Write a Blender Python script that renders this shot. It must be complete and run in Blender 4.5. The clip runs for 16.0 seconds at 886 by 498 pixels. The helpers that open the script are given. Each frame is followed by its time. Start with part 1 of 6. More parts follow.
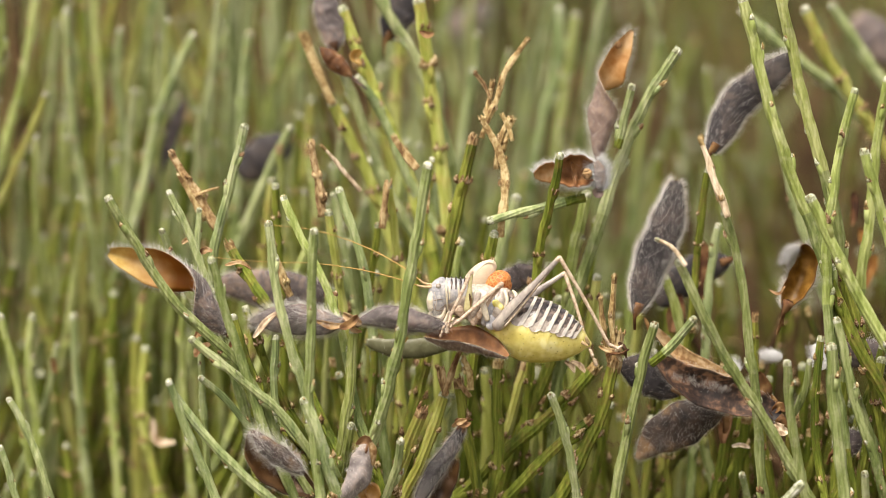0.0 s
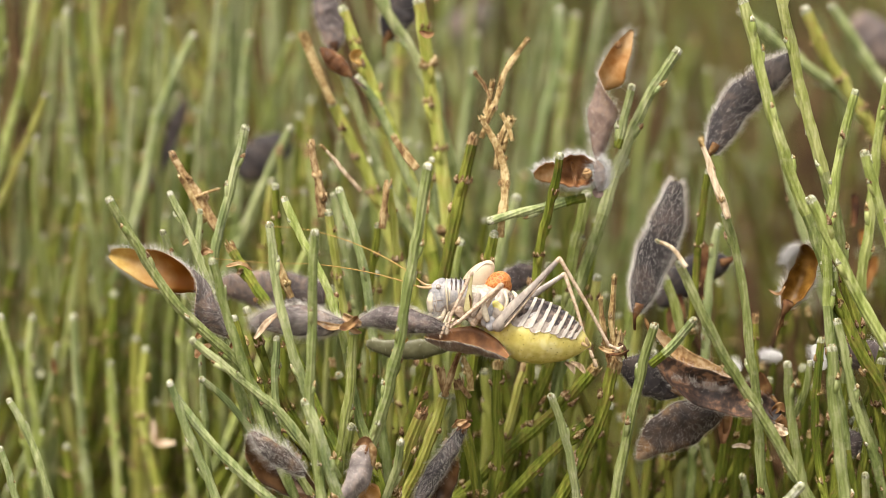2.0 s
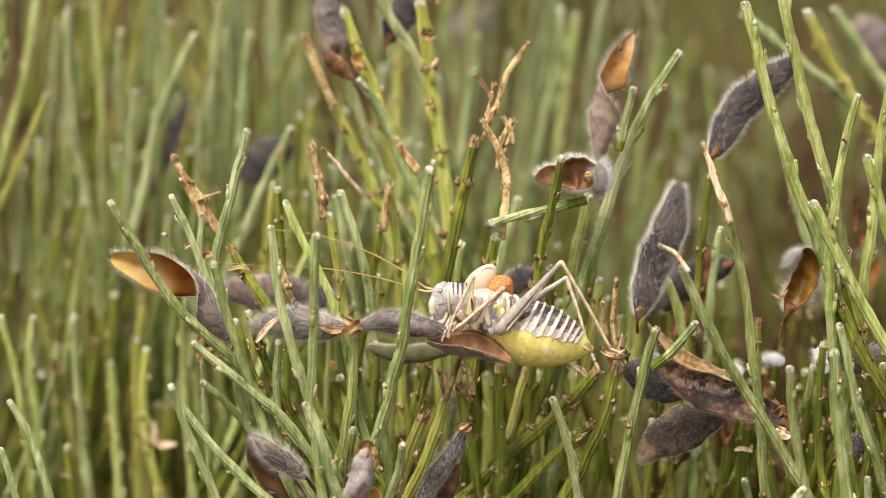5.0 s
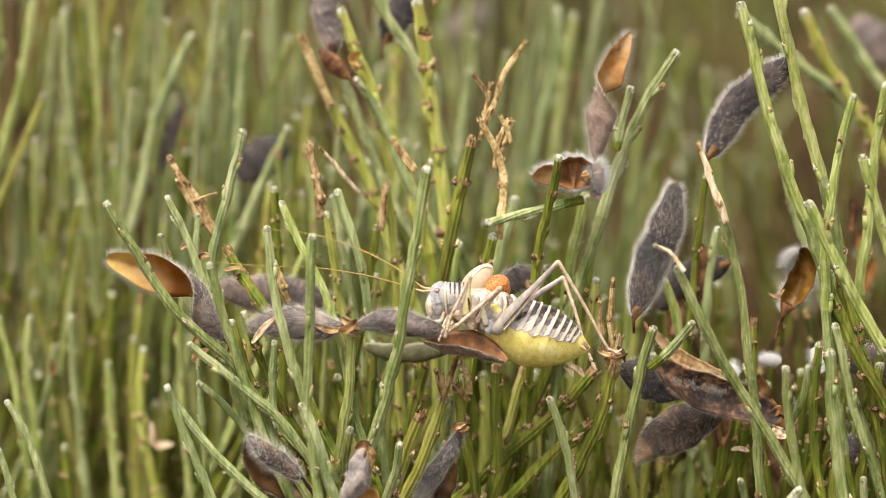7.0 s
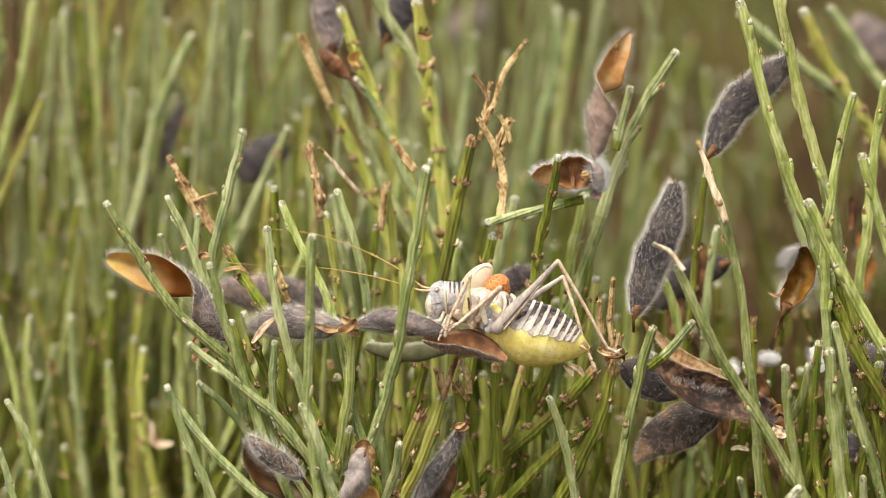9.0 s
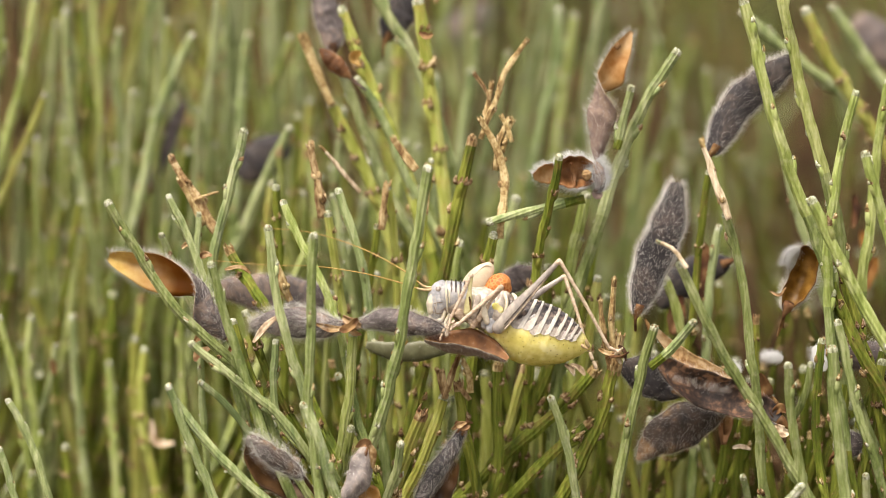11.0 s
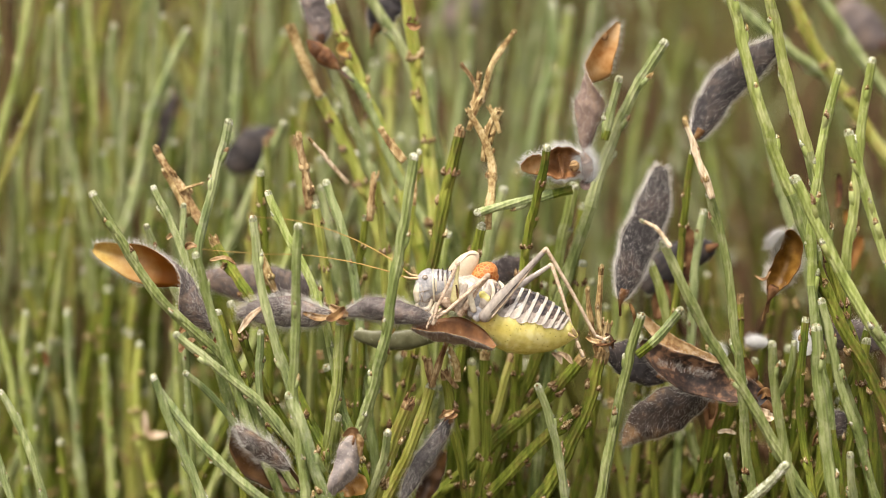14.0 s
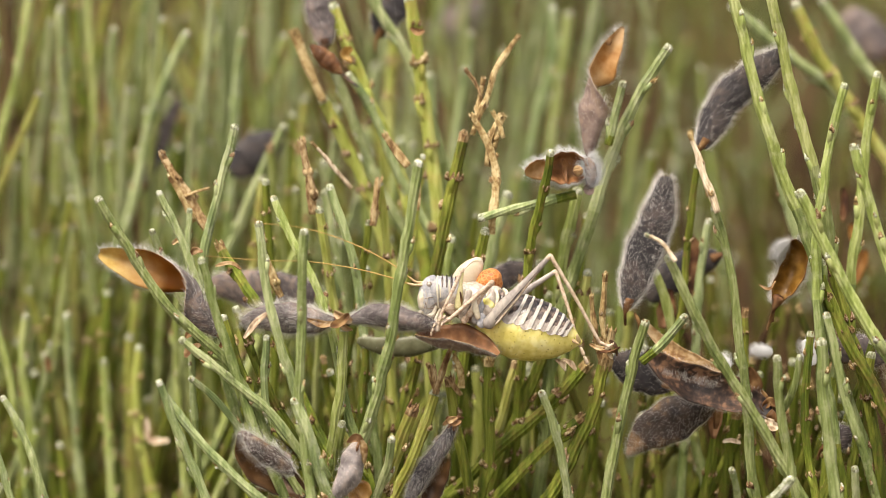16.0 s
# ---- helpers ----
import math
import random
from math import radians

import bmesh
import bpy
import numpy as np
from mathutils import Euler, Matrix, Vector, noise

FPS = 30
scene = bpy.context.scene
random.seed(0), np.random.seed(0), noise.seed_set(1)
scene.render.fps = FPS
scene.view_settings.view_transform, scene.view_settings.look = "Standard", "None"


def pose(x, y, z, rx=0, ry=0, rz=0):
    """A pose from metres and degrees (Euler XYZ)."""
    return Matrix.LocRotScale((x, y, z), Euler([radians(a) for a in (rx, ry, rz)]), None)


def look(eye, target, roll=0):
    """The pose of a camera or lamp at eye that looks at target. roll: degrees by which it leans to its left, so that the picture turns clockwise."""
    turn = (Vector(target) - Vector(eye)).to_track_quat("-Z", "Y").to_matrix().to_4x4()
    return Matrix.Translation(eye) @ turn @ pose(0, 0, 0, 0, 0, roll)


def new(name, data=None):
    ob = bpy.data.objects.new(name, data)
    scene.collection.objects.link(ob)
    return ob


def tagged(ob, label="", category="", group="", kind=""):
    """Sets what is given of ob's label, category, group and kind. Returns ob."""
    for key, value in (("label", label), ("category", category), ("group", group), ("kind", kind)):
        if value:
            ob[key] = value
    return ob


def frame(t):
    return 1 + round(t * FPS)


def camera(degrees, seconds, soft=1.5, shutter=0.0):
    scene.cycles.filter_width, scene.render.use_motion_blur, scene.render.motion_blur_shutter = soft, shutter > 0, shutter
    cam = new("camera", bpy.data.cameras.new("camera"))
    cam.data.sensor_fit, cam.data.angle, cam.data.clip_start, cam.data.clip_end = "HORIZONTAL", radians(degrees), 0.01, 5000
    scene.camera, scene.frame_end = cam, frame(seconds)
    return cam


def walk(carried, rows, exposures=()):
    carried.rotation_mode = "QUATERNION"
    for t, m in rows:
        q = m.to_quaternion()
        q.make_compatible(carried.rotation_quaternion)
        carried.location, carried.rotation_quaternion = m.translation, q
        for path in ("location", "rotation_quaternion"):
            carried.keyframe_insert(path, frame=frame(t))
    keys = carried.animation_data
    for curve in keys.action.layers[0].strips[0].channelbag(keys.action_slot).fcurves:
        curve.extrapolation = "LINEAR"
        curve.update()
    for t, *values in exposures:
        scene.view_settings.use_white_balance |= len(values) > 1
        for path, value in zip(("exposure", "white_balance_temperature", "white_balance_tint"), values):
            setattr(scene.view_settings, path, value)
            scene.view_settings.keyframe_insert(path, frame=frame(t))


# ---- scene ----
# The plane of sharpest focus passes through ORIGIN, which lies in the crown of a broom shrub.
ORIGIN = Vector((0.0, 0.0, 0.75))
REACH = 0.702
TILT = 10.0
EYE = ORIGIN + Vector((0, -REACH * math.cos(radians(TILT)), REACH * math.sin(radians(TILT))))

cam = camera(13.4, 16.0, soft=0.9)
cam.data.dof.use_dof = True
cam.data.dof.focus_distance = REACH
cam.data.dof.aperture_fstop = 9.5
# seconds, pan to the right and tilt down, both in thousandths of a degree
PAN = [
    (0, -0, -0),
    (0.5, 10, -13),
    (1, -3, -3),
    (1.5, -6, 3),
    (2, -3, -7),
    (2.5, 3, -16),
    (3, -13, -29),
    (3.5, -29, -26),
    (4, -36, -20),
    (6.5, 30, -23),
    (7, 30, -16),
    (7.5, 17, -20),
    (8, 3, -20),
    (8.5, 7, -16),
    (9, 30, -20),
    (11.5, 14, -7),
    (12, 17, -3),
    (12.5, 30, -0),
    (13, 96, 17),
    (13.5, 56, 46),
    (14, 92, 63),
    (14.5, 17, 46),
    (15, 82, -0),
    (15.5, 128, -0),
    (16, 99, 14),
]
walk(cam, [(t, pose(*EYE, 90 - TILT - b / 1000, 0, -a / 1000)) for t, a, b in PAN], exposures=[(0, 0.93, 7080, 12), (16, 0.93, 7080, 12)])

# ---- light: thin bright cloud ----
world = bpy.data.worlds.new("sky")
scene.world = world
world.use_nodes = True
wn, wl = world.node_tree.nodes, world.node_tree.links
sky = wn.new("ShaderNodeTexSky")
sky.sky_type, sky.sun_disc = "NISHITA", False
sky.sun_elevation, sky.sun_rotation = radians(66), radians(213)
sky.dust_density, sky.air_density = 4.0, 1.0
mute = wn.new("ShaderNodeHueSaturation")
mute.inputs["Saturation"].default_value = 0.3
wl.new(sky.outputs[0], mute.inputs["Color"])
wl.new(mute.outputs[0], wn["Background"].inputs[0])
wn["Background"].inputs[1].default_value = 0.15
sun_data = bpy.data.lights.new("sun", "SUN")
sun_data.energy, sun_data.angle, sun_data.color = 2.0, radians(22), (1.0, 0.95, 0.86)
sun = new("sun", sun_data)
sun.matrix_world = look((-0.6, -0.9, 2.4), (0, 0, 0))


# ---- materials ----
def material(name, colours, scale=300.0, stretch=(1, 1, 1), rough=0.6, bump=0.3, fine=4.0, vary=0.0, spec=0.4, sss=0.0, through_light=0.0, metal=0.0, bloom=None):
    """Two scales of noise run between the colours; vary shifts the value from thing to thing."""
    m = bpy.data.materials.new(name)
    m.use_nodes = True
    n, l = m.node_tree.nodes, m.node_tree.links
    b = n["Principled BSDF"]
    co = n.new("ShaderNodeTexCoord")
    mp = n.new("ShaderNodeMapping")
    mp.inputs["Scale"].default_value = stretch
    l.new(co.outputs["Object"], mp.inputs["Vector"])
    big, small = n.new("ShaderNodeTexNoise"), n.new("ShaderNodeTexNoise")
    big.inputs["Scale"].default_value, small.inputs["Scale"].default_value = scale, scale * fine
    big.inputs["Detail"].default_value, small.inputs["Detail"].default_value = 3, 4
    for t in (big, small):
        l.new(mp.outputs[0], t.inputs["Vector"])
    mix = n.new("ShaderNodeMath")
    mix.operation = "MULTIPLY_ADD"
    l.new(small.outputs[0], mix.inputs[0])
    mix.inputs[1].default_value = 0.45
    half = n.new("ShaderNodeMath")
    half.operation = "MULTIPLY"
    l.new(big.outputs[0], half.inputs[0])
    half.inputs[1].default_value = 0.55
    l.new(half.outputs[0], mix.inputs[2])
    ramp = n.new("ShaderNodeValToRGB")
    e = ramp.color_ramp.elements
    for i, c in enumerate(colours):
        at = 0.39 + 0.22 * i / max(1, len(colours) - 1)
        k = e[i] if i < 2 else e.new(at)
        k.position, k.color = at, (*c, 1)
    l.new(mix.outputs[0], ramp.inputs[0])
    hsv = n.new("ShaderNodeHueSaturation")
    l.new(ramp.outputs[0], hsv.inputs["Color"])
    if bloom:  # scattered waxy or brown patches of a second colour, with fine specks
        spot, cut, blend = n.new("ShaderNodeTexNoise"), n.new("ShaderNodeMapRange"), n.new("ShaderNodeMixRGB")
        spot.inputs["Scale"].default_value, spot.inputs["Detail"].default_value, spot.inputs["Roughness"].default_value = 330, 6, 0.72
        l.new(co.outputs["Object"], spot.inputs["Vector"])
        cut.inputs["From Min"].default_value, cut.inputs["From Max"].default_value, cut.inputs["To Max"].default_value = 0.5, 0.68, bloom[3]
        l.new(spot.outputs[0], cut.inputs["Value"])
        l.new(cut.outputs[0], blend.inputs[0])
        l.new(ramp.outputs[0], blend.inputs[1])
        blend.inputs[2].default_value = (*bloom[:3], 1)
        l.new(blend.outputs[0], hsv.inputs["Color"])
    if vary:
        info = n.new("ShaderNodeObjectInfo")
        for lo, hi, slot in ((1 - vary, 1 + vary, "Value"), (0.5 - vary * 0.06, 0.5 + vary * 0.06, "Hue")):
            r = n.new("ShaderNodeMapRange")
            r.inputs["To Min"].default_value, r.inputs["To Max"].default_value = lo, hi
            l.new(info.outputs["Random"], r.inputs["Value"])
            l.new(r.outputs[0], hsv.inputs[slot])
    if name == "far broom":  # shoot by shoot, dead brown to fresh green
        geo, tint = n.new("ShaderNodeNewGeometry"), n.new("ShaderNodeValToRGB")
        for i, (p, c) in enumerate(((0.0, (0.03, 0.02, 0.009)), (0.3, (0.135, 0.085, 0.036)), (0.42, (0.03, 0.037, 0.007)), (1.0, (0.18, 0.21, 0.045)))):
            k = tint.color_ramp.elements[i] if i < 2 else tint.color_ramp.elements.new(p)
            k.position, k.color = p, (*c, 1)
        l.new(geo.outputs["Random Per Island"], tint.inputs[0])
        l.new(tint.outputs[0], hsv.inputs["Color"])
    l.new(hsv.outputs[0], b.inputs["Base Color"])
    b.inputs["Roughness"].default_value = rough
    b.inputs["Specular IOR Level"].default_value = spec
    b.inputs["Metallic"].default_value = metal
    if sss:
        b.inputs["Subsurface Weight"].default_value = sss
        b.inputs["Subsurface Radius"].default_value = (0.0012, 0.0009, 0.0004)
        b.inputs["Subsurface Scale"].default_value = 1.0
    if bump:
        bp = n.new("ShaderNodeBump")
        bp.inputs["Strength"].default_value, bp.inputs["Distance"].default_value = bump, 0.0003
        l.new(mix.outputs[0], bp.inputs["Height"])
        l.new(bp.outputs[0], b.inputs["Normal"])
    if through_light:
        out = n["Material Output"]
        tr, add = n.new("ShaderNodeBsdfTranslucent"), n.new("ShaderNodeMixShader")
        l.new(hsv.outputs[0], tr.inputs[0])
        add.inputs[0].default_value = through_light
        l.new(b.outputs[0], add.inputs[1])
        l.new(tr.outputs[0], add.inputs[2])
        l.new(add.outputs[0], out.inputs[0])
    return m


ALONG = (1, 1, 0.12)
M = {
    "green": material("broom green", [(0.145, 0.178, 0.038), (0.252, 0.298, 0.08), (0.415, 0.448, 0.18)], 260, ALONG, 0.68, 0.8, 5, 0.16, 0.24, bloom=(0.5, 0.49, 0.3, 0.4)),
    "grey": material("waxy grey green", [(0.138, 0.182, 0.068), (0.24, 0.286, 0.113), (0.405, 0.44, 0.225)], 260, ALONG, 0.68, 0.8, 5, 0.12, 0.24, bloom=(0.52, 0.51, 0.38, 0.4)),
    # sage: broom green darkened for the shade low in the shrubs
    "sage": material("shade-dark sage green", [(0.088, 0.117, 0.031), (0.163, 0.202, 0.06), (0.295, 0.33, 0.145)], 260, ALONG, 0.68, 0.8, 5, 0.14, 0.24, bloom=(0.42, 0.41, 0.26, 0.4)),
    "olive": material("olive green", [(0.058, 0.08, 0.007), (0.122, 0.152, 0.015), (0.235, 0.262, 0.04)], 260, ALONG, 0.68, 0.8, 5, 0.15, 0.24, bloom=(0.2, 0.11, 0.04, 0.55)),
    # olive darkened to stand for shade in the low gaps
    "moss": material("shade-dark olive green", [(0.045, 0.052, 0.007), (0.09, 0.098, 0.013), (0.17, 0.17, 0.028)], 260, ALONG, 0.68, 0.8, 5, 0.2, 0.24, bloom=(0.16, 0.09, 0.035, 0.7)),
    "yellow": material("yellow green", [(0.215, 0.236, 0.037), (0.325, 0.346, 0.078), (0.465, 0.472, 0.16)], 220, ALONG, 0.68, 0.4, 5, 0.12, 0.24, bloom=(0.34, 0.2, 0.07, 0.5)),
    # lemon: a lightened green that carries the light of open gaps
    "lemon": material("lemon green lightened for light", [(0.3, 0.33, 0.07), (0.42, 0.45, 0.12), (0.54, 0.56, 0.22)], 220, ALONG, 0.68, 0.4, 5, 0.1, 0.24),
    "dry": material("dry straw bark", [(0.13, 0.068, 0.028), (0.315, 0.213, 0.096), (0.52, 0.4, 0.22)], 330, (1, 1, 0.6), 0.8, 1.0, 4, 0.15, 0.2),
    "pale": material("bleached twig", [(0.22, 0.145, 0.085), (0.5, 0.39, 0.27), (0.68, 0.58, 0.44)], 500, (1, 1, 0.3), 0.75, 0.6, 3, 0.1, 0.2),
    "blond": material("blond dry twig", [(0.21, 0.12, 0.05), (0.385, 0.27, 0.125), (0.55, 0.43, 0.245)], 420, (1, 1, 0.8), 0.75, 0.8, 4, 0.12, 0.2),
    "bud": material("bud scar", [(0.055, 0.033, 0.013), (0.22, 0.135, 0.055), (0.54, 0.44, 0.29)], 1300, (1, 1, 1), 0.85, 1.0, 3, 0.25, 0.15),
    "tip": material("pale stem tip", [(0.13, 0.13, 0.07), (0.3, 0.32, 0.19), (0.56, 0.55, 0.47)], 1100, (1, 1, 1), 0.7, 0.5, 3, 0.15, 0.2),
    "wood": material("woody stem", [(0.08, 0.06, 0.03), (0.16, 0.13, 0.06), (0.22, 0.2, 0.09)], 150, ALONG, 0.85, 0.8, 4, 0.1, 0.2),
    "husk": material("dark pod skin", [(0.022, 0.019, 0.021), (0.04, 0.035, 0.037), (0.08, 0.062, 0.056)], 170, (1, 1, 1), 0.65, 0.6, 6, 0.15, 0.3),
    "lilac": material("grey brown pod skin", [(0.062, 0.05, 0.05), (0.125, 0.102, 0.1), (0.25, 0.18, 0.145)], 170, (1, 1, 1), 0.65, 0.6, 6, 0.12, 0.3),
    "lining": material("amber pod lining", [(0.22, 0.09, 0.017), (0.43, 0.21, 0.045), (0.58, 0.35, 0.115)], 110, (1, 1, 1), 0.38, 0.15, 5, 0.12, 0.5, 0, 0.25),
    "straw": material("straw pod lining", [(0.42, 0.24, 0.06), (0.58, 0.38, 0.12), (0.7, 0.5, 0.2)], 90, (1, 1, 1), 0.4, 0.15, 5, 0.1, 0.5, 0, 0.3),
    "rosy": material("pinkish grey pod skin", [(0.14, 0.095, 0.08), (0.27, 0.195, 0.165), (0.4, 0.29, 0.22)], 120, (1, 1, 1), 0.6, 0.3, 5, 0.0, 0.3, 0, 0.15),
    "russet": material("russet pod lining", [(0.11, 0.044, 0.014), (0.25, 0.108, 0.038), (0.42, 0.225, 0.1)], 90, (1, 1, 1), 0.5, 0.3, 5, 0.0, 0.4, 0, 0.15),
    "cognac": material("cognac pod lining", [(0.1, 0.038, 0.004), (0.2, 0.09, 0.01), (0.35, 0.185, 0.036)], 90, (1, 1, 1), 0.4, 0.15, 5, 0.0, 0.5, 0, 0.2),
    "ashy": material("pale ashy pod skin", [(0.14, 0.12, 0.118), (0.25, 0.215, 0.205), (0.38, 0.315, 0.275)], 140, (1, 1, 1), 0.55, 0.5, 5, 0.0, 0.3, 0, 0.1),
    "peach": material("peach pod lining", [(0.4, 0.17, 0.04), (0.58, 0.34, 0.14), (0.68, 0.47, 0.27)], 75, (1, 1, 1), 0.45, 0.2, 5, 0.0, 0.4, 0, 0.25),
    "buff": material("buff dry scale", [(0.2, 0.1, 0.04), (0.4, 0.25, 0.12), (0.56, 0.41, 0.25)], 260, (1, 1, 1), 0.7, 0.5, 4, 0.1, 0.3, 0, 0.25),
    "celadon": material("grey-green pod skin", [(0.09, 0.09, 0.045), (0.14, 0.14, 0.078), (0.2, 0.2, 0.125)], 120, (1, 1, 1), 0.45, 0.2, 5, 0.0, 0.4),
    "umber": material("umber pod lining", [(0.028, 0.012, 0.004), (0.066, 0.029, 0.009), (0.15, 0.078, 0.028)], 55, (1, 1, 1), 0.5, 0.3, 5, 0.12, 0.4, 0, 0.05),
    "tar": material("blackish pod lining", [(0.02, 0.014, 0.012), (0.07, 0.042, 0.032), (0.28, 0.155, 0.09)], 200, (1, 1, 1), 0.5, 0.5, 5, 0.0, 0.4),
    "tan": material("rust patched pod skin", [(0.034, 0.027, 0.025), (0.075, 0.053, 0.043), (0.26, 0.155, 0.075)], 78, (1, 1, 1), 0.6, 0.5, 6, 0.0, 0.3),
    "dead": material("dead brown shoot", [(0.036, 0.02, 0.009), (0.088, 0.051, 0.022), (0.18, 0.11, 0.052)], 200, ALONG, 0.85, 0.4, 4, 0.3, 0.2),
    "rust": material("rust brown husk", [(0.05, 0.02, 0.008), (0.16, 0.072, 0.028), (0.32, 0.18, 0.08)], 110, (1, 1, 1), 0.7, 0.6, 4, 0.15, 0.3, 0, 0.15),
    "hair": material("silver hair", [(0.62, 0.58, 0.53), (0.76, 0.73, 0.69), (0.85, 0.83, 0.8)], 300, (1, 1, 1), 0.5, 0, 2, 0.0, 0.4, 0, 0.4),
    "down": material("white down", [(0.75, 0.75, 0.74), (0.85, 0.85, 0.85)], 300, (1, 1, 1), 0.7, 0, 2, 0.0, 0.3, 0, 0.4),
    "far": material("far broom", [(0.1, 0.085, 0.03), (0.24, 0.24, 0.08), (0.4, 0.38, 0.16)], 30, (1, 1, 0.3), 0.7, 0, 3, 0.25, 0.2),
}


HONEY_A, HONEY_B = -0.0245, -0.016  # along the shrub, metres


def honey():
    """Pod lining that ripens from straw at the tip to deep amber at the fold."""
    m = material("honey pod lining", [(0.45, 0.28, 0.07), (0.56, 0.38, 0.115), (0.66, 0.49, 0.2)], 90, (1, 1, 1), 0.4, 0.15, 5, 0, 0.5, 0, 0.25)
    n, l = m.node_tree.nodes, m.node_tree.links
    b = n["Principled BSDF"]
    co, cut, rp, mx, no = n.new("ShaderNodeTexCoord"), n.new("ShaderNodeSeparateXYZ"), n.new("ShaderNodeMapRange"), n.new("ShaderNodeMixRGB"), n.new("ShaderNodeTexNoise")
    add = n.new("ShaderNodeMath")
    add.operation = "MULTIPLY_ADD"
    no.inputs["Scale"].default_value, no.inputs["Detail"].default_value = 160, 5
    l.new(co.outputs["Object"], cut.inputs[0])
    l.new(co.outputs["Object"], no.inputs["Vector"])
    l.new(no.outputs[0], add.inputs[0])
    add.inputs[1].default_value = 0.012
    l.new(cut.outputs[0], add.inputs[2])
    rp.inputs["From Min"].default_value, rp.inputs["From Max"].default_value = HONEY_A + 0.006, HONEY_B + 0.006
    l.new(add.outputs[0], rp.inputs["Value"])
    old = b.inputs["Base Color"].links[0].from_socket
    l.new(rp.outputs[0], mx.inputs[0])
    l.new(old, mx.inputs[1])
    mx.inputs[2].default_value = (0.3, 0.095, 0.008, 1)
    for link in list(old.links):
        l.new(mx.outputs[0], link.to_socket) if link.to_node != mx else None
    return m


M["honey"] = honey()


# ---- building blocks ----
def mm(x, y, z):
    return np.array(ORIGIN) + np.array((x, y, z)) / 1000.0


def mesh_of(name, verts, faces, mats, index=None, smooth=True):
    me = bpy.data.meshes.new(name)
    me.from_pydata(np.asarray(verts, float).tolist(), [], faces)
    for k in mats:
        me.materials.append(M[k])
    if index is not None:
        me.polygons.foreach_set("material_index", index)
    me.polygons.foreach_set("use_smooth", [smooth] * len(faces))
    me.update()
    return me


def glide(points, n):
    """n places at even steps on a smooth line through the points."""
    p = np.array(points, float)
    if len(p) == 2:
        p = np.array([p[0], (p[0] + p[1]) / 2, p[1]])
    q = np.vstack([2 * p[0] - p[1], p, 2 * p[-1] - p[-2]])
    out = []
    for i in range(1, len(q) - 2):
        for u in np.linspace(0, 1, 16, endpoint=False):
            a, b, c, d = q[i - 1:i + 3]
            out.append(0.5 * (2 * b + (c - a) * u + (2 * a - 5 * b + 4 * c - d) * u * u + (3 * b - a - 3 * c + d) * u ** 3))
    out.append(q[-2])
    out = np.array(out)
    s = np.concatenate([[0], np.cumsum(np.linalg.norm(np.diff(out, axis=0), axis=1))])
    return np.stack([np.interp(np.linspace(0, s[-1], n), s, out[:, k]) for k in range(3)], 1), s[-1]


def frames_on(line, facing=(0, -1, 0)):
    """Tangent, side and front directions along a line; the front stays turned to facing."""
    t = np.gradient(line, axis=0)
    t /= np.linalg.norm(t, axis=1)[:, None] + 1e-12
    f = np.array(facing, float)[None] - (t @ np.array(facing, float))[:, None] * t
    f /= np.linalg.norm(f, axis=1)[:, None] + 1e-9
    return t, np.cross(t, f), f


def sweep(line, section, scale_a, scale_b, facing=(0, -1, 0), twist=None, base=0, caps=True):
    """A closed section (n x 2) carried along a line. Returns verts and faces."""
    t, s, f = frames_on(line, facing)
    if twist is not None:
        c, d = np.cos(twist)[:, None], np.sin(twist)[:, None]
        s, f = s * c + f * d, f * c - s * d
    n, k = len(line), len(section)
    v = line[:, None] + s[:, None] * (section[None, :, 0:1] * np.asarray(scale_a)[:, None, None]) + f[:, None] * (section[None, :, 1:2] * np.asarray(scale_b)[:, None, None])
    v = v.reshape(-1, 3)
    faces = [(base + i * k + j, base + i * k + (j + 1) % k, base + (i + 1) * k + (j + 1) % k, base + (i + 1) * k + j) for i in range(n - 1) for j in range(k)]
    if caps:
        faces += [tuple(base + j for j in range(k))[::-1], tuple(base + (n - 1) * k + j for j in range(k))]
    return v, faces


def ring(k, ribs=0.0):
    a = np.arange(k) * 2 * math.pi / k
    r = 1 + ribs * np.where(np.arange(k) % 2 == 0, 1, -1)
    return np.stack([r * np.cos(a), r * np.sin(a)], 1)


SHRUBS = {}


def shrub(key, x, y, fork, label, n_limbs=5):
    """A broom shrub rooted in the ground; fork: height in mm, from ORIGIN, where its green stems leave the wood."""
    top = new("broom_shrub")
    base = mm(x, y, 0)
    base[2] = 0
    top.location = base
    tagged(top, label, "shrub", "broom shrubs")
    rng = np.random.default_rng(len(SHRUBS) + 3)
    head = mm(x, y, fork) - base
    for i in range(n_limbs):
        foot = np.array([rng.normal(0, 0.03), rng.normal(0, 0.03), -0.02])
        end = head + np.array([rng.normal(0, 0.012), rng.normal(0, 0.012), rng.normal(0, 0.02)])
        line, _ = glide([foot, (foot + end) / 2 + np.array([rng.normal(0, 0.03), rng.normal(0, 0.03), 0]), end], 14)
        r = np.linspace(0.007, 0.0032, 14) * rng.uniform(0.8, 1.2)
        v, f = sweep(line, ring(8), r, r)
        ob = new("woody_limb", mesh_of("woody_limb", v, f, ["wood"]))
        ob.parent = top
    SHRUBS[key] = (top, base, mm(x, y, fork))
    return top


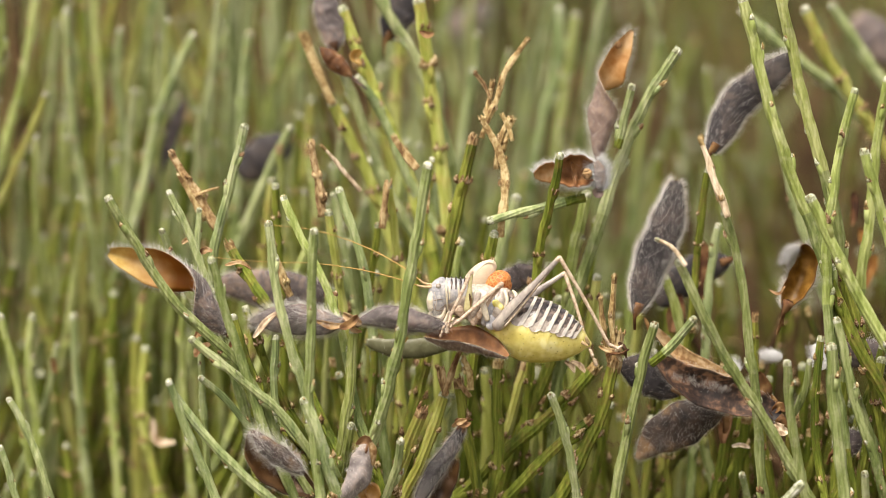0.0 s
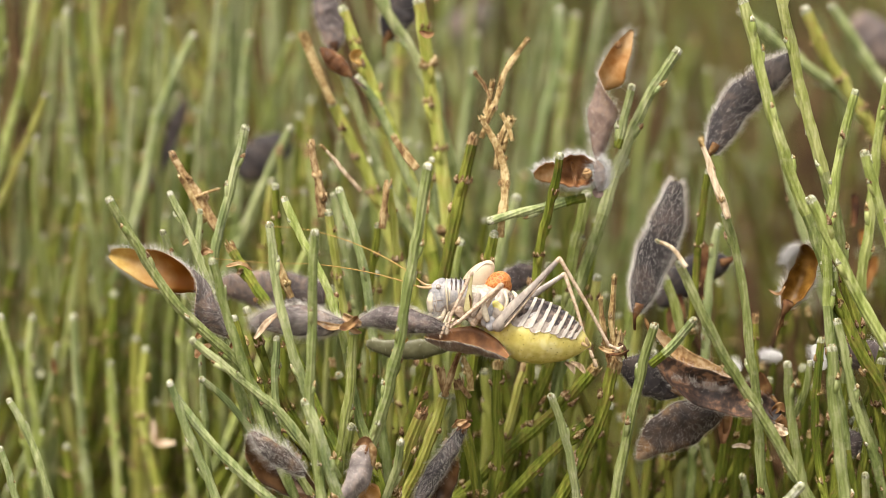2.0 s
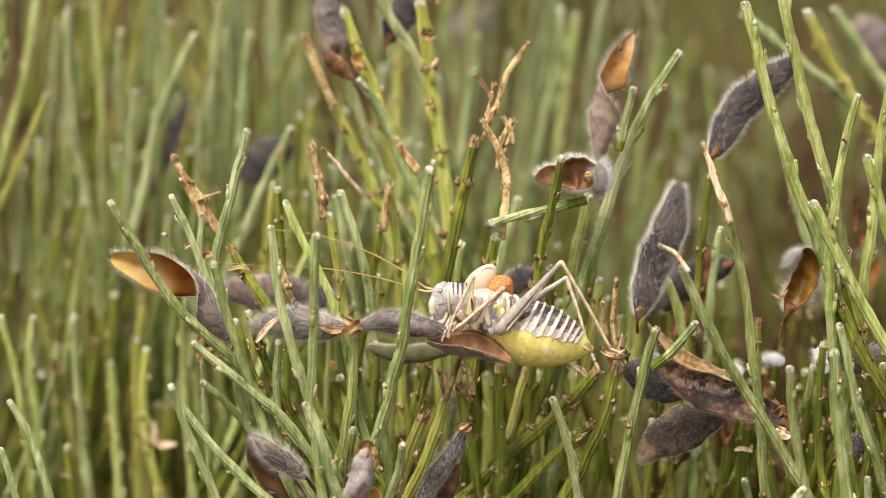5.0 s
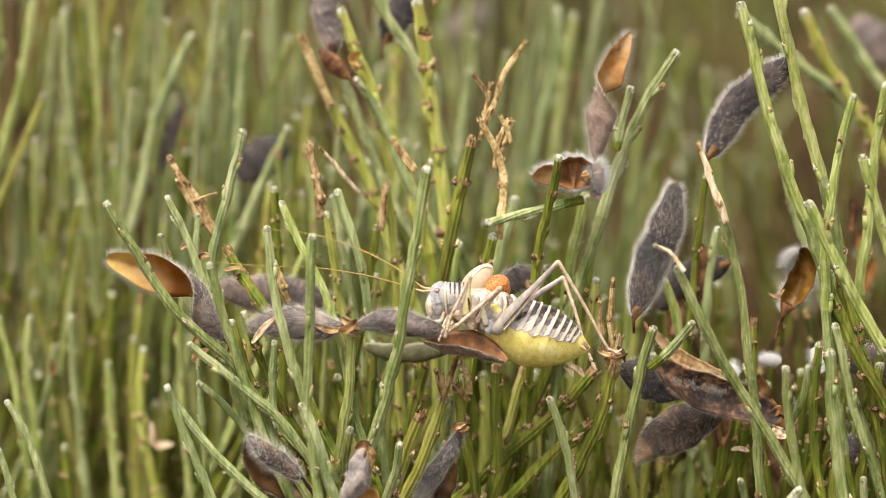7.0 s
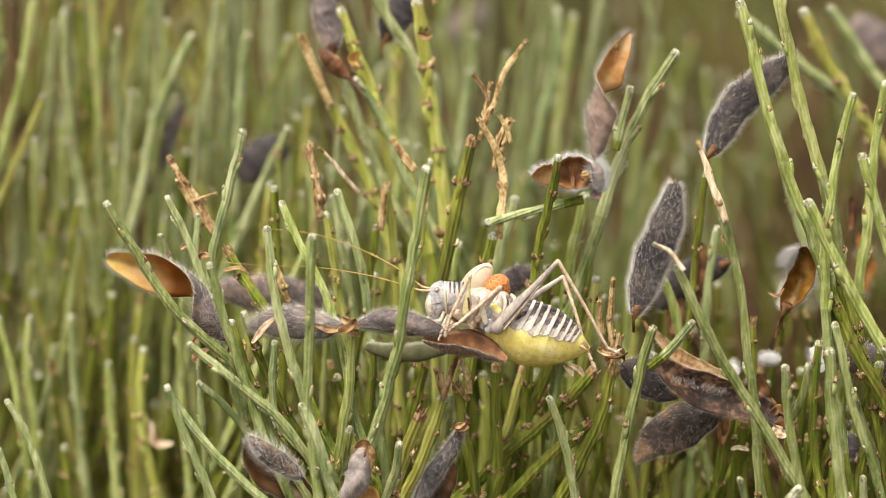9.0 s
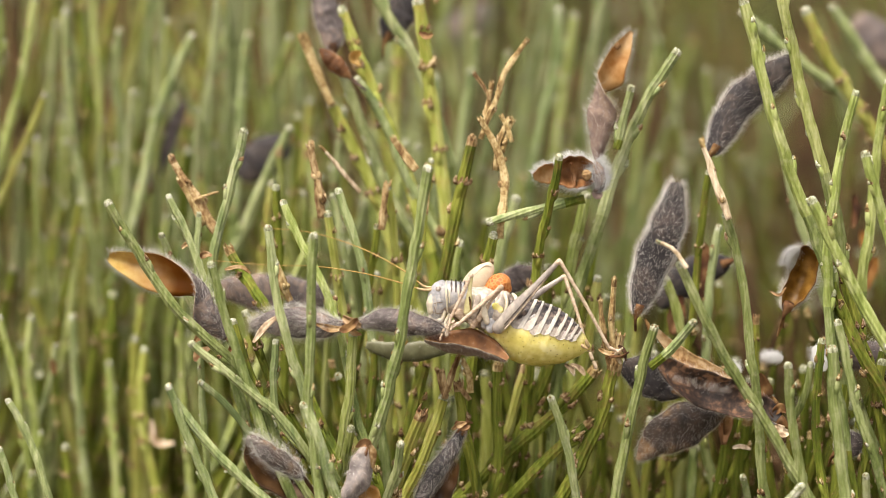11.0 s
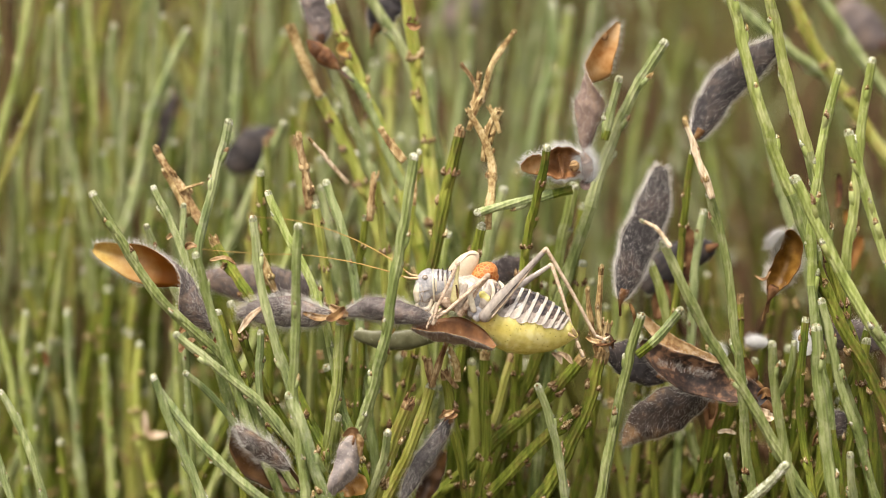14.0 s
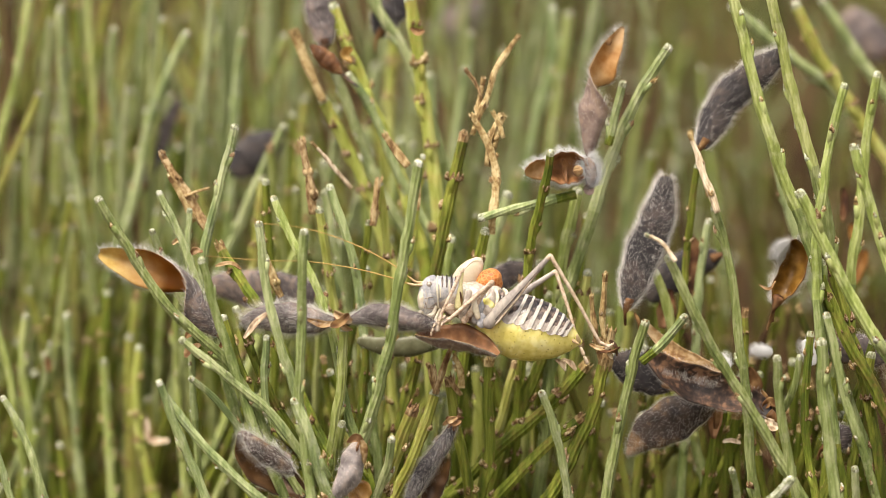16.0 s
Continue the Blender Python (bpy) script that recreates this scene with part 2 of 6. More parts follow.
def stem(key, points, width, skin="green", end="bud", seed=0, rooted=True, name="stem", label="", nodes=True, detail=2):
    """One ribbed shoot of a shrub; points in mm from ORIGIN, tip first; width in mm. detail 2: sharp zone, 1: near it, 0: soft."""
    top, base, fork = SHRUBS[key]
    rng = np.random.default_rng(seed + 17)
    pts = [mm(*p) - base for p in points]
    if rooted:
        a, b = pts[-2], pts[-1]
        go = (b - a) / np.linalg.norm(b - a)
        goal = fork - base + rng.normal(0, 0.01, 3)
        far = np.linalg.norm(goal - b)
        pts += [b + go * far * 0.3, goal * 0.75 + (b + go * far * 0.5) * 0.25, goal]
    fine, length = glide(pts, 400)
    if skin not in ("dry", "pale", "blond"):  # shoots grow straight from node to node
        gap = length / 399
        reach = max(1, int(min(0.011, length * 0.16) / gap))
        kern = np.hanning(2 * reach + 3)[1:-1]
        kern /= kern.sum()
        long = np.vstack([2 * fine[0] - fine[reach:0:-1], fine, 2 * fine[-1] - fine[-2:-reach - 2:-1]])
        fine = np.stack([np.convolve(long[:, c], kern, "valid") for c in range(3)], 1)
    step = (0.006, 0.0026, 0.0015)[detail]
    s = [0.0, 0.0005, 0.0012]
    while s[-1] < length:
        s.append(s[-1] + (step if s[-1] < 0.1 else 0.012))
    s = np.array(s[:-1] + [length])
    line = np.stack([np.interp(s, np.linspace(0, length, 400), fine[:, k]) for k in range(3)], 1)
    n = len(line)
    dead = skin in ("dry", "pale", "blond")
    r0 = width / 2000.0 * (0.82 if rooted else 0.92)
    r = r0 * (0.86 + 0.14 * np.clip(s / 0.05, 0, 1))
    if detail:
        r = r * (1 + 0.024 * np.array([noise.noise((q * 150, seed * 5.3, 1.5)) + 0.6 * noise.noise((q * 480, seed * 5.3, 4)) for q in s]))
    if dead:
        r = r * (0.82 + 0.2 * np.array([noise.noise((q * 260, seed * 3.1, 0)) for q in s]) + 0.03 * np.sin(s * 1500 + seed))
    knots, at = [], rng.uniform(0.003, 0.008)
    while at < min(length * 0.9, 0.11) and nodes:
        knots.append((at, rng.uniform(0, 2 * math.pi)))
        at += rng.uniform(0.0055, 0.0105) * (0.6 if dead else 1)
    jog = np.zeros((n, 3))
    for at, w in knots:
        r = r * (1 + (0.3 if dead else 0.1) * np.exp(-(np.clip(s - at, -0.0012, 9) / 0.0022) ** 2) * (s > at - 0.0012))
        jog += np.array([math.cos(w), math.sin(w), 0]) * 0.00018 * np.tanh((s - at) / 0.0009)[:, None]
    line = line + (jog - jog[-1]) * (1.0 if detail else 0.5)
    # blunt top
    tg = line[0] - line[1]
    tg /= np.linalg.norm(tg)
    bud = end == "bud"
    high = np.array([0.75, 0.66, 0.42, 0.16]) if bud else np.array([0.05, 0.2, 0.16, 0.05])
    dome = np.array([0.2, 0.58, 0.85, 0.97]) if bud else np.array([0.3, 0.7, 0.92, 1.02])
    line = np.vstack([line[0] + tg * r0 * high[:, None], line])
    r = np.concatenate([r[0] * dome, r])
    ribs, per = ((5, 2), (7, 3), (8, 4))[detail]
    k = ribs * per
    ang = np.arange(k) * 2 * math.pi / k
    comb = np.tile({2: (1.05, 0.88), 3: (1.02, 1.02, 0.7), 4: (1.0, 1.04, 1.0, 0.74)}[per], ribs)
    wob = comb * (1 + (0.05 if not dead else 0.16) * np.cos(2 * ang + seed) + (0.04 if not dead else 0.1) * np.cos(3 * ang + 2 * seed))
    sec = np.stack([wob * np.cos(ang), wob * np.sin(ang)], 1)
    turn = np.full(len(line), seed * 1.7) + np.linspace(0, rng.normal(0, 1.4), len(line))
    v, f = sweep(line, sec, r, r, twist=turn)
    # lower lengths turn sage, then olive: the shrub's inner shade put into colour
    shaded_skins = {"green": ("sage", "olive"), "grey": ("sage", "olive"), "yellow": ("yellow", "olive")}.get(skin, (skin, skin))
    mats = [skin, "tip", "bud", "dry", *shaded_skins]
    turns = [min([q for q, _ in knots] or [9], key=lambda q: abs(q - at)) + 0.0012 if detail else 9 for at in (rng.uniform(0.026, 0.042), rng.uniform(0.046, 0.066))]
    shade_slot = np.concatenate([np.zeros(4, int), np.where(s > turns[1], 5, np.where(s > turns[0], 4, 0))])
    first = 1 if bud else 3
    idx = [(first if i // k < (5 if bud else 6) else int(shade_slot[i // k])) for i in range(len(f) - 2)] + [first, 0]
    v = list(v)

    def lump(bag, p, outw, tang, size, tall, which, sharp=0.9):
        bv_, bf_, bi_ = bag
        q = np.array([p - outw * size * 0.5 - tang * size * tall, p + outw * size * 0.25 - tang * size * tall * 0.35, p + outw * size * 0.5 + tang * size * 0.25, p + outw * size * 0.45 + tang * size * sharp])
        w4 = [size * 0.5, size * 0.85, size * 0.75, size * 0.22]
        nv, nf = sweep(q, ring(7), w4, w4, facing=tuple(np.cross(outw, tang) + 0.01), base=len(bv_))
        bv_.extend(nv)
        bf_.extend(nf)
        bi_.extend([which] * len(nf))

    whole, buds = (v, f, idx), []
    if nodes and detail:
        for at, w in knots:
            i = 4 + int(np.searchsorted(s, at))
            if i > len(line) - 4:
                continue
            t_, s_, f_ = frames_on(line[i - 2:i + 3])
            outw, tang = s_[2] * math.cos(w) + f_[2] * math.sin(w), -t_[2]
            size = r0 * rng.uniform(0.52, 0.78)
            bag = ([], [], []) if detail == 2 and s[min(i, n - 1)] < 0.075 else whole
            if not dead:
                lump(bag, line[i] + outw * r[i] * 0.78, outw, tang, size, 5.0, int(shade_slot[i]), 0.7)
                old = skin in ("olive", "yellow", "moss") or shade_slot[i] == 5
                for _ in range(int(rng.integers(2, 6)) + 4 * old):
                    if old:  # a brown collar of dead scales
                        w2 = w + rng.normal(0, 1.1)
                        outw = s_[2] * math.cos(w2) + f_[2] * math.sin(w2)
                    lump(bag, line[i] + outw * r[i] * 1.02 + tang * size * 0.7 + rng.normal(0, 0.26, 3) * size, outw, tang, size * rng.uniform(0.4, 0.85), 0.8, 2 if old or rng.random() < 0.62 else 1, rng.uniform(0.9, 2.6))
            else:  # torn scales round each joint of a dry twig
                for _ in range(4):
                    w2 = w + rng.normal(0, 1.3)
                    outw = s_[2] * math.cos(w2) + f_[2] * math.sin(w2)
                    lump(bag, line[i] + outw * r[i] * 0.85 + rng.normal(0, 0.3, 3) * size, outw, tang, size * rng.uniform(0.5, 1.0), 1.2, 3 if rng.random() < 0.6 else 2, rng.uniform(0.8, 2.4))
            if bag is not whole and bag[0]:
                buds.append(bag)
        t_, s_, f_ = frames_on(line[:5])
        for _ in range(3 if bud else 9):  # crumbs of old bud scales, or splinters
            w = rng.uniform(0, 6.28)
            outw = s_[2] * math.cos(w) + f_[2] * math.sin(w)
            if bud:
                lump(whole, line[2] + outw * r0 * 0.4, outw, tg, r0 * rng.uniform(0.22, 0.38), 1.0, 1 if rng.random() < 0.5 else 2)
            else:
                lump(whole, line[2] + outw * r0 * rng.uniform(0.2, 0.85), outw * 0.6, tg, r0 * rng.uniform(0.16, 0.3), 3.0, 3 if rng.random() < 0.6 else 2, rng.uniform(1.5, 4.5))
    ob = new(name, mesh_of(name, v, f, mats, idx))
    ob.parent = top
    if label:
        tagged(ob, label)
    for bag in buds:
        new("bud", mesh_of("bud", bag[0], bag[1], mats, bag[2])).parent = ob
    return ob


def hairs_for(rng, places, normals, length, thick, count, lay, slide):
    """Thin tapered hairs on a surface given by places and normals, leaning along lay."""
    places, normals = np.array(places), np.array(normals)
    i = rng.integers(0, len(places) - 1, count)
    near = places[i + 1] - places[i]
    near[np.linalg.norm(near, axis=1) > 0.0016] = 0
    p = places[i] + near * rng.random((count, 1)) + slide * rng.uniform(-0.9, 0.9, (count, 1))
    unit = lambda q: q / (np.linalg.norm(q, axis=1)[:, None] + 1e-12)
    d = unit(normals[i] * 0.9 + lay * 0.6 + rng.normal(0, 0.34, (count, 3)))
    L = length * rng.uniform(0.45, 1.25, (count, 1))
    side = unit(np.cross(d, rng.normal(0, 1, (count, 3))))
    up = np.cross(d, side)
    spread = [side * math.cos(w) + up * math.sin(w) for w in (0, 2.1, 4.2)]
    v = np.stack([p + x * thick for x in spread] + [p + d * L], 1).reshape(-1, 3)
    shape = [(0, 1, 3), (1, 2, 3), (2, 0, 3)]
    return v, [tuple(4 * h + x for x in face) for h in range(count) for face in shape]


def pod(key, points, width, twist, label, shape="open", skin="husk", lining="lining", cup=0.35, hair=1.0, count=900, seed=0, facing=(0, -1, 0), blunt=0.5, hair_mat="hair", calyx=True, thick=0.32, fringe=5, rim="rust"):
    """A broom seed pod along points (mm from ORIGIN, stalk end last). shape open: one valve, hollow side forward at twist 0;
    closed: both valves shut. width in mm; twist in degrees along the line."""
    top, base, fork = SHRUBS[key]
    rng = np.random.default_rng(seed + 101)
    n, k = 48, 15
    line, length = glide([mm(*p) - base for p in points], n)
    s = np.linspace(0, 1, n)
    prof = np.clip(np.sin(np.pi * np.clip(s * 0.96 + 0.02, 0, 1)) ** blunt, 0.06, 1) * (1 + 0.05 * np.sin(s * 23 + seed))
    half = width / 2000.0 * prof
    tw = np.interp(s, np.linspace(0, 1, len(twist)), np.radians(twist))
    t, sd, fr = frames_on(line, facing)
    c, d = np.cos(tw)[:, None], np.sin(tw)[:, None]
    sd, fr = sd * c + fr * d, fr * c - sd * d
    a = np.linspace(-1, 1, k)
    wall = 0.00028
    places, normals, verts, faces, idx = [], [], [], [], []
    if shape == "open":
        for layer in (0, 1):
            for i in range(n):
                for j in range(k):
                    depth = cup * (1 - a[j] ** 2) * half[i] * 2 + 0.06 * half[i] * math.sin(9 * s[i] + 4 * a[j] + seed)
                    p = line[i] + sd[i] * a[j] * half[i] - fr[i] * depth - fr[i] * wall * layer * (1 if abs(a[j]) < 0.99 else 0.6)
                    verts.append(p)
                    if layer == 1:
                        nn = -fr[i] * 1.0 + sd[i] * a[j] * 1.2
                        places.append(p), normals.append(nn / np.linalg.norm(nn))
                        if abs(a[j]) > 0.9:
                            for _ in range(fringe):
                                places.append(p), normals.append(sd[i] * a[j])
        N = n * k
        for i in range(n - 1):
            for j in range(k - 1):
                q = (i * k + j, i * k + j + 1, (i + 1) * k + j + 1, (i + 1) * k + j)
                faces += [q, tuple(N + x for x in q[::-1])]
                idx += [1, 0]
            for j in (0, k - 1):
                q = (i * k + j, (i + 1) * k + j, N + (i + 1) * k + j, N + i * k + j)
                faces.append(q if j == 0 else q[::-1])
                idx.append(2)
        for i in (0, n - 1):
            for j in range(k - 1):
                faces.append((i * k + j, i * k + j + 1, N + i * k + j + 1, N + i * k + j))
                idx.append(2)
    else:
        k = 24
        ang = np.arange(k) * 2 * math.pi / k
        lump = 1 + 0.10 * np.sin(s * 19 + seed) + 0.06 * np.sin(s * 41)
        sec = np.stack([np.cos(ang), np.sin(ang)], 1)
        seam = 1 + 0.09 * (np.abs(sec[:, 0]) > 0.99)
        for i in range(n):
            for j in range(k):
                nn = sd[i] * sec[j, 0] * thick + fr[i] * sec[j, 1]
                p = line[i] + sd[i] * sec[j, 0] * half[i] * seam[j] + fr[i] * sec[j, 1] * half[i] * thick * lump[i]
                verts.append(p)
                places.append(p), normals.append(nn / np.linalg.norm(nn))
                if abs(sec[j, 0]) > 0.96:
                    for _ in range(fringe):
                        places.append(p), normals.append(sd[i] * sec[j, 0])
        faces = [(i * k + j, i * k + (j + 1) % k, (i + 1) * k + (j + 1) % k, (i + 1) * k + j) for i in range(n - 1) for j in range(k)]
        faces += [tuple(range(k))[::-1], tuple((n - 1) * k + j for j in range(k))]
        idx = [0] * len(faces)
    ob = new("seed_pod", mesh_of("seed_pod", verts, faces, [skin, lining, "rust" if shape == "closed" else rim], idx))
    ob.parent = top
    tagged(ob, label)
    if hair:
        hv, hf = hairs_for(rng, places, normals, 0.0017 * hair, 0.000016, int(count * 2.6), (line[0] - line[-1]) / np.linalg.norm(line[0] - line[-1]), (line[0] - line[-1]) / n)
        h = new("pod_hair", mesh_of("pod_hair", hv, hf, [hair_mat]))
        h.parent = ob
        tagged(h, "fine silvery hairs on the pod", kind="stuff")
    if calyx:  # dried cup and short stalk at the foot
        go = line[-1] - line[-3]
        go /= np.linalg.norm(go)
        w = 0.00056
        end = line[-1] + go * 0.0022 + np.array((0.0004, 0.0008, -0.0014))
        cl = np.array([line[-1] - go * 0.0018, line[-1] - go * 0.001, line[-1] - go * 0.0002, line[-1] + go * 0.0005, line[-1] + go * 0.0011, end])
        cw = np.array([1.75, 1.7, 1.35, 0.85, 0.5, 0.42]) * w
        cv, cf = sweep(cl, ring(10, 0.14), cw, cw)
        cx = new("calyx", mesh_of("calyx", cv, cf, ["rust"]))
        cx.parent = ob
        tagged(cx, "dried brown calyx and stalk")
    return ob


# ---- ground ----
def soil_material():
    return material("dry soil and litter", [(0.085, 0.058, 0.03), (0.13, 0.09, 0.047), (0.19, 0.14, 0.075)], 11.0, (1, 1, 1), 0.95, 0.5, 14, 0, 0.1)


M["soil"] = soil_material()


def make_ground():
    edges = np.concatenate([-np.geomspace(2500, 4, 14), np.linspace(-3, 12, 46), np.geomspace(14, 2500, 14)])
    n = len(edges)
    verts = [(x, y, 0.03 * noise.noise((x * 0.9, y * 0.9, 0)) + 0.012 * noise.noise((x * 4, y * 4, 2)) if abs(x) + abs(y) < 30 else 0) for y in edges for x in edges]
    faces = [(i * n + j, i * n + j + 1, (i + 1) * n + j + 1, (i + 1) * n + j) for i in range(n - 1) for j in range(n - 1)]
    return tagged(new("ground", mesh_of("ground", verts, faces, ["soil"])), "dry brown soil with plant litter", "ground", kind="structure")


make_ground()


# ---- shrubs behind ----
def thicket(x, y, height, spread, count, seed, skin, label, width=2.0, lean=0.5):
    """A broom shrub seen only softly: its many shoots are one mesh."""
    rng = np.random.default_rng(seed)
    top = new("broom_shrub")
    top.location = (x, y, 0)
    tagged(top, label, "shrub", "broom shrubs")
    verts, faces, knots = [], [], set()
    for i in range(count):
        a, q = rng.uniform(0, 2 * math.pi), spread * math.sqrt(rng.random())
        tipx, tipy = q * math.cos(a), q * math.sin(a)
        h = height * rng.uniform(0.72, 1.05)
        tip = np.array([tipx + rng.normal(0, lean * 0.15), tipy, h])
        mid = np.array([tipx * 0.8, tipy * 0.8, h * 0.62])
        foot = np.array([tipx * 0.15, tipy * 0.15, h * 0.12])
        line, _ = glide([tip, mid, foot], 9)
        r = np.linspace(0.8, 1.25, 9) * width / 2000 * rng.uniform(0.8, 1.25)
        r[0] *= 0.5
        v, f = sweep(line, ring(5), r, r, twist=np.full(9, rng.uniform(0, 6)), base=len(verts))
        verts += list(v)
        faces += f
        for _ in range(3):  # side shoots
            at = line[int(rng.integers(1, 5))]
            go = np.array([rng.normal(0, 0.6), rng.normal(0, 0.6), rng.uniform(0.4, 1)]) * rng.uniform(0.02, 0.07)
            v, f = sweep(np.array([at + go, at + go * 0.6, at]), ring(4), r[1:4] * 0.7, r[1:4] * 0.7, base=len(verts))
            verts += list(v)
            faces += f
        for _ in range(7):  # joints with old bud scales
            at = line[int(rng.integers(0, 6))] + rng.normal(0, 0.35, 3) * r[3]
            q = r[3] * rng.uniform(0.9, 1.7)
            b = len(verts)
            verts += [at + np.array(d) * q for d in ((1, 0, 0), (0, 1, 0), (-1, 0, 0), (0, -1, 0), (0, 0, 1.5), (0, 0, -1.5))]
            faces += [(b + m, b + (m + 1) % 4, b + 4) for m in range(4)] + [(b + (m + 1) % 4, b + m, b + 5) for m in range(4)]
            knots.update(range(len(faces) - 8, len(faces))) if rng.random() < 0.45 else None
    index = np.zeros(len(faces), int)
    index[sorted(knots)] = 1
    ob = new("greenery", mesh_of("greenery", verts, faces, [skin, "tip"], index))
    ob.parent = top
    tagged(ob, "crowded upright green shoots", kind="stuff")
    trunk, _ = glide([(0, 0, -0.03), (0.01, 0, height * 0.1), (0, 0.01, height * 0.2)], 8)
    v, f = sweep(trunk, ring(9), np.linspace(0.03, 0.018, 8), np.linspace(0.03, 0.018, 8))
    tr = new("woody_limb", mesh_of("woody_limb", v, f, ["wood"]))
    tr.parent = top
    return top


thicket(-0.1, 0.62, 0.86, 0.2, 560, 41, "far", "dense green broom shrub behind the others")
thicket(0.22, 0.9, 0.8, 0.25, 620, 42, "far", "green broom shrub behind a gap")
thicket(-0.35, 1.3, 0.85, 0.35, 420, 43, "far", "distant green broom shrub")
thicket(0.15, 1.9, 0.62, 0.4, 620, 44, "far", "low distant broom shrub")
thicket(-0.1, 2.9, 0.55, 0.5, 380, 45, "far", "low distant broom shrub on dry ground")
thicket(0.6, 2.6, 0.7, 0.45, 640, 46, "far", "distant green broom shrub")


def soft_shrub(x, y, fork, label, count, seed, xs, ys, tops, skins):
    """A shrub just behind the sharp zone: every shoot can be told apart."""
    key = "soft %d" % seed
    shrub(key, x, y, fork, label)
    rng = np.random.default_rng(seed)
    for i in range(count):
        a, b, c = rng.uniform(*xs), rng.uniform(*ys), rng.uniform(*tops)
        lean = rng.normal(0, 13)
        stem(key, [(a, b, c), (a + lean * 0.5, b + 3, c - 30), (a + lean, b + 6, c - 70)], rng.uniform(1.2, 2.1), skins[int(rng.integers(0, len(skins)))], "cut" if rng.random() < 0.25 else "bud", seed + i, detail=1 if b < 140 else 0)


thicket(0.06, 0.36, 0.735, 0.13, 560, 51, "far", "tangled half-dead broom shrub")
thicket(0.14, 0.55, 0.78, 0.16, 480, 52, "far", "sparse broom shrub with dead shoots")
soft_shrub(-70, 75, -200, "broom shrub of slender green shoots", 60, 500, (-105, -20), (85, 160), (-35, 60), ("grey", "grey", "green", "olive"))
soft_shrub(-60, 190, -200, "broom shrub with soft green shoots", 58, 600, (-125, 0), (120, 240), (-20, 90), ("grey", "yellow", "green", "dead"))
soft_shrub(5, 150, -200, "broom shrub with fresh green shoots in a hollow", 44, 700, (-34, 44), (80, 230), (-55, 4), ("yellow", "green", "grey", "yellow", "olive"))
soft_shrub(75, 150, -200, "broom shrub of dead and shade-darkened olive shoots in a hollow", 46, 750, (46, 112), (75, 220), (-55, 6), ("olive", "moss", "moss", "dead"))
soft_shrub(60, 240, -200, "broom shrub with pale green shoots", 45, 800, (-30, 130), (240, 340), (-50, 60), ("grey", "olive", "dead"))
# brown thicket added so that its colour gives the gaps their shade
thicket(0.05, 0.2, 0.715, 0.1, 300, 53, "dead", "added brown thicket that darkens gaps between green shrubs")
thicket(-0.22, 1.2, 0.8, 0.09, 200, 54, "dead", "dead brown broom shrub")
thicket(-0.1, 1.0, 0.8, 0.05, 90, 55, "dead", "narrow dead broom shrub")
thicket(0.05, 1.7, 0.8, 0.1, 130, 56, "dead", "dead brown broom shrub far behind")
thicket(0.2, 0.8, 0.76, 0.07, 110, 57, "dead", "dead brown broom shrub in a gap")
soft_shrub(25, 170, -200, "broom shrub of pale sage shoots", 28, 900, (-15, 60), (110, 230), (-10, 60), ("grey", "grey", "green"))
# three brown thickets put in where there is only deep shade
thicket(-0.06, 0.27, 0.79, 0.012, 55, 58, "dead", "added brown thicket that stands for deep shade")
thicket(0.1, 0.3, 0.755, 0.03, 170, 59, "dead", "added brown thicket that stands for deep shade")
thicket(-0.047, 0.24, 0.785, 0.014, 80, 60, "dead", "added narrow brown thicket that stands for a shaded gap")
thicket(-0.1, 0.31, 0.79, 0.03, 170, 63, "dead", "dead brown broom shrub behind soft green ones")
# two thickets below the view, added to block low sky and ground light
thicket(-0.1, -0.2, 0.64, 0.13, 260, 61, "far", "unseen broom thicket that keeps low light off")
thicket(0.12, -0.18, 0.64, 0.12, 260, 62, "far", "unseen broom thicket that keeps low light off")


# ---- the bush cricket ----
def soft_shell(name, colours, *rest):
    """Chitin: the colours drawn half way to the middle one, so that it stays smooth."""
    mid = colours[len(colours) // 2]
    return material(name, [tuple(0.5 * (a + b) for a, b in zip(c, mid)) for c in colours], *rest)


def speckled():
    m = material("yellow belly", [(0.62, 0.53, 0.14), (0.73, 0.64, 0.21), (0.81, 0.74, 0.34)], 260, (1, 1, 1), 0.26, 0.6, 3, 0, 0.6, 0.15)
    n, l = m.node_tree.nodes, m.node_tree.links
    b = n["Principled BSDF"]
    co, vo, rp, mx = n.new("ShaderNodeTexCoord"), n.new("ShaderNodeTexVoronoi"), n.new("ShaderNodeValToRGB"), n.new("ShaderNodeMixRGB")
    vo.inputs["Scale"].default_value = 1250
    l.new(co.outputs["Object"], vo.inputs["Vector"])
    rp.color_ramp.elements[0].position, rp.color_ramp.elements[1].position = 0.09, 0.17
    l.new(vo.outputs["Distance"], rp.inputs[0])
    old = b.inputs["Base Color"].links[0].from_socket
    l.new(rp.outputs[0], mx.inputs[0])
    mx.inputs[1].default_value = (0.2, 0.14, 0.03, 1)
    l.new(old, mx.inputs[2])
    l.new(mx.outputs[0], b.inputs["Base Color"])
    return m


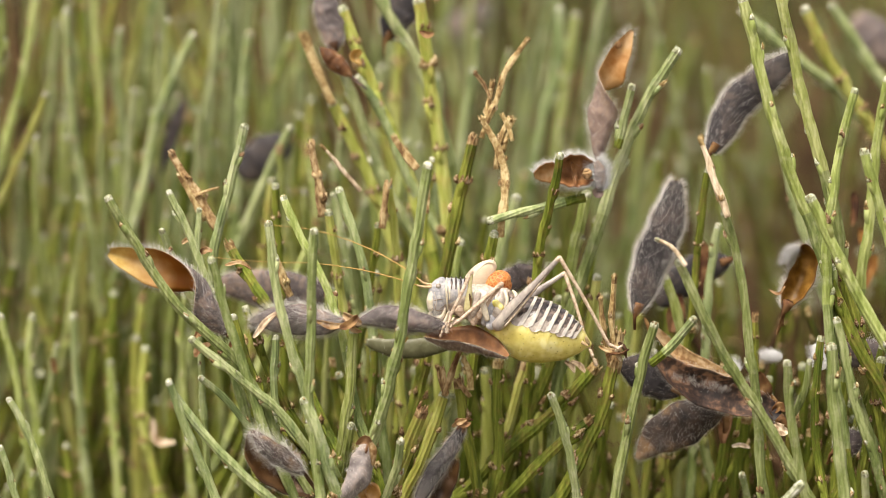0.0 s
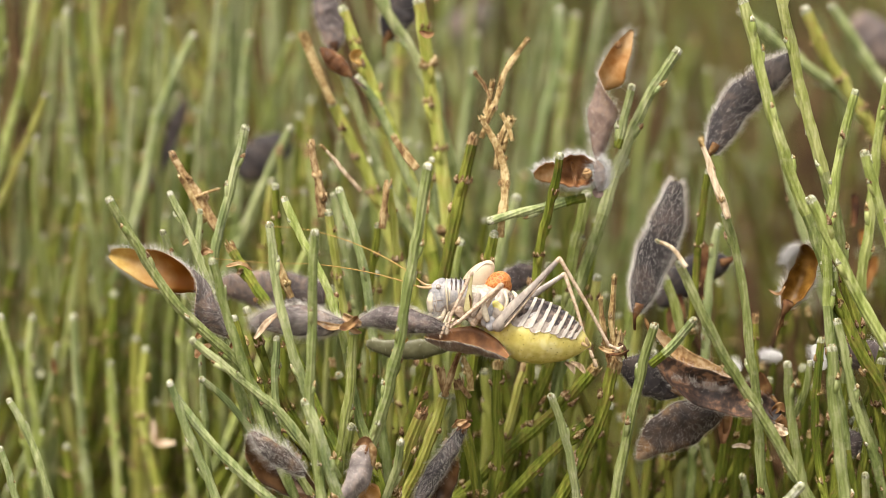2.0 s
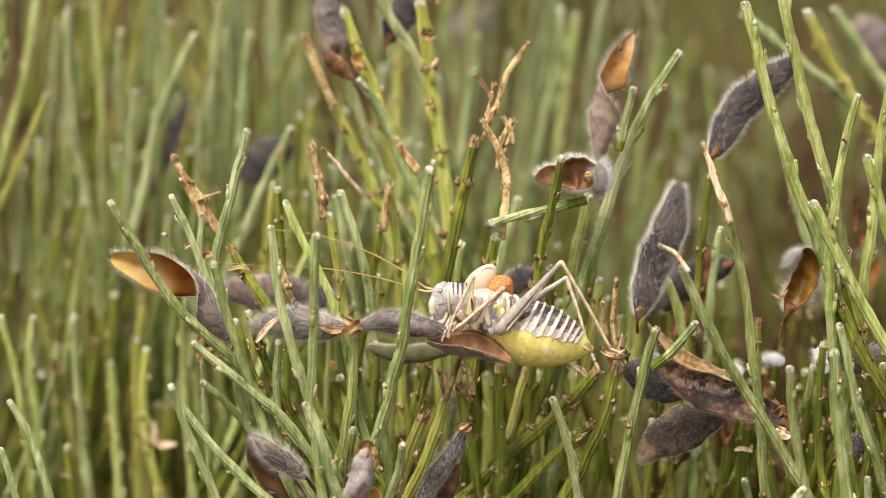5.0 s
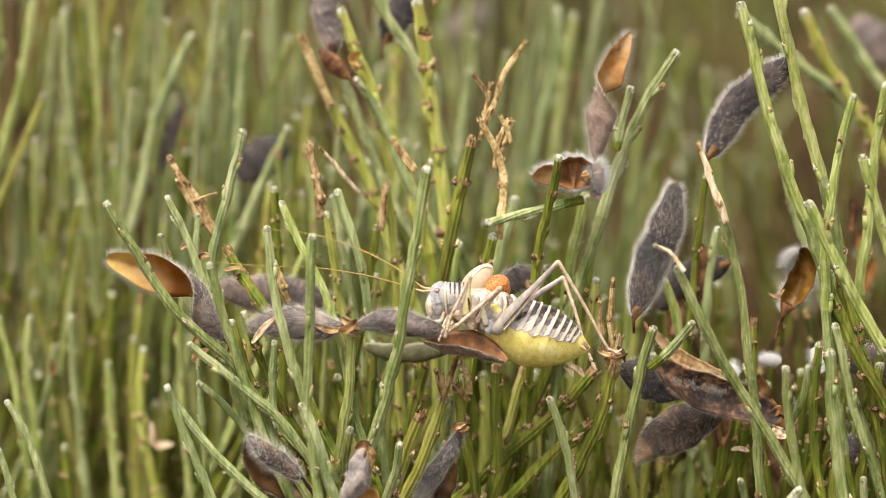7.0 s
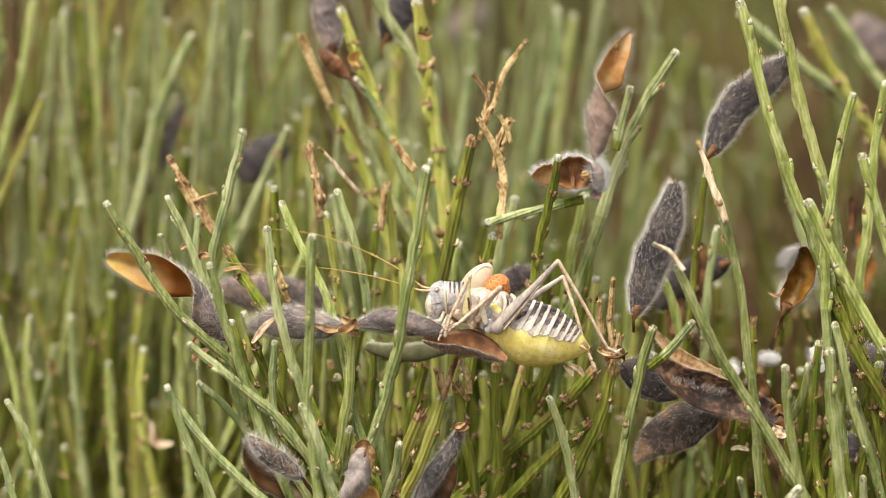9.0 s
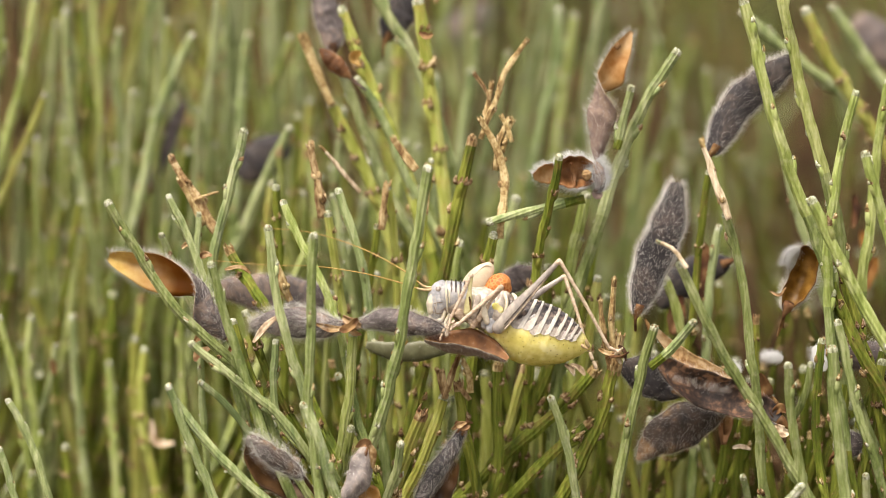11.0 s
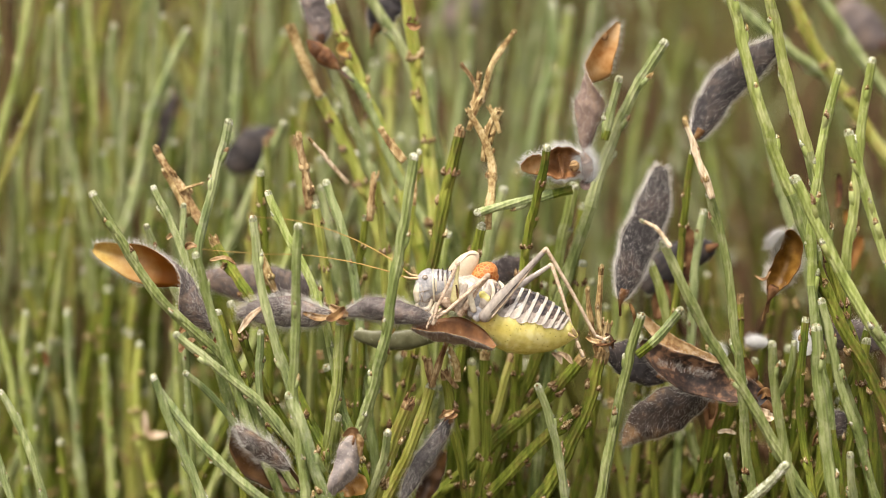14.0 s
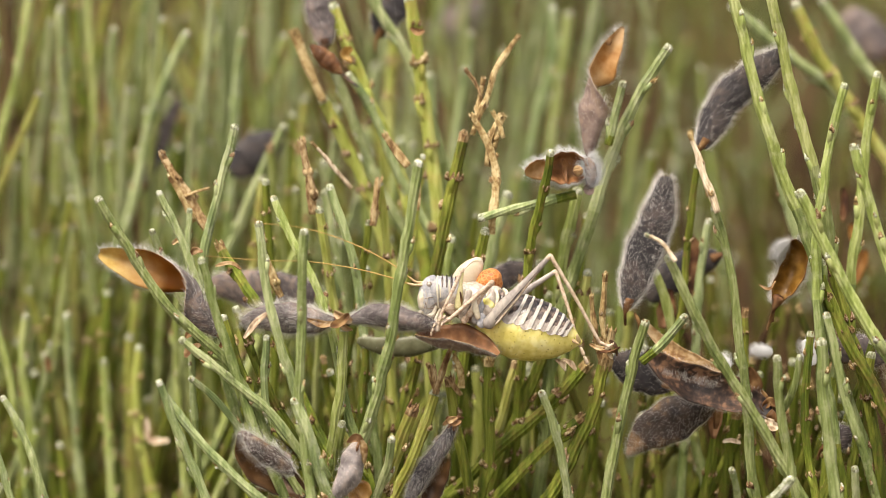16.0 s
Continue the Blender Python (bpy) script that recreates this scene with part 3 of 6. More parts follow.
def netted():
    m = material("orange netted wing", [(0.3, 0.05, 0.007), (0.44, 0.1, 0.014), (0.54, 0.17, 0.035)], 300, (1, 1, 1), 0.45, 0.2, 4, 0, 0.4)
    n, l = m.node_tree.nodes, m.node_tree.links
    b = n["Principled BSDF"]
    co, vo, rp, mx = n.new("ShaderNodeTexCoord"), n.new("ShaderNodeTexVoronoi"), n.new("ShaderNodeValToRGB"), n.new("ShaderNodeMixRGB")
    vo.feature = "DISTANCE_TO_EDGE"
    vo.inputs["Scale"].default_value = 1350
    l.new(co.outputs["Object"], vo.inputs["Vector"])
    rp.color_ramp.elements[0].position, rp.color_ramp.elements[1].position = 0.03, 0.17
    l.new(vo.outputs["Distance"], rp.inputs[0])
    old = b.inputs["Base Color"].links[0].from_socket
    l.new(rp.outputs[0], mx.inputs[0])
    mx.inputs[1].default_value = (0.66, 0.29, 0.1, 1)
    l.new(old, mx.inputs[2])
    l.new(mx.outputs[0], b.inputs["Base Color"])
    raise_veins = n.new("ShaderNodeBump")
    raise_veins.invert = True
    raise_veins.inputs["Strength"].default_value, raise_veins.inputs["Distance"].default_value = 0.5, 0.0002
    l.new(rp.outputs[0], raise_veins.inputs["Height"])
    l.new(raise_veins.outputs[0], b.inputs["Normal"])
    return m


M["belly"], M["net"] = speckled(), netted()
M["chitin"] = material("lilac grey chitin", [(0.3, 0.235, 0.19), (0.4, 0.335, 0.28), (0.53, 0.47, 0.37)], 420, (1, 1, 1), 0.24, 0.35, 4, 0, 0.6, 0.1)
M["blue"] = soft_shell("blue grey chitin", [(0.2, 0.2, 0.21), (0.34, 0.335, 0.345), (0.54, 0.5, 0.45)], 520, (1, 1, 1), 0.24, 0.3, 4, 0, 0.6)
M["cream"] = soft_shell("cream chitin", [(0.46, 0.39, 0.28), (0.58, 0.51, 0.39), (0.7, 0.64, 0.52)], 500, (1, 1, 1), 0.4, 0.2, 4, 0, 0.5, 0.1)
M["dusk"] = material("dark banded chitin", [(0.02, 0.016, 0.018), (0.06, 0.046, 0.042), (0.2, 0.145, 0.115)], 380, (1, 1, 1), 0.24, 0.2, 4, 0, 0.5)
M["ash"] = material("ash grey chitin", [(0.2, 0.165, 0.14), (0.37, 0.315, 0.265), (0.56, 0.49, 0.41)], 420, (1, 1, 1), 0.35, 0.2, 3, 0, 0.5)
M["beige"] = soft_shell("beige saddle", [(0.5, 0.395, 0.27), (0.57, 0.465, 0.335), (0.64, 0.53, 0.4)], 400, (1, 1, 1), 0.45, 0.25, 6, 0, 0.4, 0.1)
M["leg"] = material("pale tan leg", [(0.36, 0.25, 0.17), (0.54, 0.41, 0.3), (0.66, 0.55, 0.43)], 900, (1, 1, 1), 0.45, 0.25, 3, 0, 0.4)
M["thigh"] = soft_shell("grey lilac thigh", [(0.16, 0.13, 0.115), (0.3, 0.262, 0.235), (0.5, 0.44, 0.36)], 330, (1, 1, 0.45), 0.26, 0.35, 5, 0, 0.4)
M["sap"] = soft_shell("greenish cream", [(0.4, 0.35, 0.16), (0.52, 0.47, 0.24), (0.64, 0.58, 0.36)], 500, (1, 1, 1), 0.4, 0.2, 4, 0, 0.4)
M["eye"] = soft_shell("grey eye", [(0.25, 0.2, 0.17), (0.42, 0.36, 0.31), (0.55, 0.48, 0.42)], 1500, (1, 1, 1), 0.2, 0, 3, 0, 0.6)
M["tawny"] = soft_shell("tawny chitin", [(0.32, 0.2, 0.09), (0.45, 0.31, 0.16), (0.58, 0.44, 0.27)], 900, (1, 1, 1), 0.4, 0.2, 3, 0, 0.4)
M["milk"] = soft_shell("milky hind edge", [(0.42, 0.37, 0.31), (0.55, 0.5, 0.435), (0.66, 0.61, 0.55)], 500, (1, 1, 1), 0.35, 0.2, 4, 0, 0.5, 0.1)
M["seam"] = soft_shell("tan seam", [(0.13, 0.085, 0.05), (0.22, 0.15, 0.1), (0.32, 0.24, 0.17)], 900, (1, 1, 1), 0.5, 0.1, 3, 0, 0.4)
M["antenna"] = soft_shell("amber antenna", [(0.28, 0.16, 0.035), (0.45, 0.28, 0.08)], 600, (1, 1, 1), 0.5, 0.1, 3, 0, 0.4)

HEART = (10.1, -2.4, -13.4)
cricket = new("bush_cricket")
cricket.location = mm(*HEART)
tagged(cricket, "pale bush cricket with yellow belly and banded back", "insect")


def limb(name, points, widths, skin, parent=None, depth=1.0, label="", n=16, k=12, count=None):
    """A tapered rounded piece through points (mm from ORIGIN); widths in mm, depth: thickness over width."""
    line, _ = glide([mm(*p) - np.array(cricket.location) for p in points], n)
    at = np.linspace(0, 1, len(widths))
    if len(widths) == len(points):  # each width belongs to its point
        at = np.concatenate([[0], np.cumsum([math.dist(a, b) for a, b in zip(points[:-1], points[1:])])])
        at = at / at[-1]
    w = np.interp(np.linspace(0, 1, n), at, widths) / 2000
    d0, d1 = (line[0] - line[1]) / np.linalg.norm(line[0] - line[1]), (line[-1] - line[-2]) / np.linalg.norm(line[-1] - line[-2])
    line = np.vstack([line[0] + d0 * w[0] * 0.7, line[0] + d0 * w[0] * 0.4, line, line[-1] + d1 * w[-1] * 0.4, line[-1] + d1 * w[-1] * 0.7])
    w = np.concatenate([[w[0] * 0.3, w[0] * 0.75], w, [w[-1] * 0.75, w[-1] * 0.3]])
    v, f = sweep(line, ring(k), w, w * depth)
    ob = new(name, mesh_of(name, v, f, [skin]))
    ob.parent = parent or cricket
    if label:
        tagged(ob, label)
    return ob


def make_head():
    head = limb("head", [(-0.1, -1.0, -5.7), (-0.4, -1.1, -6.3), (-0.7, -1.3, -7.4), (-0.8, -1.5, -8.7), (-0.9, -1.8, -10.2), (-1.1, -2.0, -11.2), (-1.3, -2.1, -11.9)], (1.68, 2.84, 3.79, 4.31, 4.21, 3.37, 2.31), "blue", depth=0.95, label="smooth grey-lilac head with cream face", n=24, k=24)
    limb("face_line", [(-1.6, -3.3, -7.6), (-1.2, -3.8, -9.2), (-1.6, -3.8, -11.1)], (0.11, 0.15, 0.11), "ash", head)
    for d in (-19, 19):
        limb("eye", [(-0.95, -1.1, -6.55), (-0.75, -1.2, -6.55)], (0.8, 0.8), "eye", head, 1.0, "small round grey eye").location.y = d * 0.088 / 1000
    for line_ in ([(0.9, -1.6, -6.0), (1.1, -2.3, -8.0), (0.5, -3.3, -9.8), (-0.6, -3.8, -10.7)], [(-2.3, -3.2, -9.4), (-0.9, -3.7, -8.9), (0.1, -3.5, -8.9)],
                  [(-1.7, -3.6, -9.5), (-1.3, -3.8, -10.7)], [(-2.1, -3.5, -10.6), (-0.8, -3.7, -11.0), (0.4, -3.3, -10.8)]):
        limb("face_line", line_, (0.1, 0.17, 0.1), "seam", head, n=12, k=6)
    limb("cheek", [(-0.4, -2.5, -8.2), (-0.5, -2.9, -9.4), (-0.9, -3.0, -10.3)], (1.3, 1.9, 1.2), "cream", head, 0.7, "cream cheek plate")
    limb("eye_ring", [(-0.95, -2.75, -6.55), (-0.75, -2.75, -6.55)], (1.15, 1.15), "seam", head, 0.35)
    limb("face_plate", [(-1.9, -1.6, -7.7), (-2.2, -1.9, -9.4), (-2.1, -2.2, -11.0)], (1.26, 1.79, 1.47), "cream", head, 1.9)
    limb("upper_lip", [(-2.3, -2.1, -11.9), (-2.0, -2.2, -12.7)], (1.37, 0.95), "cream", head, 1.6)
    for d in (-1.6, 1.6):
        limb("mouth_palp", [(0.4, -3.1, -10.6), (-0.2, -3.5, -12.1), (-1.5, -3.8, -12.3), (-2.5, -3.9, -12.0)], (0.74, 0.84, 0.74, 0.53), "cream", head, 1.0, "cream jointed mouth feeler").location.y = (d + 1.6) / 1000
    limb("mouth_palp", [(1.2, -3.4, -11.2), (0.2, -3.9, -13.1), (-0.4, -4.2, -13.2)], (0.63, 0.63, 0.42), "cream", head)
    limb("antenna_base", [(-2.2, -2.0, -6.8), (-3.6, -2.0, -6.8), (-4.8, -2.0, -6.5)], (0.62, 0.5, 0.34), "tawny", head)
    limb("antenna_base", [(-2.2, -0.4, -6.7), (-3.4, -0.3, -6.5), (-4.4, -0.2, -5.8)], (0.62, 0.5, 0.34), "tawny", head)
    limb("antenna", [(-4.8, -2.0, -6.5), (-8.8, -1.9, -5.2), (-15.2, 1.3, -4.2), (-23.8, 5.4, -3.7), (-32.4, 9.4, -4.2), (-43.2, 11.5, -3.7)], (0.27, 0.22, 0.19, 0.16, 0.14, 0.11), "antenna", head, 1.0, "long thread-like amber antenna", n=60, k=6)
    limb("antenna", [(-4.4, -0.2, -5.8), (-7.3, 1.4, -3.8), (-13.2, 5.9, -1.3), (-19.6, 10.2, 0.5), (-26.2, 14.5, 1.4), (-33.9, 18.5, 1.4)], (0.27, 0.22, 0.19, 0.16, 0.14, 0.11), "antenna", head, 1.0, "long thread-like amber antenna", n=60, k=6)
    return head


def make_thorax():
    th = limb("thorax", [(0.8, -1.6, -9.2), (3.8, -1.7, -9.4), (6.9, -1.8, -10.0), (10.6, -2.0, -11.1)], (5.26, 6.52, 7.99, 9.05), "chitin", depth=0.85, label="lilac-grey thorax", n=18, k=20)
    limb("collar", [(0.7, -1.4, -8.2), (1.7, -1.5, -8.3), (2.7, -1.5, -8.4), (4.4, -1.5, -8.6)], (6.10, 6.31, 6.10, 6.52), "blue", th, 0.86, "blue-grey collar with dark grooves", n=10, k=22)
    for x in (1.6, 2.4, 3.3, 4.1):
        limb("groove", [(x, -3.8, -6.9), (x, -2.95, -5.7), (x, -1.0, -5.15)], (0.26, 0.42, 0.32), "dusk", th, 1.0)
        if x not in (1.6, 3.3):
            continue
        limb("fold", [(x - 0.4, -4.2, -8.8), (x - 0.4, -3.9, -7.0), (x - 0.4, -2.8, -5.8)], (0.26, 0.37, 0.32), "cream", th, 1.0)
    limb("collar_rim", [(0.9, -4.1, -10.7), (0.7, -4.4, -8.2), (0.6, -3.6, -6.2), (0.7, -0.9, -5.3)], (0.32, 0.42, 0.42, 0.32), "cream", th)
    limb("side_plate", [(6.4, -4.4, -7.6), (5.7, -5.2, -10.1), (5.2, -5.2, -12.4)], (1.68, 2.31, 1.26), "chitin", th, 0.4)
    limb("side_plate", [(8.8, -4.7, -7.6), (8.4, -5.7, -10.0), (7.7, -5.5, -13.0)], (1.68, 2.52, 1.47), "blue", th, 0.4)
    limb("side_plate", [(11.3, -4.3, -7.1), (10.5, -5.8, -10.0), (9.6, -5.8, -12.3)], (1.68, 2.31, 1.68), "ash", th, 0.4)
    limb("yellow_patch", [(9.6, -5.7, -9.1), (10.7, -6.0, -10.0)], (1.47, 1.47), "belly", th, 0.5, "clear yellow spot")
    limb("coxa", [(9.2, -5.7, -11.8), (8.8, -6.2, -13.5)], (2.10, 1.89), "blue", th, 0.5)
    limb("coxa", [(6.1, -5.0, -11.3), (5.7, -5.3, -13.0)], (1.68, 1.37), "leg", th, 0.5)
    limb("coxa", [(2.9, -4.5, -10.6), (3.6, -4.7, -11.4)], (1.89, 1.58), "leg", th, 0.5)
    limb("wing", [(8.2, -1.4, -7.8), (9.7, -1.2, -6.7), (10.9, -1.1, -6.3), (11.8, -1.2, -6.9)], (2.31, 4.63, 5.05, 2.73), "net", th, 1.0, "short domed orange wing with raised net of veins", n=18, k=20)
    for (u, w), (h, e) in zip(((5.5, 6.3), (7.3, 8.0), (9.0, 9.6), (10.4, 10.9)), ((-8.2, -12.4), (-8.0, -13.0), (-8.4, -13.2), (-8.0, -12.2))):
        limb("suture", [(u, -5.1, h), ((u + w) / 2 - 0.35, -5.75, (h + e) / 2), (w - 0.6, -5.4, e)], (0.16, 0.26, 0.16), "rust" if u > 8 else "ash", th, 0.6, n=10, k=6)
    limb("slot", [(4.9, -6.1, -7.4), (5.1, -6.1, -8.6), (5.0, -6.1, -9.9)], (0.3, 0.45, 0.3), "rust", th, 0.6)
    limb("side_plate", [(6.4, -6.2, -7.3), (6.1, -6.5, -9.4), (5.6, -6.4, -11.3)], (0.9, 1.3, 0.8), "ash", th, 0.5)
    limb("side_plate", [(7.7, -6.4, -8.1), (7.7, -6.7, -10.2), (8.2, -6.6, -12.1)], (0.8, 1.2, 1.0), "cream", th, 0.5)
    limb("first_plate", [(11.3, -4.3, -6.9), (11.8, -5.9, -8.4), (11.3, -6.9, -11.0)], (0.53, 0.74, 0.42), "cream", th, 0.6)
    limb("first_plate", [(12.9, -4.3, -7.1), (13.6, -5.7, -7.8), (13.2, -6.7, -9.3)], (0.53, 0.74, 0.42), "cream", th, 0.6)
    limb("first_plate", [(12.3, -4.4, -7.4), (12.7, -5.8, -8.4), (12.3, -6.5, -9.9)], (0.63, 0.95, 0.63), "dusk", th, 0.6)
    return th


def make_saddle():
    lobe = limb("saddle", [(4.2, -1.4, -7.9), (5.5, -1.2, -6.6), (6.9, -0.9, -5.1), (8.2, -0.7, -3.7), (9.0, -0.5, -2.9)], (2.10, 3.37, 4.10, 4.42, 4.52, 4.42, 4.10, 3.47, 2.52), "beige", depth=0.6, label="raised beige saddle-shaped back shield", n=20, k=22)
    limb("rim", [(4.6, -2.6, -7.5), (5.2, -2.3, -5.6), (6.6, -1.8, -3.6), (8.3, -1.4, -2.3), (9.6, -1.2, -2.6)], (0.16, 0.22, 0.24, 0.22, 0.16), "cream", lobe, n=20, k=8)
    return lobe


def make_abdomen():
    axis = [(10.1, -2.2, -12.5), (12.5, -2.4, -13.5), (15.9, -2.6, -14.7), (19.6, -2.8, -15.6), (23.2, -2.9, -16.5), (25.9, -3.0, -17.1), (27.2, -3.1, -17.4)]
    radii = (7.78, 11.15, 12.31, 11.36, 8.20, 4.21, 1.26)
    at = np.concatenate([[0], np.cumsum([math.dist(a, b) for a, b in zip(axis[:-1], axis[1:])])])
    q = np.linspace(0, 1, 90)
    folded = np.interp(q, at / at[-1], radii) * (1 - 0.007 * np.exp(-((q * 11 % 1 - 0.5) / 0.14) ** 2))
    ab = limb("abdomen", axis, tuple(folded), "belly", depth=0.82, label="plump yellow speckled abdomen", n=90, k=36)
    n, k = 121, 65
    line, _ = glide([mm(*p) - np.array(cricket.location) for p in axis], n)
    at = np.concatenate([[0], np.cumsum([math.dist(a, b) for a, b in zip(axis[:-1], axis[1:])])])
    half = np.interp(np.linspace(0, 1, n), at / at[-1], radii) / 2000
    t, s, f = frames_on(line)
    if s[10][2] < 0:
        s = -s
    starts = [0, 10, 22, 35, 47, 59, 70, 80, 89, 97, 103]
    for i0, i1 in zip(starts[:-1], starts[1:]):
        verts, faces, idx = [], [], []
        rows = list(range(i0, i1 + 3))
        limit = radians(84 - 6 * (i0 / 103))
        for layer in (0, 1):
            for q, i in enumerate(rows):
                u = q / (len(rows) - 1)
                up = 1.012 + 0.045 * u - 0.03 * layer
                for j in range(k):
                    a = (-limit + 2 * limit * j / (k - 1)) * (1 - 0.085 * (2 * u - 1) ** 2 + 0.03 * math.sin(i0 * 2.3))
                    g = max(0.0, i - 9.0 * (1 - math.cos(a)))  # the plates slant forwards down the flanks
                    lo, w = int(g), g - int(g)
                    hi, h = min(lo + 1, n - 1), half[lo] + (half[min(lo + 1, n - 1)] - half[lo]) * w
                    verts.append(line[lo] * (1 - w) + line[hi] * w + t[lo] * 0.0004 * u + s[lo] * math.cos(a) * h * up + f[lo] * math.sin(a) * h * up * 0.82)
        N = len(rows) * k
        for q in range(len(rows) - 1):
            for j in range(k - 1):
                w = (q * k + j, q * k + j + 1, (q + 1) * k + j + 1, (q + 1) * k + j)
                faces += [w, tuple(N + x for x in w[::-1])]
                edge = q / (len(rows) - 2)
                out = abs(j - (k - 1) / 2) / ((k - 1) / 2)
                kind = 1 if edge > 0.78 - 0.2 * max(0.0, out - 0.3) else (2 if out > 0.6 + 0.26 * (1 - edge) + 0.03 * math.sin(i0 * 3 + q * 0.9) else 0)
                idx += [kind, kind]
            for j in (0, k - 1):
                faces.append((q * k + j, (q + 1) * k + j, N + (q + 1) * k + j, N + q * k + j))
                idx.append(1)
        for q in (0, len(rows) - 1):
            for j in range(k - 1):
                faces.append((q * k + j, q * k + j + 1, N + q * k + j + 1, N + q * k + j))
                idx.append(1)
        seg = new("back_plate", mesh_of("back_plate", verts, faces, ["dusk", "milk", "ash"], idx))
        seg.parent = ab
        tagged(seg, "dark back plate with a cream hind edge")
    limb("tail_plate", [(25.0, -3.4, -15.9), (26.3, -3.5, -16.6), (27.1, -3.6, -17.2)], (1.68, 1.79, 0.74), "dry", ab, 0.9, "brownish tail plate")
    limb("tail_keel", [(23.6, -3.3, -18.7), (25.2, -3.2, -18.1), (27.3, -3.1, -17.6)], (1.68, 1.26, 0.42), "belly", ab, 0.7)
    for d in (-1, 1):
        limb("cercus", [(25.8, -4.5, -16.8), (26.9, -4.8, -17.4)], (0.84, 0.32), "tawny", ab).location.y = (d + 1) * 1.5 / 1000
    return ab


def make_leg(name, label, hip, knee, heel, toe, w_hip, w_mid, w_shin, thigh="thigh", spines=0):
    """hip to knee, knee to heel, heel to toe; each a part of the leg."""
    a, b = np.array(hip), np.array(knee)
    leg = limb(name, [hip, tuple(a * 0.72 + b * 0.28), tuple(a * 0.4 + b * 0.6), knee], (w_hip, w_mid, w_mid * 0.55, w_shin * 1.3), thigh, label=label, depth=0.8, n=18)
    limb("knee", [tuple(a * 0.04 + b * 0.96), knee], (w_shin * 1.5, w_shin * 1.35), "leg", leg)
    if w_mid > 2.4:  # pale lower keel of the thigh
        drop = np.array((0.7, -0.95, -0.62))
        limb("thigh_keel", [tuple(a * 0.93 + b * 0.07 + drop), tuple(a * 0.6 + b * 0.4 + drop * 0.75), tuple(a * 0.15 + b * 0.85 + drop * 0.25)], (0.32, 0.4, 0.15), "leg", leg, 0.6)
        ridge = np.array((0.2, -1.12, -0.18))
        limb("thigh_ridge", [tuple(a * 0.9 + b * 0.1 + ridge), tuple(a * 0.6 + b * 0.4 + ridge * 0.85), tuple(a * 0.2 + b * 0.8 + ridge * 0.5)], (0.14, 0.2, 0.1), "dusk", leg, 0.6)
    limb("shin", [knee, tuple(b * 0.5 + np.array(heel) * 0.5 + np.array((0.15, 0, 0.1))), heel], (w_shin * 1.15, w_shin, w_shin * 0.9), "leg", leg, n=14)
    h, t = np.array(heel), np.array(toe)
    for i in range(3):
        limb("foot_joint", [tuple(h + (t - h) * (i / 3 + 0.05)), tuple(h + (t - h) * (i / 3 + 0.28))], (w_shin * 0.95, w_shin * 1.15), "leg", leg, n=6, k=8)
    for i in range(spines):
        q = b + (h - b) * ((i + 1) / (spines + 1))
        for side in (-1, 1):
            limb("spine", [tuple(q), tuple(q + np.array((0.45 * side, -0.25, -0.42)))], (0.17, 0.05), "tawny", leg, n=4, k=5)
    return leg


make_head()
make_thorax()
saddle = make_saddle()
make_abdomen()
make_leg("hind_leg", "long grey-lilac hind leg with a thin spiny shin", (10.0, -7.4, -13.2), (21.5, -7.2, -0.3), (30.7, -7.0, -16.7), (32.6, -7.2, -17.5), 2.31, 2.73, 0.65, spines=9)
make_leg("hind_leg", "far hind leg, thin and pale", (12.8, 3.0, -11.7), (22.9, 6.1, -5.7), (26.8, 2.0, -17.7), (28.8, 0.1, -22.3), 2.31, 2.10, 0.63, spines=7)
make_leg("fore_leg", "slender tan fore leg bent over the pod", (4.6, -5.7, -10.4), (5.2, -5.3, -3.3), (1.4, -6.6, -11.3), (0.6, -7.6, -14.5), 1.68, 1.37, 0.69, "sap")
make_leg("middle_leg", "slender tan middle leg braced on the pod", (6.5, -6.1, -11.6), (10.8, -7.0, -5.3), (3.2, -7.7, -11.9), (1.3, -7.9, -12.9), 1.26, 1.05, 0.79, "leg")
make_leg("middle_leg", "far middle leg reaching under the body", (8.0, 1.2, -13.5), (9.3, 3.5, -9.1), (7.0, -1.6, -14.6), (9.3, -2.9, -16.5), 1.05, 0.95, 0.63, "leg")
make_leg("fore_leg", "far fore leg on the pod", (3.3, 1.0, -11.7), (4.0, 2.9, -6.8), (2.5, -0.7, -12.6), (1.7, -1.5, -14.4), 1.05, 0.95, 0.63, "leg")


def make_claws():
    """Tan foot joints and claws that grip the pod."""
    for a, b in (((2.0, -8.2, -11.5), (1.7, -8.4, -11.9)), ((1.3, -8.3, -11.9), (1.0, -8.5, -12.3)), ((0.6, -8.2, -12.3), (0.5, -8.4, -12.7)), ((0.2, -8.1, -13.1), (-0.1, -8.3, -13.5)), ((-0.1, -8.0, -14.0), (-0.3, -8.2, -14.3)), ((-0.4, -7.8, -14.7), (-0.5, -8.0, -15.1)), ((2.3, -8.0, -12.4), (2.0, -8.2, -12.7)), ((1.6, -8.1, -12.8), (1.4, -8.3, -13.2))):
        limb("foot_joint", [a, b], (0.56, 0.42), "leg", n=5, k=7)


make_claws()


def ride(carried, rows):
    """The cricket goes with the pod under it; shifts in hundredths of a millimetre."""
    home = carried.matrix_basis.copy()
    walk(carried, [(t, Matrix.Translation((a / 1e5, 0, c / 1e5)) @ home) for t, a, c in rows])


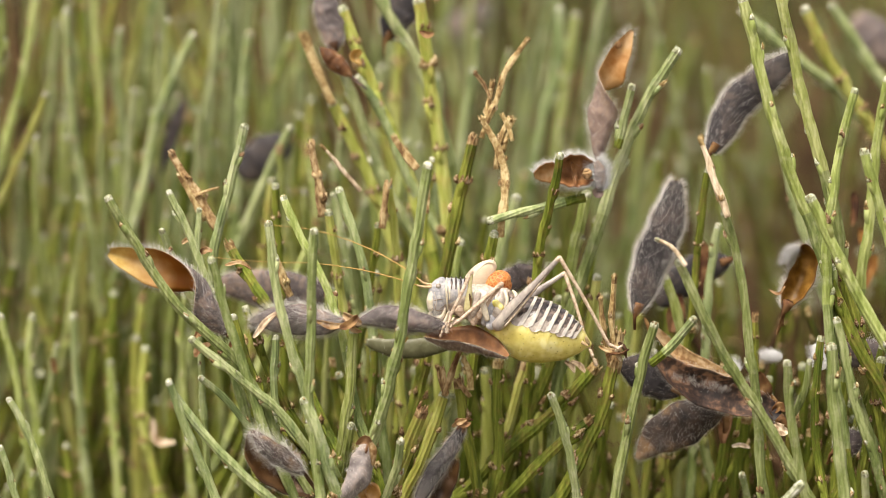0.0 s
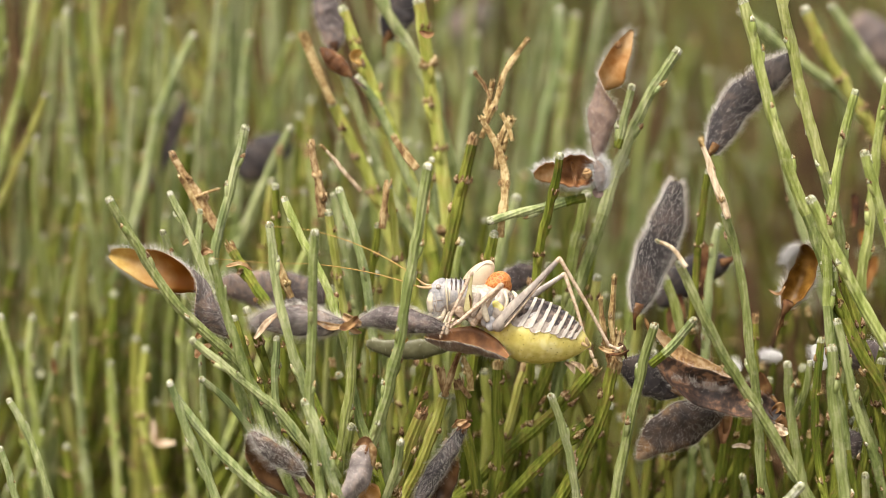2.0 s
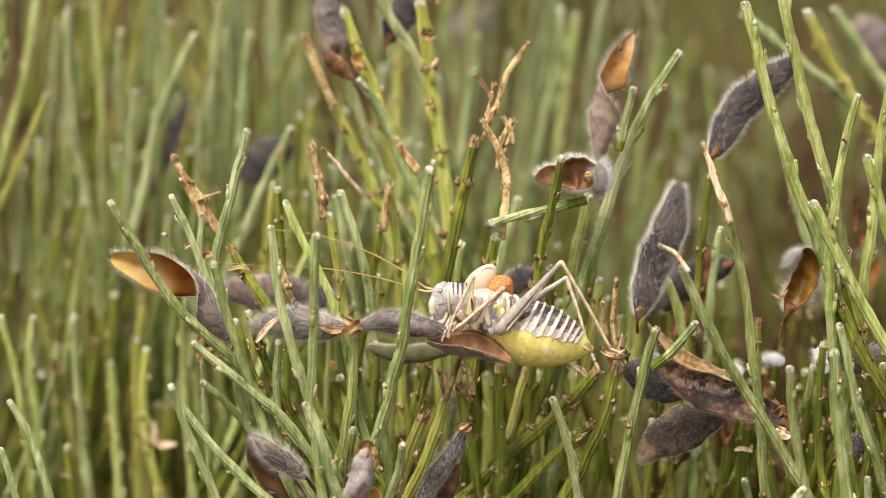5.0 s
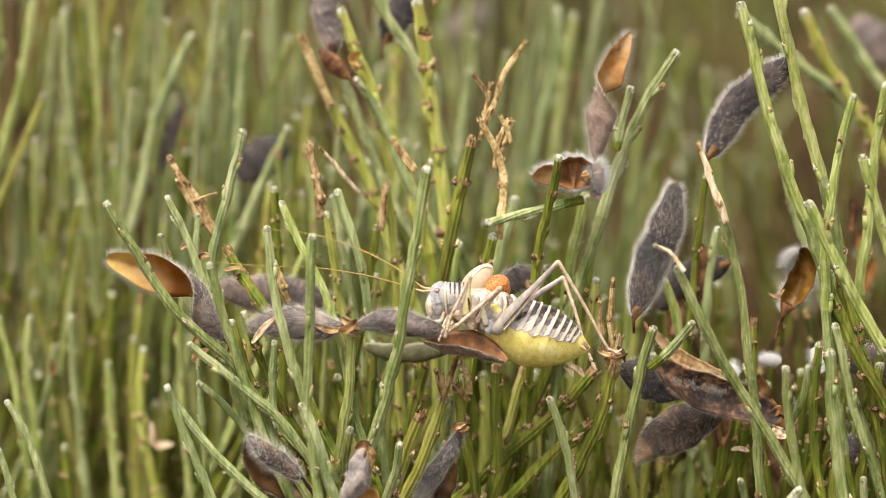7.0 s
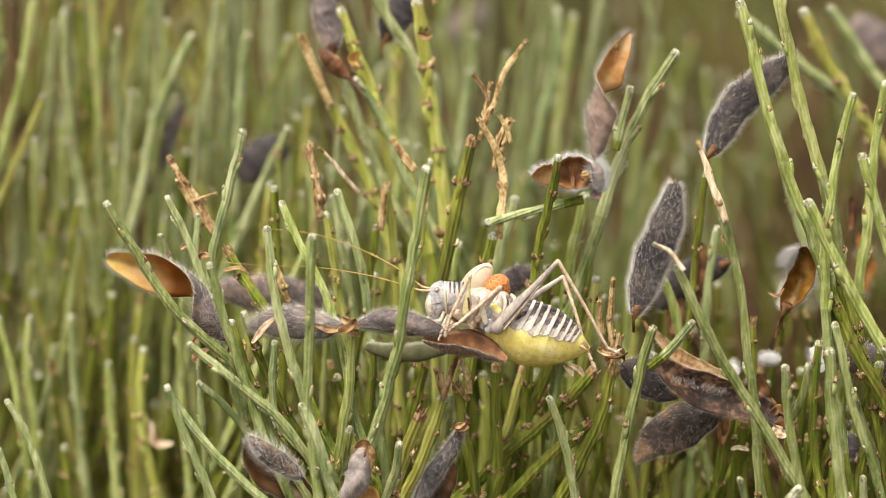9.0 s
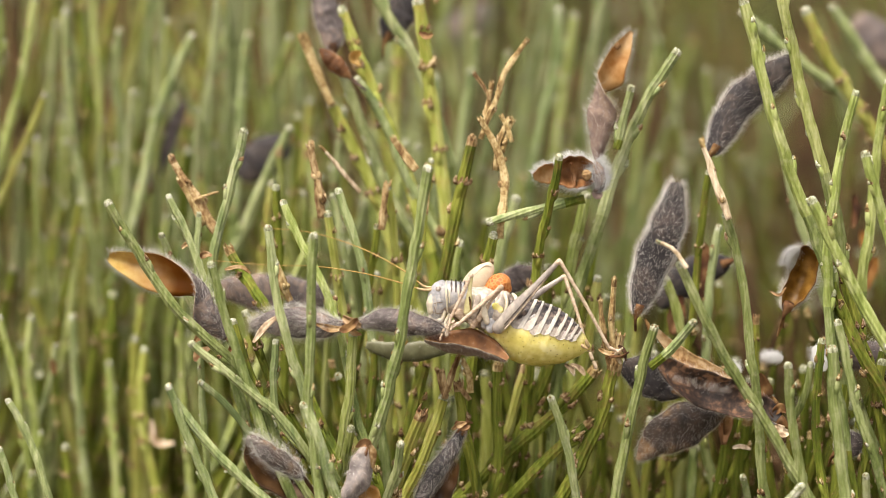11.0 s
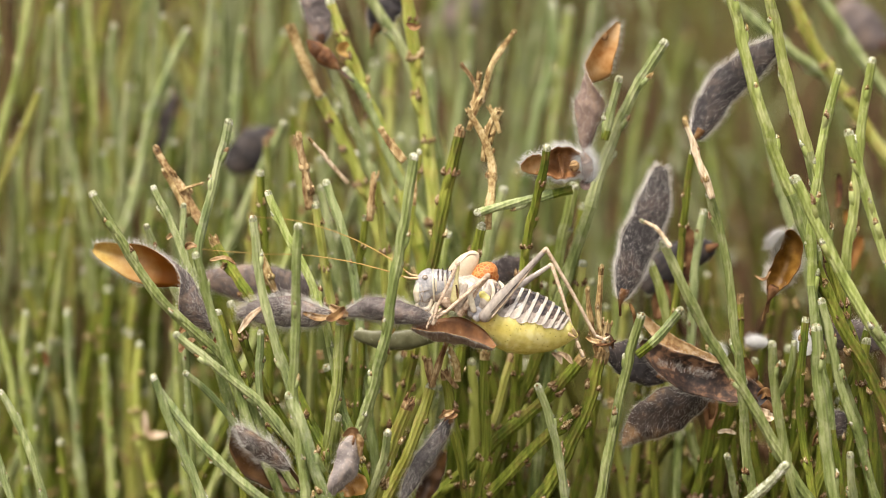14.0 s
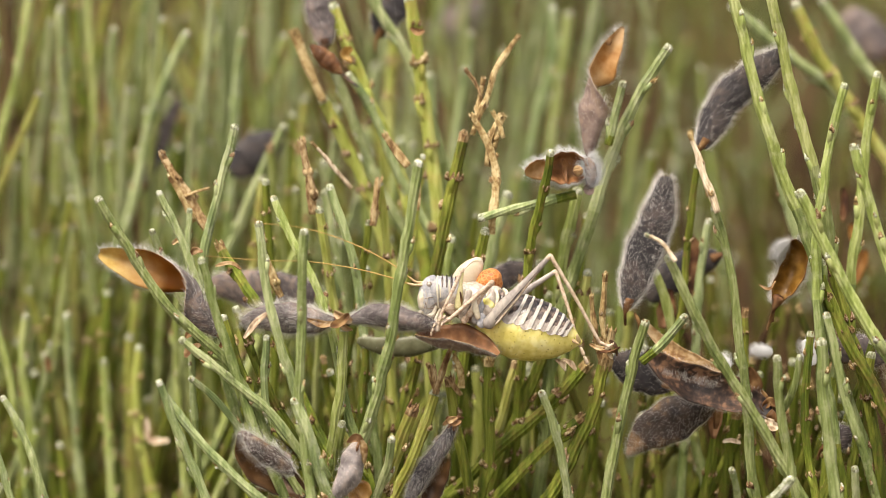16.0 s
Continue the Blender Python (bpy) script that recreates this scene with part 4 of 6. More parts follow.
# ---- the near shrubs, their shoots and pods ----
shrub("A", -35, 10, -175, "broom shrub with grey-green ribbed shoots and open pods")
shrub("B", 5, 18, -175, "broom shrub with olive shoots, dry twigs and twisted pods")
shrub("C", 0, 45, -165, "broom shrub with yellow-green shoots and broken dry tips")
shrub("D", 66, -4, -175, "broom shrub with tall grey-green budded shoots")
shrub("E", 55, 30, -170, "broom shrub bearing dark hairy seed pods")
shrub("L", -85, 25, -170, "broom shrub with soft grey-green shoots")
shrub("F", -55, 95, -200, "broom shrub of sage-green shoots with pale tips")

stem("A", [(-61.8, -6.2, 10.7), (-59.2, -6.5, 5.5), (-55.1, -6.8, -0.3), (-49.4, -7.7, -9.1), (-41.7, -8.2, -15.9), (-35.9, -8.8, -22.8), (-31.8, -9.7, -32.2)], 2.21, "sage", "bud", 0)
stem("A", [(-51.4, 3.8, 9.9), (-49.2, 3.2, 4.9), (-46.4, 2.5, -1.4), (-44.8, 2.1, -5.6), (-42.2, 1.1, -13.0), (-38.5, -0.0, -21.4), (-33.2, -1.2, -29.8)], 1.89, "grey", "bud", 1)
stem("A", [(-53.9, 8.5, 1.9), (-52.4, 9.1, -2.0), (-50.1, 9.4, -8.1), (-47.0, 9.6, -14.6)], 1.79, "grey", "bud", 2)
stem("A", [(-38.4, 15.8, 20.8), (-40.0, 14.8, 12.7), (-42.4, 13.9, 5.3), (-44.4, 13.0, -2.2), (-44.6, 12.3, -8.6), (-42.8, 11.2, -17.1)], 2.21, "grey", "bud", 3)
stem("A", [(-46.3, 15.1, 4.9), (-46.5, 14.8, -2.5), (-46.2, 14.3, -11.1)], 1.58, "grey", "bud", 4)
stem("A", [(-32.8, -9.0, 6.3), (-32.1, -9.2, 0.7), (-30.6, -10.1, -8.7), (-28.5, -10.7, -17.0), (-26.5, -11.2, -24.4), (-23.4, -12.0, -33.8)], 2.10, "grey", "bud", 5)
stem("A", [(-23.8, -17.2, 6.1), (-24.1, -17.3, -3.1), (-24.3, -17.6, -13.5), (-24.7, -17.9, -24.0), (-23.7, -18.3, -34.5)], 2.21, "sage", "bud", 6)
stem("A", [(-42.1, -14.2, 0.1), (-40.7, -13.5, -4.8), (-38.7, -13.3, -12.3), (-35.7, -13.5, -21.8), (-32.7, -13.6, -31.3)], 2.21, "sage", "bud", 7)
stem("A", [(-41.0, 14.9, -1.7), (-36.9, 12.0, -8.5), (-33.6, 9.4, -12.9), (-29.2, 6.1, -21.5), (-25.4, 2.7, -30.6)], 2.52, "olive", "cut", 8)
stem("A", [(-52.1, 18.9, 15.1), (-49.4, 18.1, 10.6), (-46.7, 17.5, 6.9), (-44.5, 16.8, 3.2), (-42.9, 16.4, 1.0)], 2.1, "blond", "cut", 9, rooted=False, name="dry_twig", label="dry straw-brown broken twig")
stem("A", [(-50.3, 20.6, 12.9), (-48.9, 19.3, 8.7), (-46.5, 18.1, 4.6)], 1.09, "dry", "cut", 10, rooted=False, name="dry_twig", label="dry straw-brown broken twig")
stem("A", [(-28.5, 5.6, 8.8), (-26.9, 5.1, 3.5), (-23.5, 4.4, -2.8), (-19.5, 3.3, -11.2), (-16.9, 2.2, -19.7), (-15.3, 0.8, -30.2)], 1.89, "green", "bud", 11)
stem("A", [(-45.4, -14.7, -14.3), (-39.8, -14.1, -19.5), (-32.6, -13.6, -25.4), (-29.0, -12.7, -28.8), (-24.9, -12.4, -35.8)], 2.10, "grey", "bud", 12)
stem("A", [(-45.3, -10.0, -22.3), (-41.7, -8.5, -25.0), (-37.1, -7.6, -31.6), (-32.5, -6.6, -37.7)], 1.58, "grey", "bud", 13)
stem("A", [(-50.4, -18.1, -21.8), (-48.5, -17.0, -27.3), (-46.0, -16.3, -34.9), (-43.1, -15.8, -43.6)], 2.00, "grey", "bud", 14)
stem("A", [(-48.9, -14.5, -24.9), (-45.1, -14.1, -30.1), (-37.9, -14.3, -38.6), (-31.7, -13.9, -44.6)], 2.10, "grey", "bud", 15)
stem("L", [(-81.0, 4.9, -29.6), (-77.2, 3.9, -35.3), (-74.3, 2.6, -42.6), (-72.8, 1.5, -48.9)], 1.79, "grey", "bud", 16)
stem("L", [(-83.0, -0.6, -38.0), (-81.0, -0.7, -44.0), (-79.8, -0.4, -48.4)], 1.79, "grey", "bud", 17)
stem("A", [(-32.3, 7.7, -2.3), (-30.4, 7.5, -6.6), (-28.7, 7.3, -10.4)], 1.78, "dry", "cut", 18, rooted=False, name="dry_twig", label="dry straw-brown broken twig")
stem("A", [(-40.1, 1.8, -13.1), (-37.5, 1.3, -21.6), (-33.3, 0.8, -30.2), (-27.0, 0.3, -38.8), (-23.8, 0.1, -45.3)], 2.42, "olive", "bud", 19)
stem("A", [(-37.3, 4.0, -11.9), (-33.6, 3.5, -22.1), (-30.2, 3.4, -30.8), (-24.4, 3.2, -39.5)], 2.21, "olive", "bud", 20)
stem("A", [(-26.3, -16.6, -25.1), (-23.4, -16.6, -32.7), (-21.4, -16.6, -40.2), (-19.7, -16.0, -44.6)], 2.63, "grey", "bud", 21)
stem("A", [(-30.8, -0.9, -16.7), (-31.1, -1.6, -26.4), (-30.0, -2.1, -35.0)], 1.89, "grey", "bud", 22)
stem("B", [(-4.3, -12.1, 17.7), (-5.5, -11.5, 8.4), (-7.1, -11.5, -4.2), (-9.2, -11.5, -16.9), (-12.1, -11.2, -27.6), (-15.1, -10.5, -36.3)], 2.52, "sage", "bud", 23)
stem("B", [(-16.4, -2.7, -15.2), (-17.1, -3.1, -25.0), (-18.2, -3.4, -34.7), (-20.0, -4.2, -46.9)], 2.31, "green", "bud", 24)
stem("B", [(-17.2, -7.7, -32.1), (-18.9, -6.1, -40.5), (-20.5, -4.3, -47.5)], 2.31, "green", "bud", 25)
stem("B", [(-13.5, 11.8, -19.4), (-13.3, 11.8, -28.2), (-14.5, 11.6, -38.1)], 1.89, "olive", "bud", 26)
stem("B", [(-2.5, -11.1, -28.4), (-5.1, -9.2, -35.0), (-8.8, -8.1, -46.0)], 3.37, "yellow", "cut", 27)
stem("B", [(-8.2, -16.0, -33.4), (-8.7, -14.1, -39.7), (-10.7, -12.1, -45.6)], 2.10, "grey", "bud", 28)
stem("B", [(4.3, 1.0, -17.3), (2.2, 1.1, -22.7), (0.1, 1.1, -28.1)], 1.5, "dry", "cut", 29, rooted=False, name="dry_twig", label="dry straw-brown broken twig")
stem("B", [(-1.0, 1.1, -22.7), (-0.4, 1.5, -26.0), (0.6, 2.0, -28.8)], 1.2, "dry", "cut", 30, rooted=False, name="dry_twig", label="dry straw-brown broken twig")
stem("B", [(0.1, 1.1, -28.1), (-2.0, 0.8, -35.6), (-5.2, 0.3, -44.2)], 2.73, "yellow", "bud", 31)
stem("B", [(4.7, 1.5, -26.0), (5.7, 1.7, -32.6), (7.6, 1.5, -41.2), (9.0, 1.5, -48.9)], 2.63, "olive", "cut", 32)
stem("B", [(3.8, 4.1, -22.8), (4.9, 2.8, -24.7), (4.7, 1.3, -27.1)], 1.1, "dry", "bud", 33, rooted=False, name="dry_twig", label="dry straw-brown broken twig")
stem("B", [(10.9, 8.1, -23.1), (10.3, 7.9, -31.8), (11.2, 7.7, -40.5), (9.3, 7.5, -49.8)], 2.52, "olive", "cut", 34)
stem("B", [(14.7, 15.9, -25.2), (12.8, 16.2, -34.7), (10.4, 16.7, -43.7)], 2.52, "yellow", "cut", 35)
stem("B", [(30.1, 9.9, -24.5), (23.2, 10.5, -32.6), (12.0, 11.0, -41.3), (6.1, 11.8, -48.1)], 2.95, "olive", "cut", 36)
stem("B", [(33.2, 4.2, -22.2), (30.7, 3.8, -32.0), (26.3, 3.5, -41.7), (22.0, 3.5, -49.4)], 3.16, "olive", "cut", 37)
stem("B", [(27.8, 4.3, -33.2), (19.4, 6.0, -41.0), (12.5, 7.6, -49.3)], 2.73, "olive", "cut", 38)
stem("B", [(18.6, -12.6, -25.1), (21.0, -11.6, -31.2), (23.4, -11.0, -39.4), (24.3, -10.1, -46.0)], 1.89, "grey", "bud", 39)
stem("B", [(31.6, 5.0, -6.2), (31.4, 4.7, -13.7), (32.6, 4.2, -22.2)], 1.64, "blond", "cut", 40, rooted=False, name="dry_twig", label="dry straw-brown broken twig")
stem("B", [(29.9, 3.3, -9.9), (30.4, 3.7, -16.7), (31.5, 4.0, -23.3)], 1.50, "dry", "cut", 41, rooted=False, name="dry_twig", label="dry straw-brown broken twig")
stem("B", [(33.4, 4.1, -16.8), (33.0, 4.1, -20.0), (32.0, 3.8, -24.3)], 2.46, "dry", "cut", 42, rooted=False, name="dry_twig", label="dry straw-brown broken twig")
stem("B", [(19.9, 25.6, -27.8), (18.9, 24.8, -37.7), (19.4, 23.7, -49.9)], 2.95, "yellow", "cut", 43)
stem("B", [(40.7, -4.4, -13.5), (38.4, -4.6, -20.4), (36.4, -5.1, -28.9), (34.6, -5.6, -37.4), (33.1, -6.3, -47.0)], 2.31, "sage", "bud", 44)
stem("B", [(46.3, -8.2, -11.8), (42.5, -7.0, -16.9), (38.6, -5.7, -20.7)], 1.89, "grey", "bud", 45, rooted=False)
stem("C", [(-27.3, 40.8, 35.7), (-25.2, 40.8, 29.7), (-21.5, 40.4, 21.6)], 2.5, "blond", "cut", 46, rooted=False, nodes=False, name="dry_twig", label="dry straw-brown broken twig")
stem("C", [(-21.5, 40.4, 21.6), (-17.6, 39.9, 13.3), (-14.3, 39.6, 5.5), (-10.4, 38.6, -5.6), (-7.1, 37.9, -15.6)], 2.73, "yellow", "bud", 47)
stem("C", [(-19.5, 43.6, 40.1), (-16.2, 42.9, 31.3), (-12.9, 42.1, 22.5), (-8.8, 41.2, 12.6), (-4.3, 40.0, 1.0), (-1.6, 38.6, -11.2)], 3.05, "yellow", "bud", 48)
stem("C", [(-16.1, 51.1, 47.7), (-13.6, 50.7, 41.6), (-9.4, 50.3, 35.7), (-5.1, 49.7, 28.2), (-2.1, 49.0, 20.4), (0.7, 48.0, 11.0), (1.8, 47.1, 2.1)], 2.73, "grey", "bud", 49)
stem("C", [(-4.3, 41.9, 42.0), (-2.7, 41.8, 34.2), (-1.5, 41.2, 24.3), (0.1, 40.1, 11.0), (1.4, 39.0, -2.3), (1.8, 38.3, -13.4)], 3.16, "yellow", "bud", 50)
stem("C", [(-20.7, 45.9, 29.8), (-17.1, 44.7, 19.3), (-12.5, 43.0, 6.1), (-7.7, 42.2, -2.8)], 2.52, "grey", "bud", 51)
stem("C", [(-15.8, 37.3, 27.0), (-11.5, 37.6, 21.4), (-7.6, 37.4, 12.6), (-4.9, 37.6, 5.8)], 2.10, "grey", "bud", 52)
stem("C", [(15.9, 20.7, 36.6), (11.7, 19.6, 30.4), (9.4, 18.5, 24.1), (7.3, 17.4, 18.3)], 1.35, "dry", "cut", 53, rooted=False, name="dry_twig", label="dry straw-brown broken twig")
stem("C", [(5.8, 19.6, 30.6), (7.6, 19.2, 28.3), (9.0, 18.7, 25.4)], 0.82, "dry", "cut", 54, rooted=False, name="dry_twig", label="dry straw-brown broken twig")
stem("C", [(-1.2, 23.0, 44.1), (-1.5, 22.6, 47.3)], 1.37, "dry", "cut", 55, rooted=False, name="dry_twig", label="dry straw-brown broken twig")
stem("C", [(7.1, 18.4, 18.1), (4.7, 17.6, 7.9), (2.3, 16.9, -1.8), (0.6, 16.4, -10.5)], 2.95, "olive", "cut", 56)
stem("C", [(6.5, 14.1, 22.3), (9.4, 13.8, 17.0), (11.3, 13.5, 11.3), (10.9, 12.2, 0.1)], 1.75, "blond", "cut", 57, rooted=False, name="dry_twig", label="dry straw-brown broken twig")
stem("C", [(12.9, 16.1, 22.3), (10.7, 15.3, 17.5), (10.1, 14.4, 12.8)], 1.78, "dry", "cut", 58, rooted=False, name="dry_twig", label="dry straw-brown broken twig")
stem("C", [(11.3, 15.2, 22.9), (12.4, 14.8, 20.8), (13.2, 14.4, 18.2)], 1.23, "dry", "cut", 59, rooted=False, name="dry_twig", label="dry straw-brown broken twig")
stem("C", [(10.9, 12.3, 0.7), (9.4, 13.1, -6.6), (8.4, 13.5, -15.4)], 2.52, "olive", "bud", 60)
stem("C", [(43.3, 20.3, 34.4), (39.3, 20.4, 28.2), (36.2, 20.5, 21.6), (33.2, 20.2, 13.0), (29.8, 19.5, 2.2), (26.1, 18.8, -8.7)], 2.63, "grey", "bud", 61)
stem("C", [(36.1, 18.1, 28.0), (35.2, 18.5, 24.1), (33.1, 18.1, 16.3)], 2.00, "grey", "bud", 62, rooted=False)
stem("C", [(9.0, 10.8, 3.5), (15.6, 12.1, 5.1), (26.9, 13.5, 7.5)], 2.00, "grey", "bud", 63, rooted=False)
stem("C", [(21.7, 5.0, 16.8), (20.9, 6.8, 9.7), (19.4, 8.6, 2.9), (18.3, 10.1, -6.0), (17.8, 11.6, -15.0)], 2.21, "olive", "bud", 64)
stem("C", [(27.4, 19.5, 7.1), (25.7, 19.4, -1.1), (24.3, 19.2, -9.9), (23.4, 19.0, -18.7)], 2.73, "green", "bud", 65)
stem("C", [(-24.8, 18.2, 17.0), (-23.9, 17.7, 11.2), (-23.0, 16.8, 3.2)], 2.32, "dry", "cut", 66, rooted=False, name="dry_twig", label="dry straw-brown broken twig")
stem("C", [(-23.2, 17.0, 4.2), (-22.0, 18.5, -4.3), (-20.8, 20.0, -13.3)], 2.31, "yellow", "bud", 67)
stem("C", [(-17.8, 13.8, 9.1), (-15.4, 13.7, 1.0), (-13.1, 13.7, -6.7), (-12.3, 13.5, -15.4)], 2.10, "grey", "bud", 68)
stem("C", [(-10.5, 19.9, 9.3), (-11.0, 19.2, 5.5), (-11.7, 18.4, 0.7)], 1.91, "dry", "cut", 69, rooted=False, name="dry_twig", label="dry straw-brown broken twig")
stem("C", [(-11.7, 18.5, 1.2), (-12.5, 19.0, -7.6), (-13.5, 19.4, -16.5)], 1.89, "olive", "bud", 70)
stem("C", [(-21.3, 31.4, 5.2), (-19.3, 30.9, -3.1), (-18.0, 30.4, -11.9)], 1.79, "grey", "bud", 71)
stem("C", [(-2.4, 27.6, 12.7), (-3.1, 27.4, 3.0), (-4.6, 26.8, -9.1)], 1.58, "yellow", "bud", 72)
stem("C", [(-9.4, 19.4, 18.0), (-7.4, 18.9, 15.1), (-4.9, 18.4, 12.2)], 1.64, "dry", "cut", 73, rooted=False, name="dry_twig", label="dry straw-brown broken twig")
stem("C", [(-10.2, 21.8, 8.4), (-9.1, 22.1, -1.6), (-8.6, 22.1, -12.6)], 2.10, "yellow", "bud", 74)
stem("C", [(3.9, 25.8, -3.3), (1.8, 26.1, -13.4), (0.7, 26.1, -24.5)], 2.52, "green", "bud", 75)
stem("C", [(15.6, 36.2, 3.8), (12.8, 35.0, -6.1), (10.6, 33.9, -14.9)], 2.73, "grey", "bud", 76)
stem("D", [(53.7, 3.1, 46.2), (56.4, 2.1, 37.9), (58.7, 1.0, 28.6), (61.9, -0.2, 19.3), (65.4, -1.3, 9.9), (69.3, -2.4, 0.5), (74.0, -4.1, -11.9)], 2.73, "green", "bud", 77)
stem("D", [(66.0, -10.2, 11.3), (68.9, -10.3, 5.9), (71.6, -10.5, 0.4), (74.8, -10.9, -6.4), (79.0, -11.4, -13.7), (83.8, -11.8, -21.0)], 2.73, "green", "bud", 78)
stem("D", [(63.3, 11.3, 52.7), (64.2, 10.4, 46.0), (66.1, 9.5, 39.2), (67.3, 8.3, 30.8), (69.3, 7.1, 22.4), (71.5, 6.0, 14.1), (73.4, 5.0, 6.7), (75.2, 3.4, -3.7)], 2.63, "green", "bud", 79)
stem("D", [(78.2, 1.2, 29.6), (76.1, 0.2, 22.4), (74.4, -0.9, 14.1), (73.0, -2.2, 4.7), (72.5, -3.3, -3.6), (73.2, -4.5, -11.9), (74.0, -6.0, -22.3)], 2.21, "green", "bud", 80)
stem("D", [(76.8, -6.7, 19.7), (79.0, -7.6, 10.9), (81.7, -8.3, 2.6), (84.9, -9.3, -6.7)], 2.42, "green", "bud", 81)
stem("D", [(47.4, -4.4, 21.3), (49.9, -5.5, 14.8), (52.4, -6.9, 7.1)], 1.58, "pale", "cut", 82, rooted=False, name="dry_twig", label="dry straw-brown broken twig")
stem("D", [(52.2, -6.8, 7.6), (53.5, -7.0, 2.4), (55.0, -7.5, -3.9), (55.9, -8.1, -11.2), (57.0, -9.2, -21.6), (58.3, -10.6, -33.0), (59.4, -12.0, -45.0)], 2.10, "sage", "bud", 83)
stem("D", [(38.9, -15.5, 4.5), (41.7, -15.7, 3.1), (44.2, -16.3, -0.2)], 1.26, "pale", "bud", 84, rooted=False, name="dry_twig", label="dry straw-brown broken twig")
stem("D", [(43.8, -16.2, 0.0), (47.5, -16.3, -7.5), (51.2, -16.6, -15.8), (55.4, -16.7, -23.2), (61.7, -17.3, -33.6), (65.9, -17.6, -42.1)], 2.42, "sage", "bud", 85)
stem("D", [(50.6, 20.4, 11.9), (49.3, 20.2, 3.1), (48.3, 19.6, -7.7), (47.8, 19.2, -17.6)], 1.79, "olive", "bud", 86)
stem("D", [(62.9, -17.4, -18.3), (63.6, -17.5, -26.2), (65.0, -17.6, -34.6), (67.2, -17.9, -44.1)], 2.21, "sage", "bud", 87)
stem("D", [(69.1, -14.9, -15.6), (69.6, -15.2, -24.6), (70.8, -15.7, -35.1), (72.6, -16.0, -44.6)], 2.73, "sage", "bud", 88)
stem("D", [(67.5, -14.4, -18.4), (66.8, -13.8, -23.8), (64.4, -13.2, -28.7)], 1.47, "sage", "bud", 89, rooted=False)
stem("D", [(71.8, -12.1, -10.9), (74.3, -12.6, -19.8), (76.7, -13.3, -29.2), (79.6, -13.4, -35.6), (80.9, -13.5, -42.0)], 2.10, "sage", "bud", 90)
stem("D", [(81.5, 6.7, -19.7), (79.7, 6.1, -27.0), (76.7, 5.2, -35.5), (74.5, 4.0, -46.2)], 2.21, "olive", "bud", 91)
stem("D", [(81.5, 2.2, -21.8), (79.3, 1.0, -34.6), (78.1, -0.2, -47.4)], 2.52, "olive", "bud", 92)
stem("D", [(83.2, 17.4, 29.6), (81.6, 16.4, 20.1), (80.2, 15.2, 9.4), (79.0, 14.0, -1.3)], 2.42, "green", "bud", 93)
stem("D", [(71.7, -2.0, 0.5), (72.2, -1.4, -8.2), (74.5, -1.1, -17.9)], 1.89, "sage", "bud", 94)
stem("D", [(60.8, 12.6, -14.8), (60.4, 12.5, -24.0), (61.3, 12.5, -32.8)], 2.10, "olive", "cut", 95)
stem("D", [(53.8, -20.9, -37.9), (55.4, -17.9, -44.1)], 1.68, "grey", "bud", 96)
stem("D", [(64.2, -27.1, -38.5), (61.1, -25.8, -42.7)], 2.31, "tip", "bud", 97)
stem("D", [(78.4, -17.0, -38.8), (78.8, -16.0, -44.6)], 2.10, "grey", "bud", 98)
stem("D", [(55.7, 13.1, -29.6), (54.3, 13.1, -40.7), (52.5, 13.3, -51.3)], 2.73, "olive", "bud", 99)
stem("D", [(59.1, 14.1, -35.3), (58.1, 14.7, -43.2), (57.2, 15.2, -52.3)], 2.73, "olive", "cut", 100)
stem("D", [(65.0, 8.2, -34.0), (64.7, 9.7, -43.2), (65.3, 11.3, -51.3)], 2.52, "olive", "cut", 101)
stem("D", [(69.7, -8.8, -15.3), (68.7, -9.6, -25.8), (69.7, -10.5, -36.3)], 1.89, "olive", "bud", 102)
stem("E", [(60.1, 67.4, 36.9), (70.5, 67.3, 28.3), (82.0, 67.1, 19.7), (89.1, 66.6, 9.3)], 2.73, "grey", "bud", 103)
stem("E", [(71.7, 57.5, 38.0), (76.9, 57.6, 27.2), (83.4, 58.1, 18.6), (89.3, 58.3, 8.3)], 3.16, "yellow", "bud", 104)
stem("E", [(80.5, 77.6, 36.9), (86.5, 78.0, 27.6), (92.6, 78.3, 18.2)], 2.73, "grey", "bud", 105)
stem("E", [(65.9, 33.6, 17.6), (67.7, 34.2, 9.7), (69.6, 34.7, 0.7)], 2.31, "grey", "bud", 106)
stem("E", [(42.3, 18.8, -8.7), (45.1, 19.6, -15.5), (46.9, 19.9, -25.5)], 2.31, "green", "bud", 107)
stem("E", [(29.9, 20.7, -9.1), (28.4, 21.2, -18.0), (26.8, 21.6, -27.0)], 2.52, "yellow", "bud", 108)
stem("E", [(54.1, 26.4, -0.1), (52.0, 25.5, -11.0), (51.0, 24.2, -24.1)], 2.10, "grey", "bud", 109)
stem("F", [(-76.7, 82.4, 35.2), (-76.5, 82.0, 23.6), (-75.9, 81.6, 11.8), (-74.3, 80.8, -2.2)], 2.31, "grey", "bud", 110, detail=1)
stem("F", [(-83.4, 87.9, 37.6), (-85.6, 87.8, 27.6), (-89.7, 86.4, 10.0), (-93.6, 86.0, -1.9)], 2.31, "green", "bud", 111, detail=1)
stem("F", [(-79.1, 74.4, 18.9), (-82.9, 75.4, 10.4), (-87.8, 76.1, -0.3)], 1.89, "yellow", "bud", 112, detail=1)
stem("F", [(-73.5, 97.9, 37.1), (-73.1, 98.1, 23.9), (-72.4, 97.3, 4.8)], 2.10, "green", "bud", 113, detail=1)
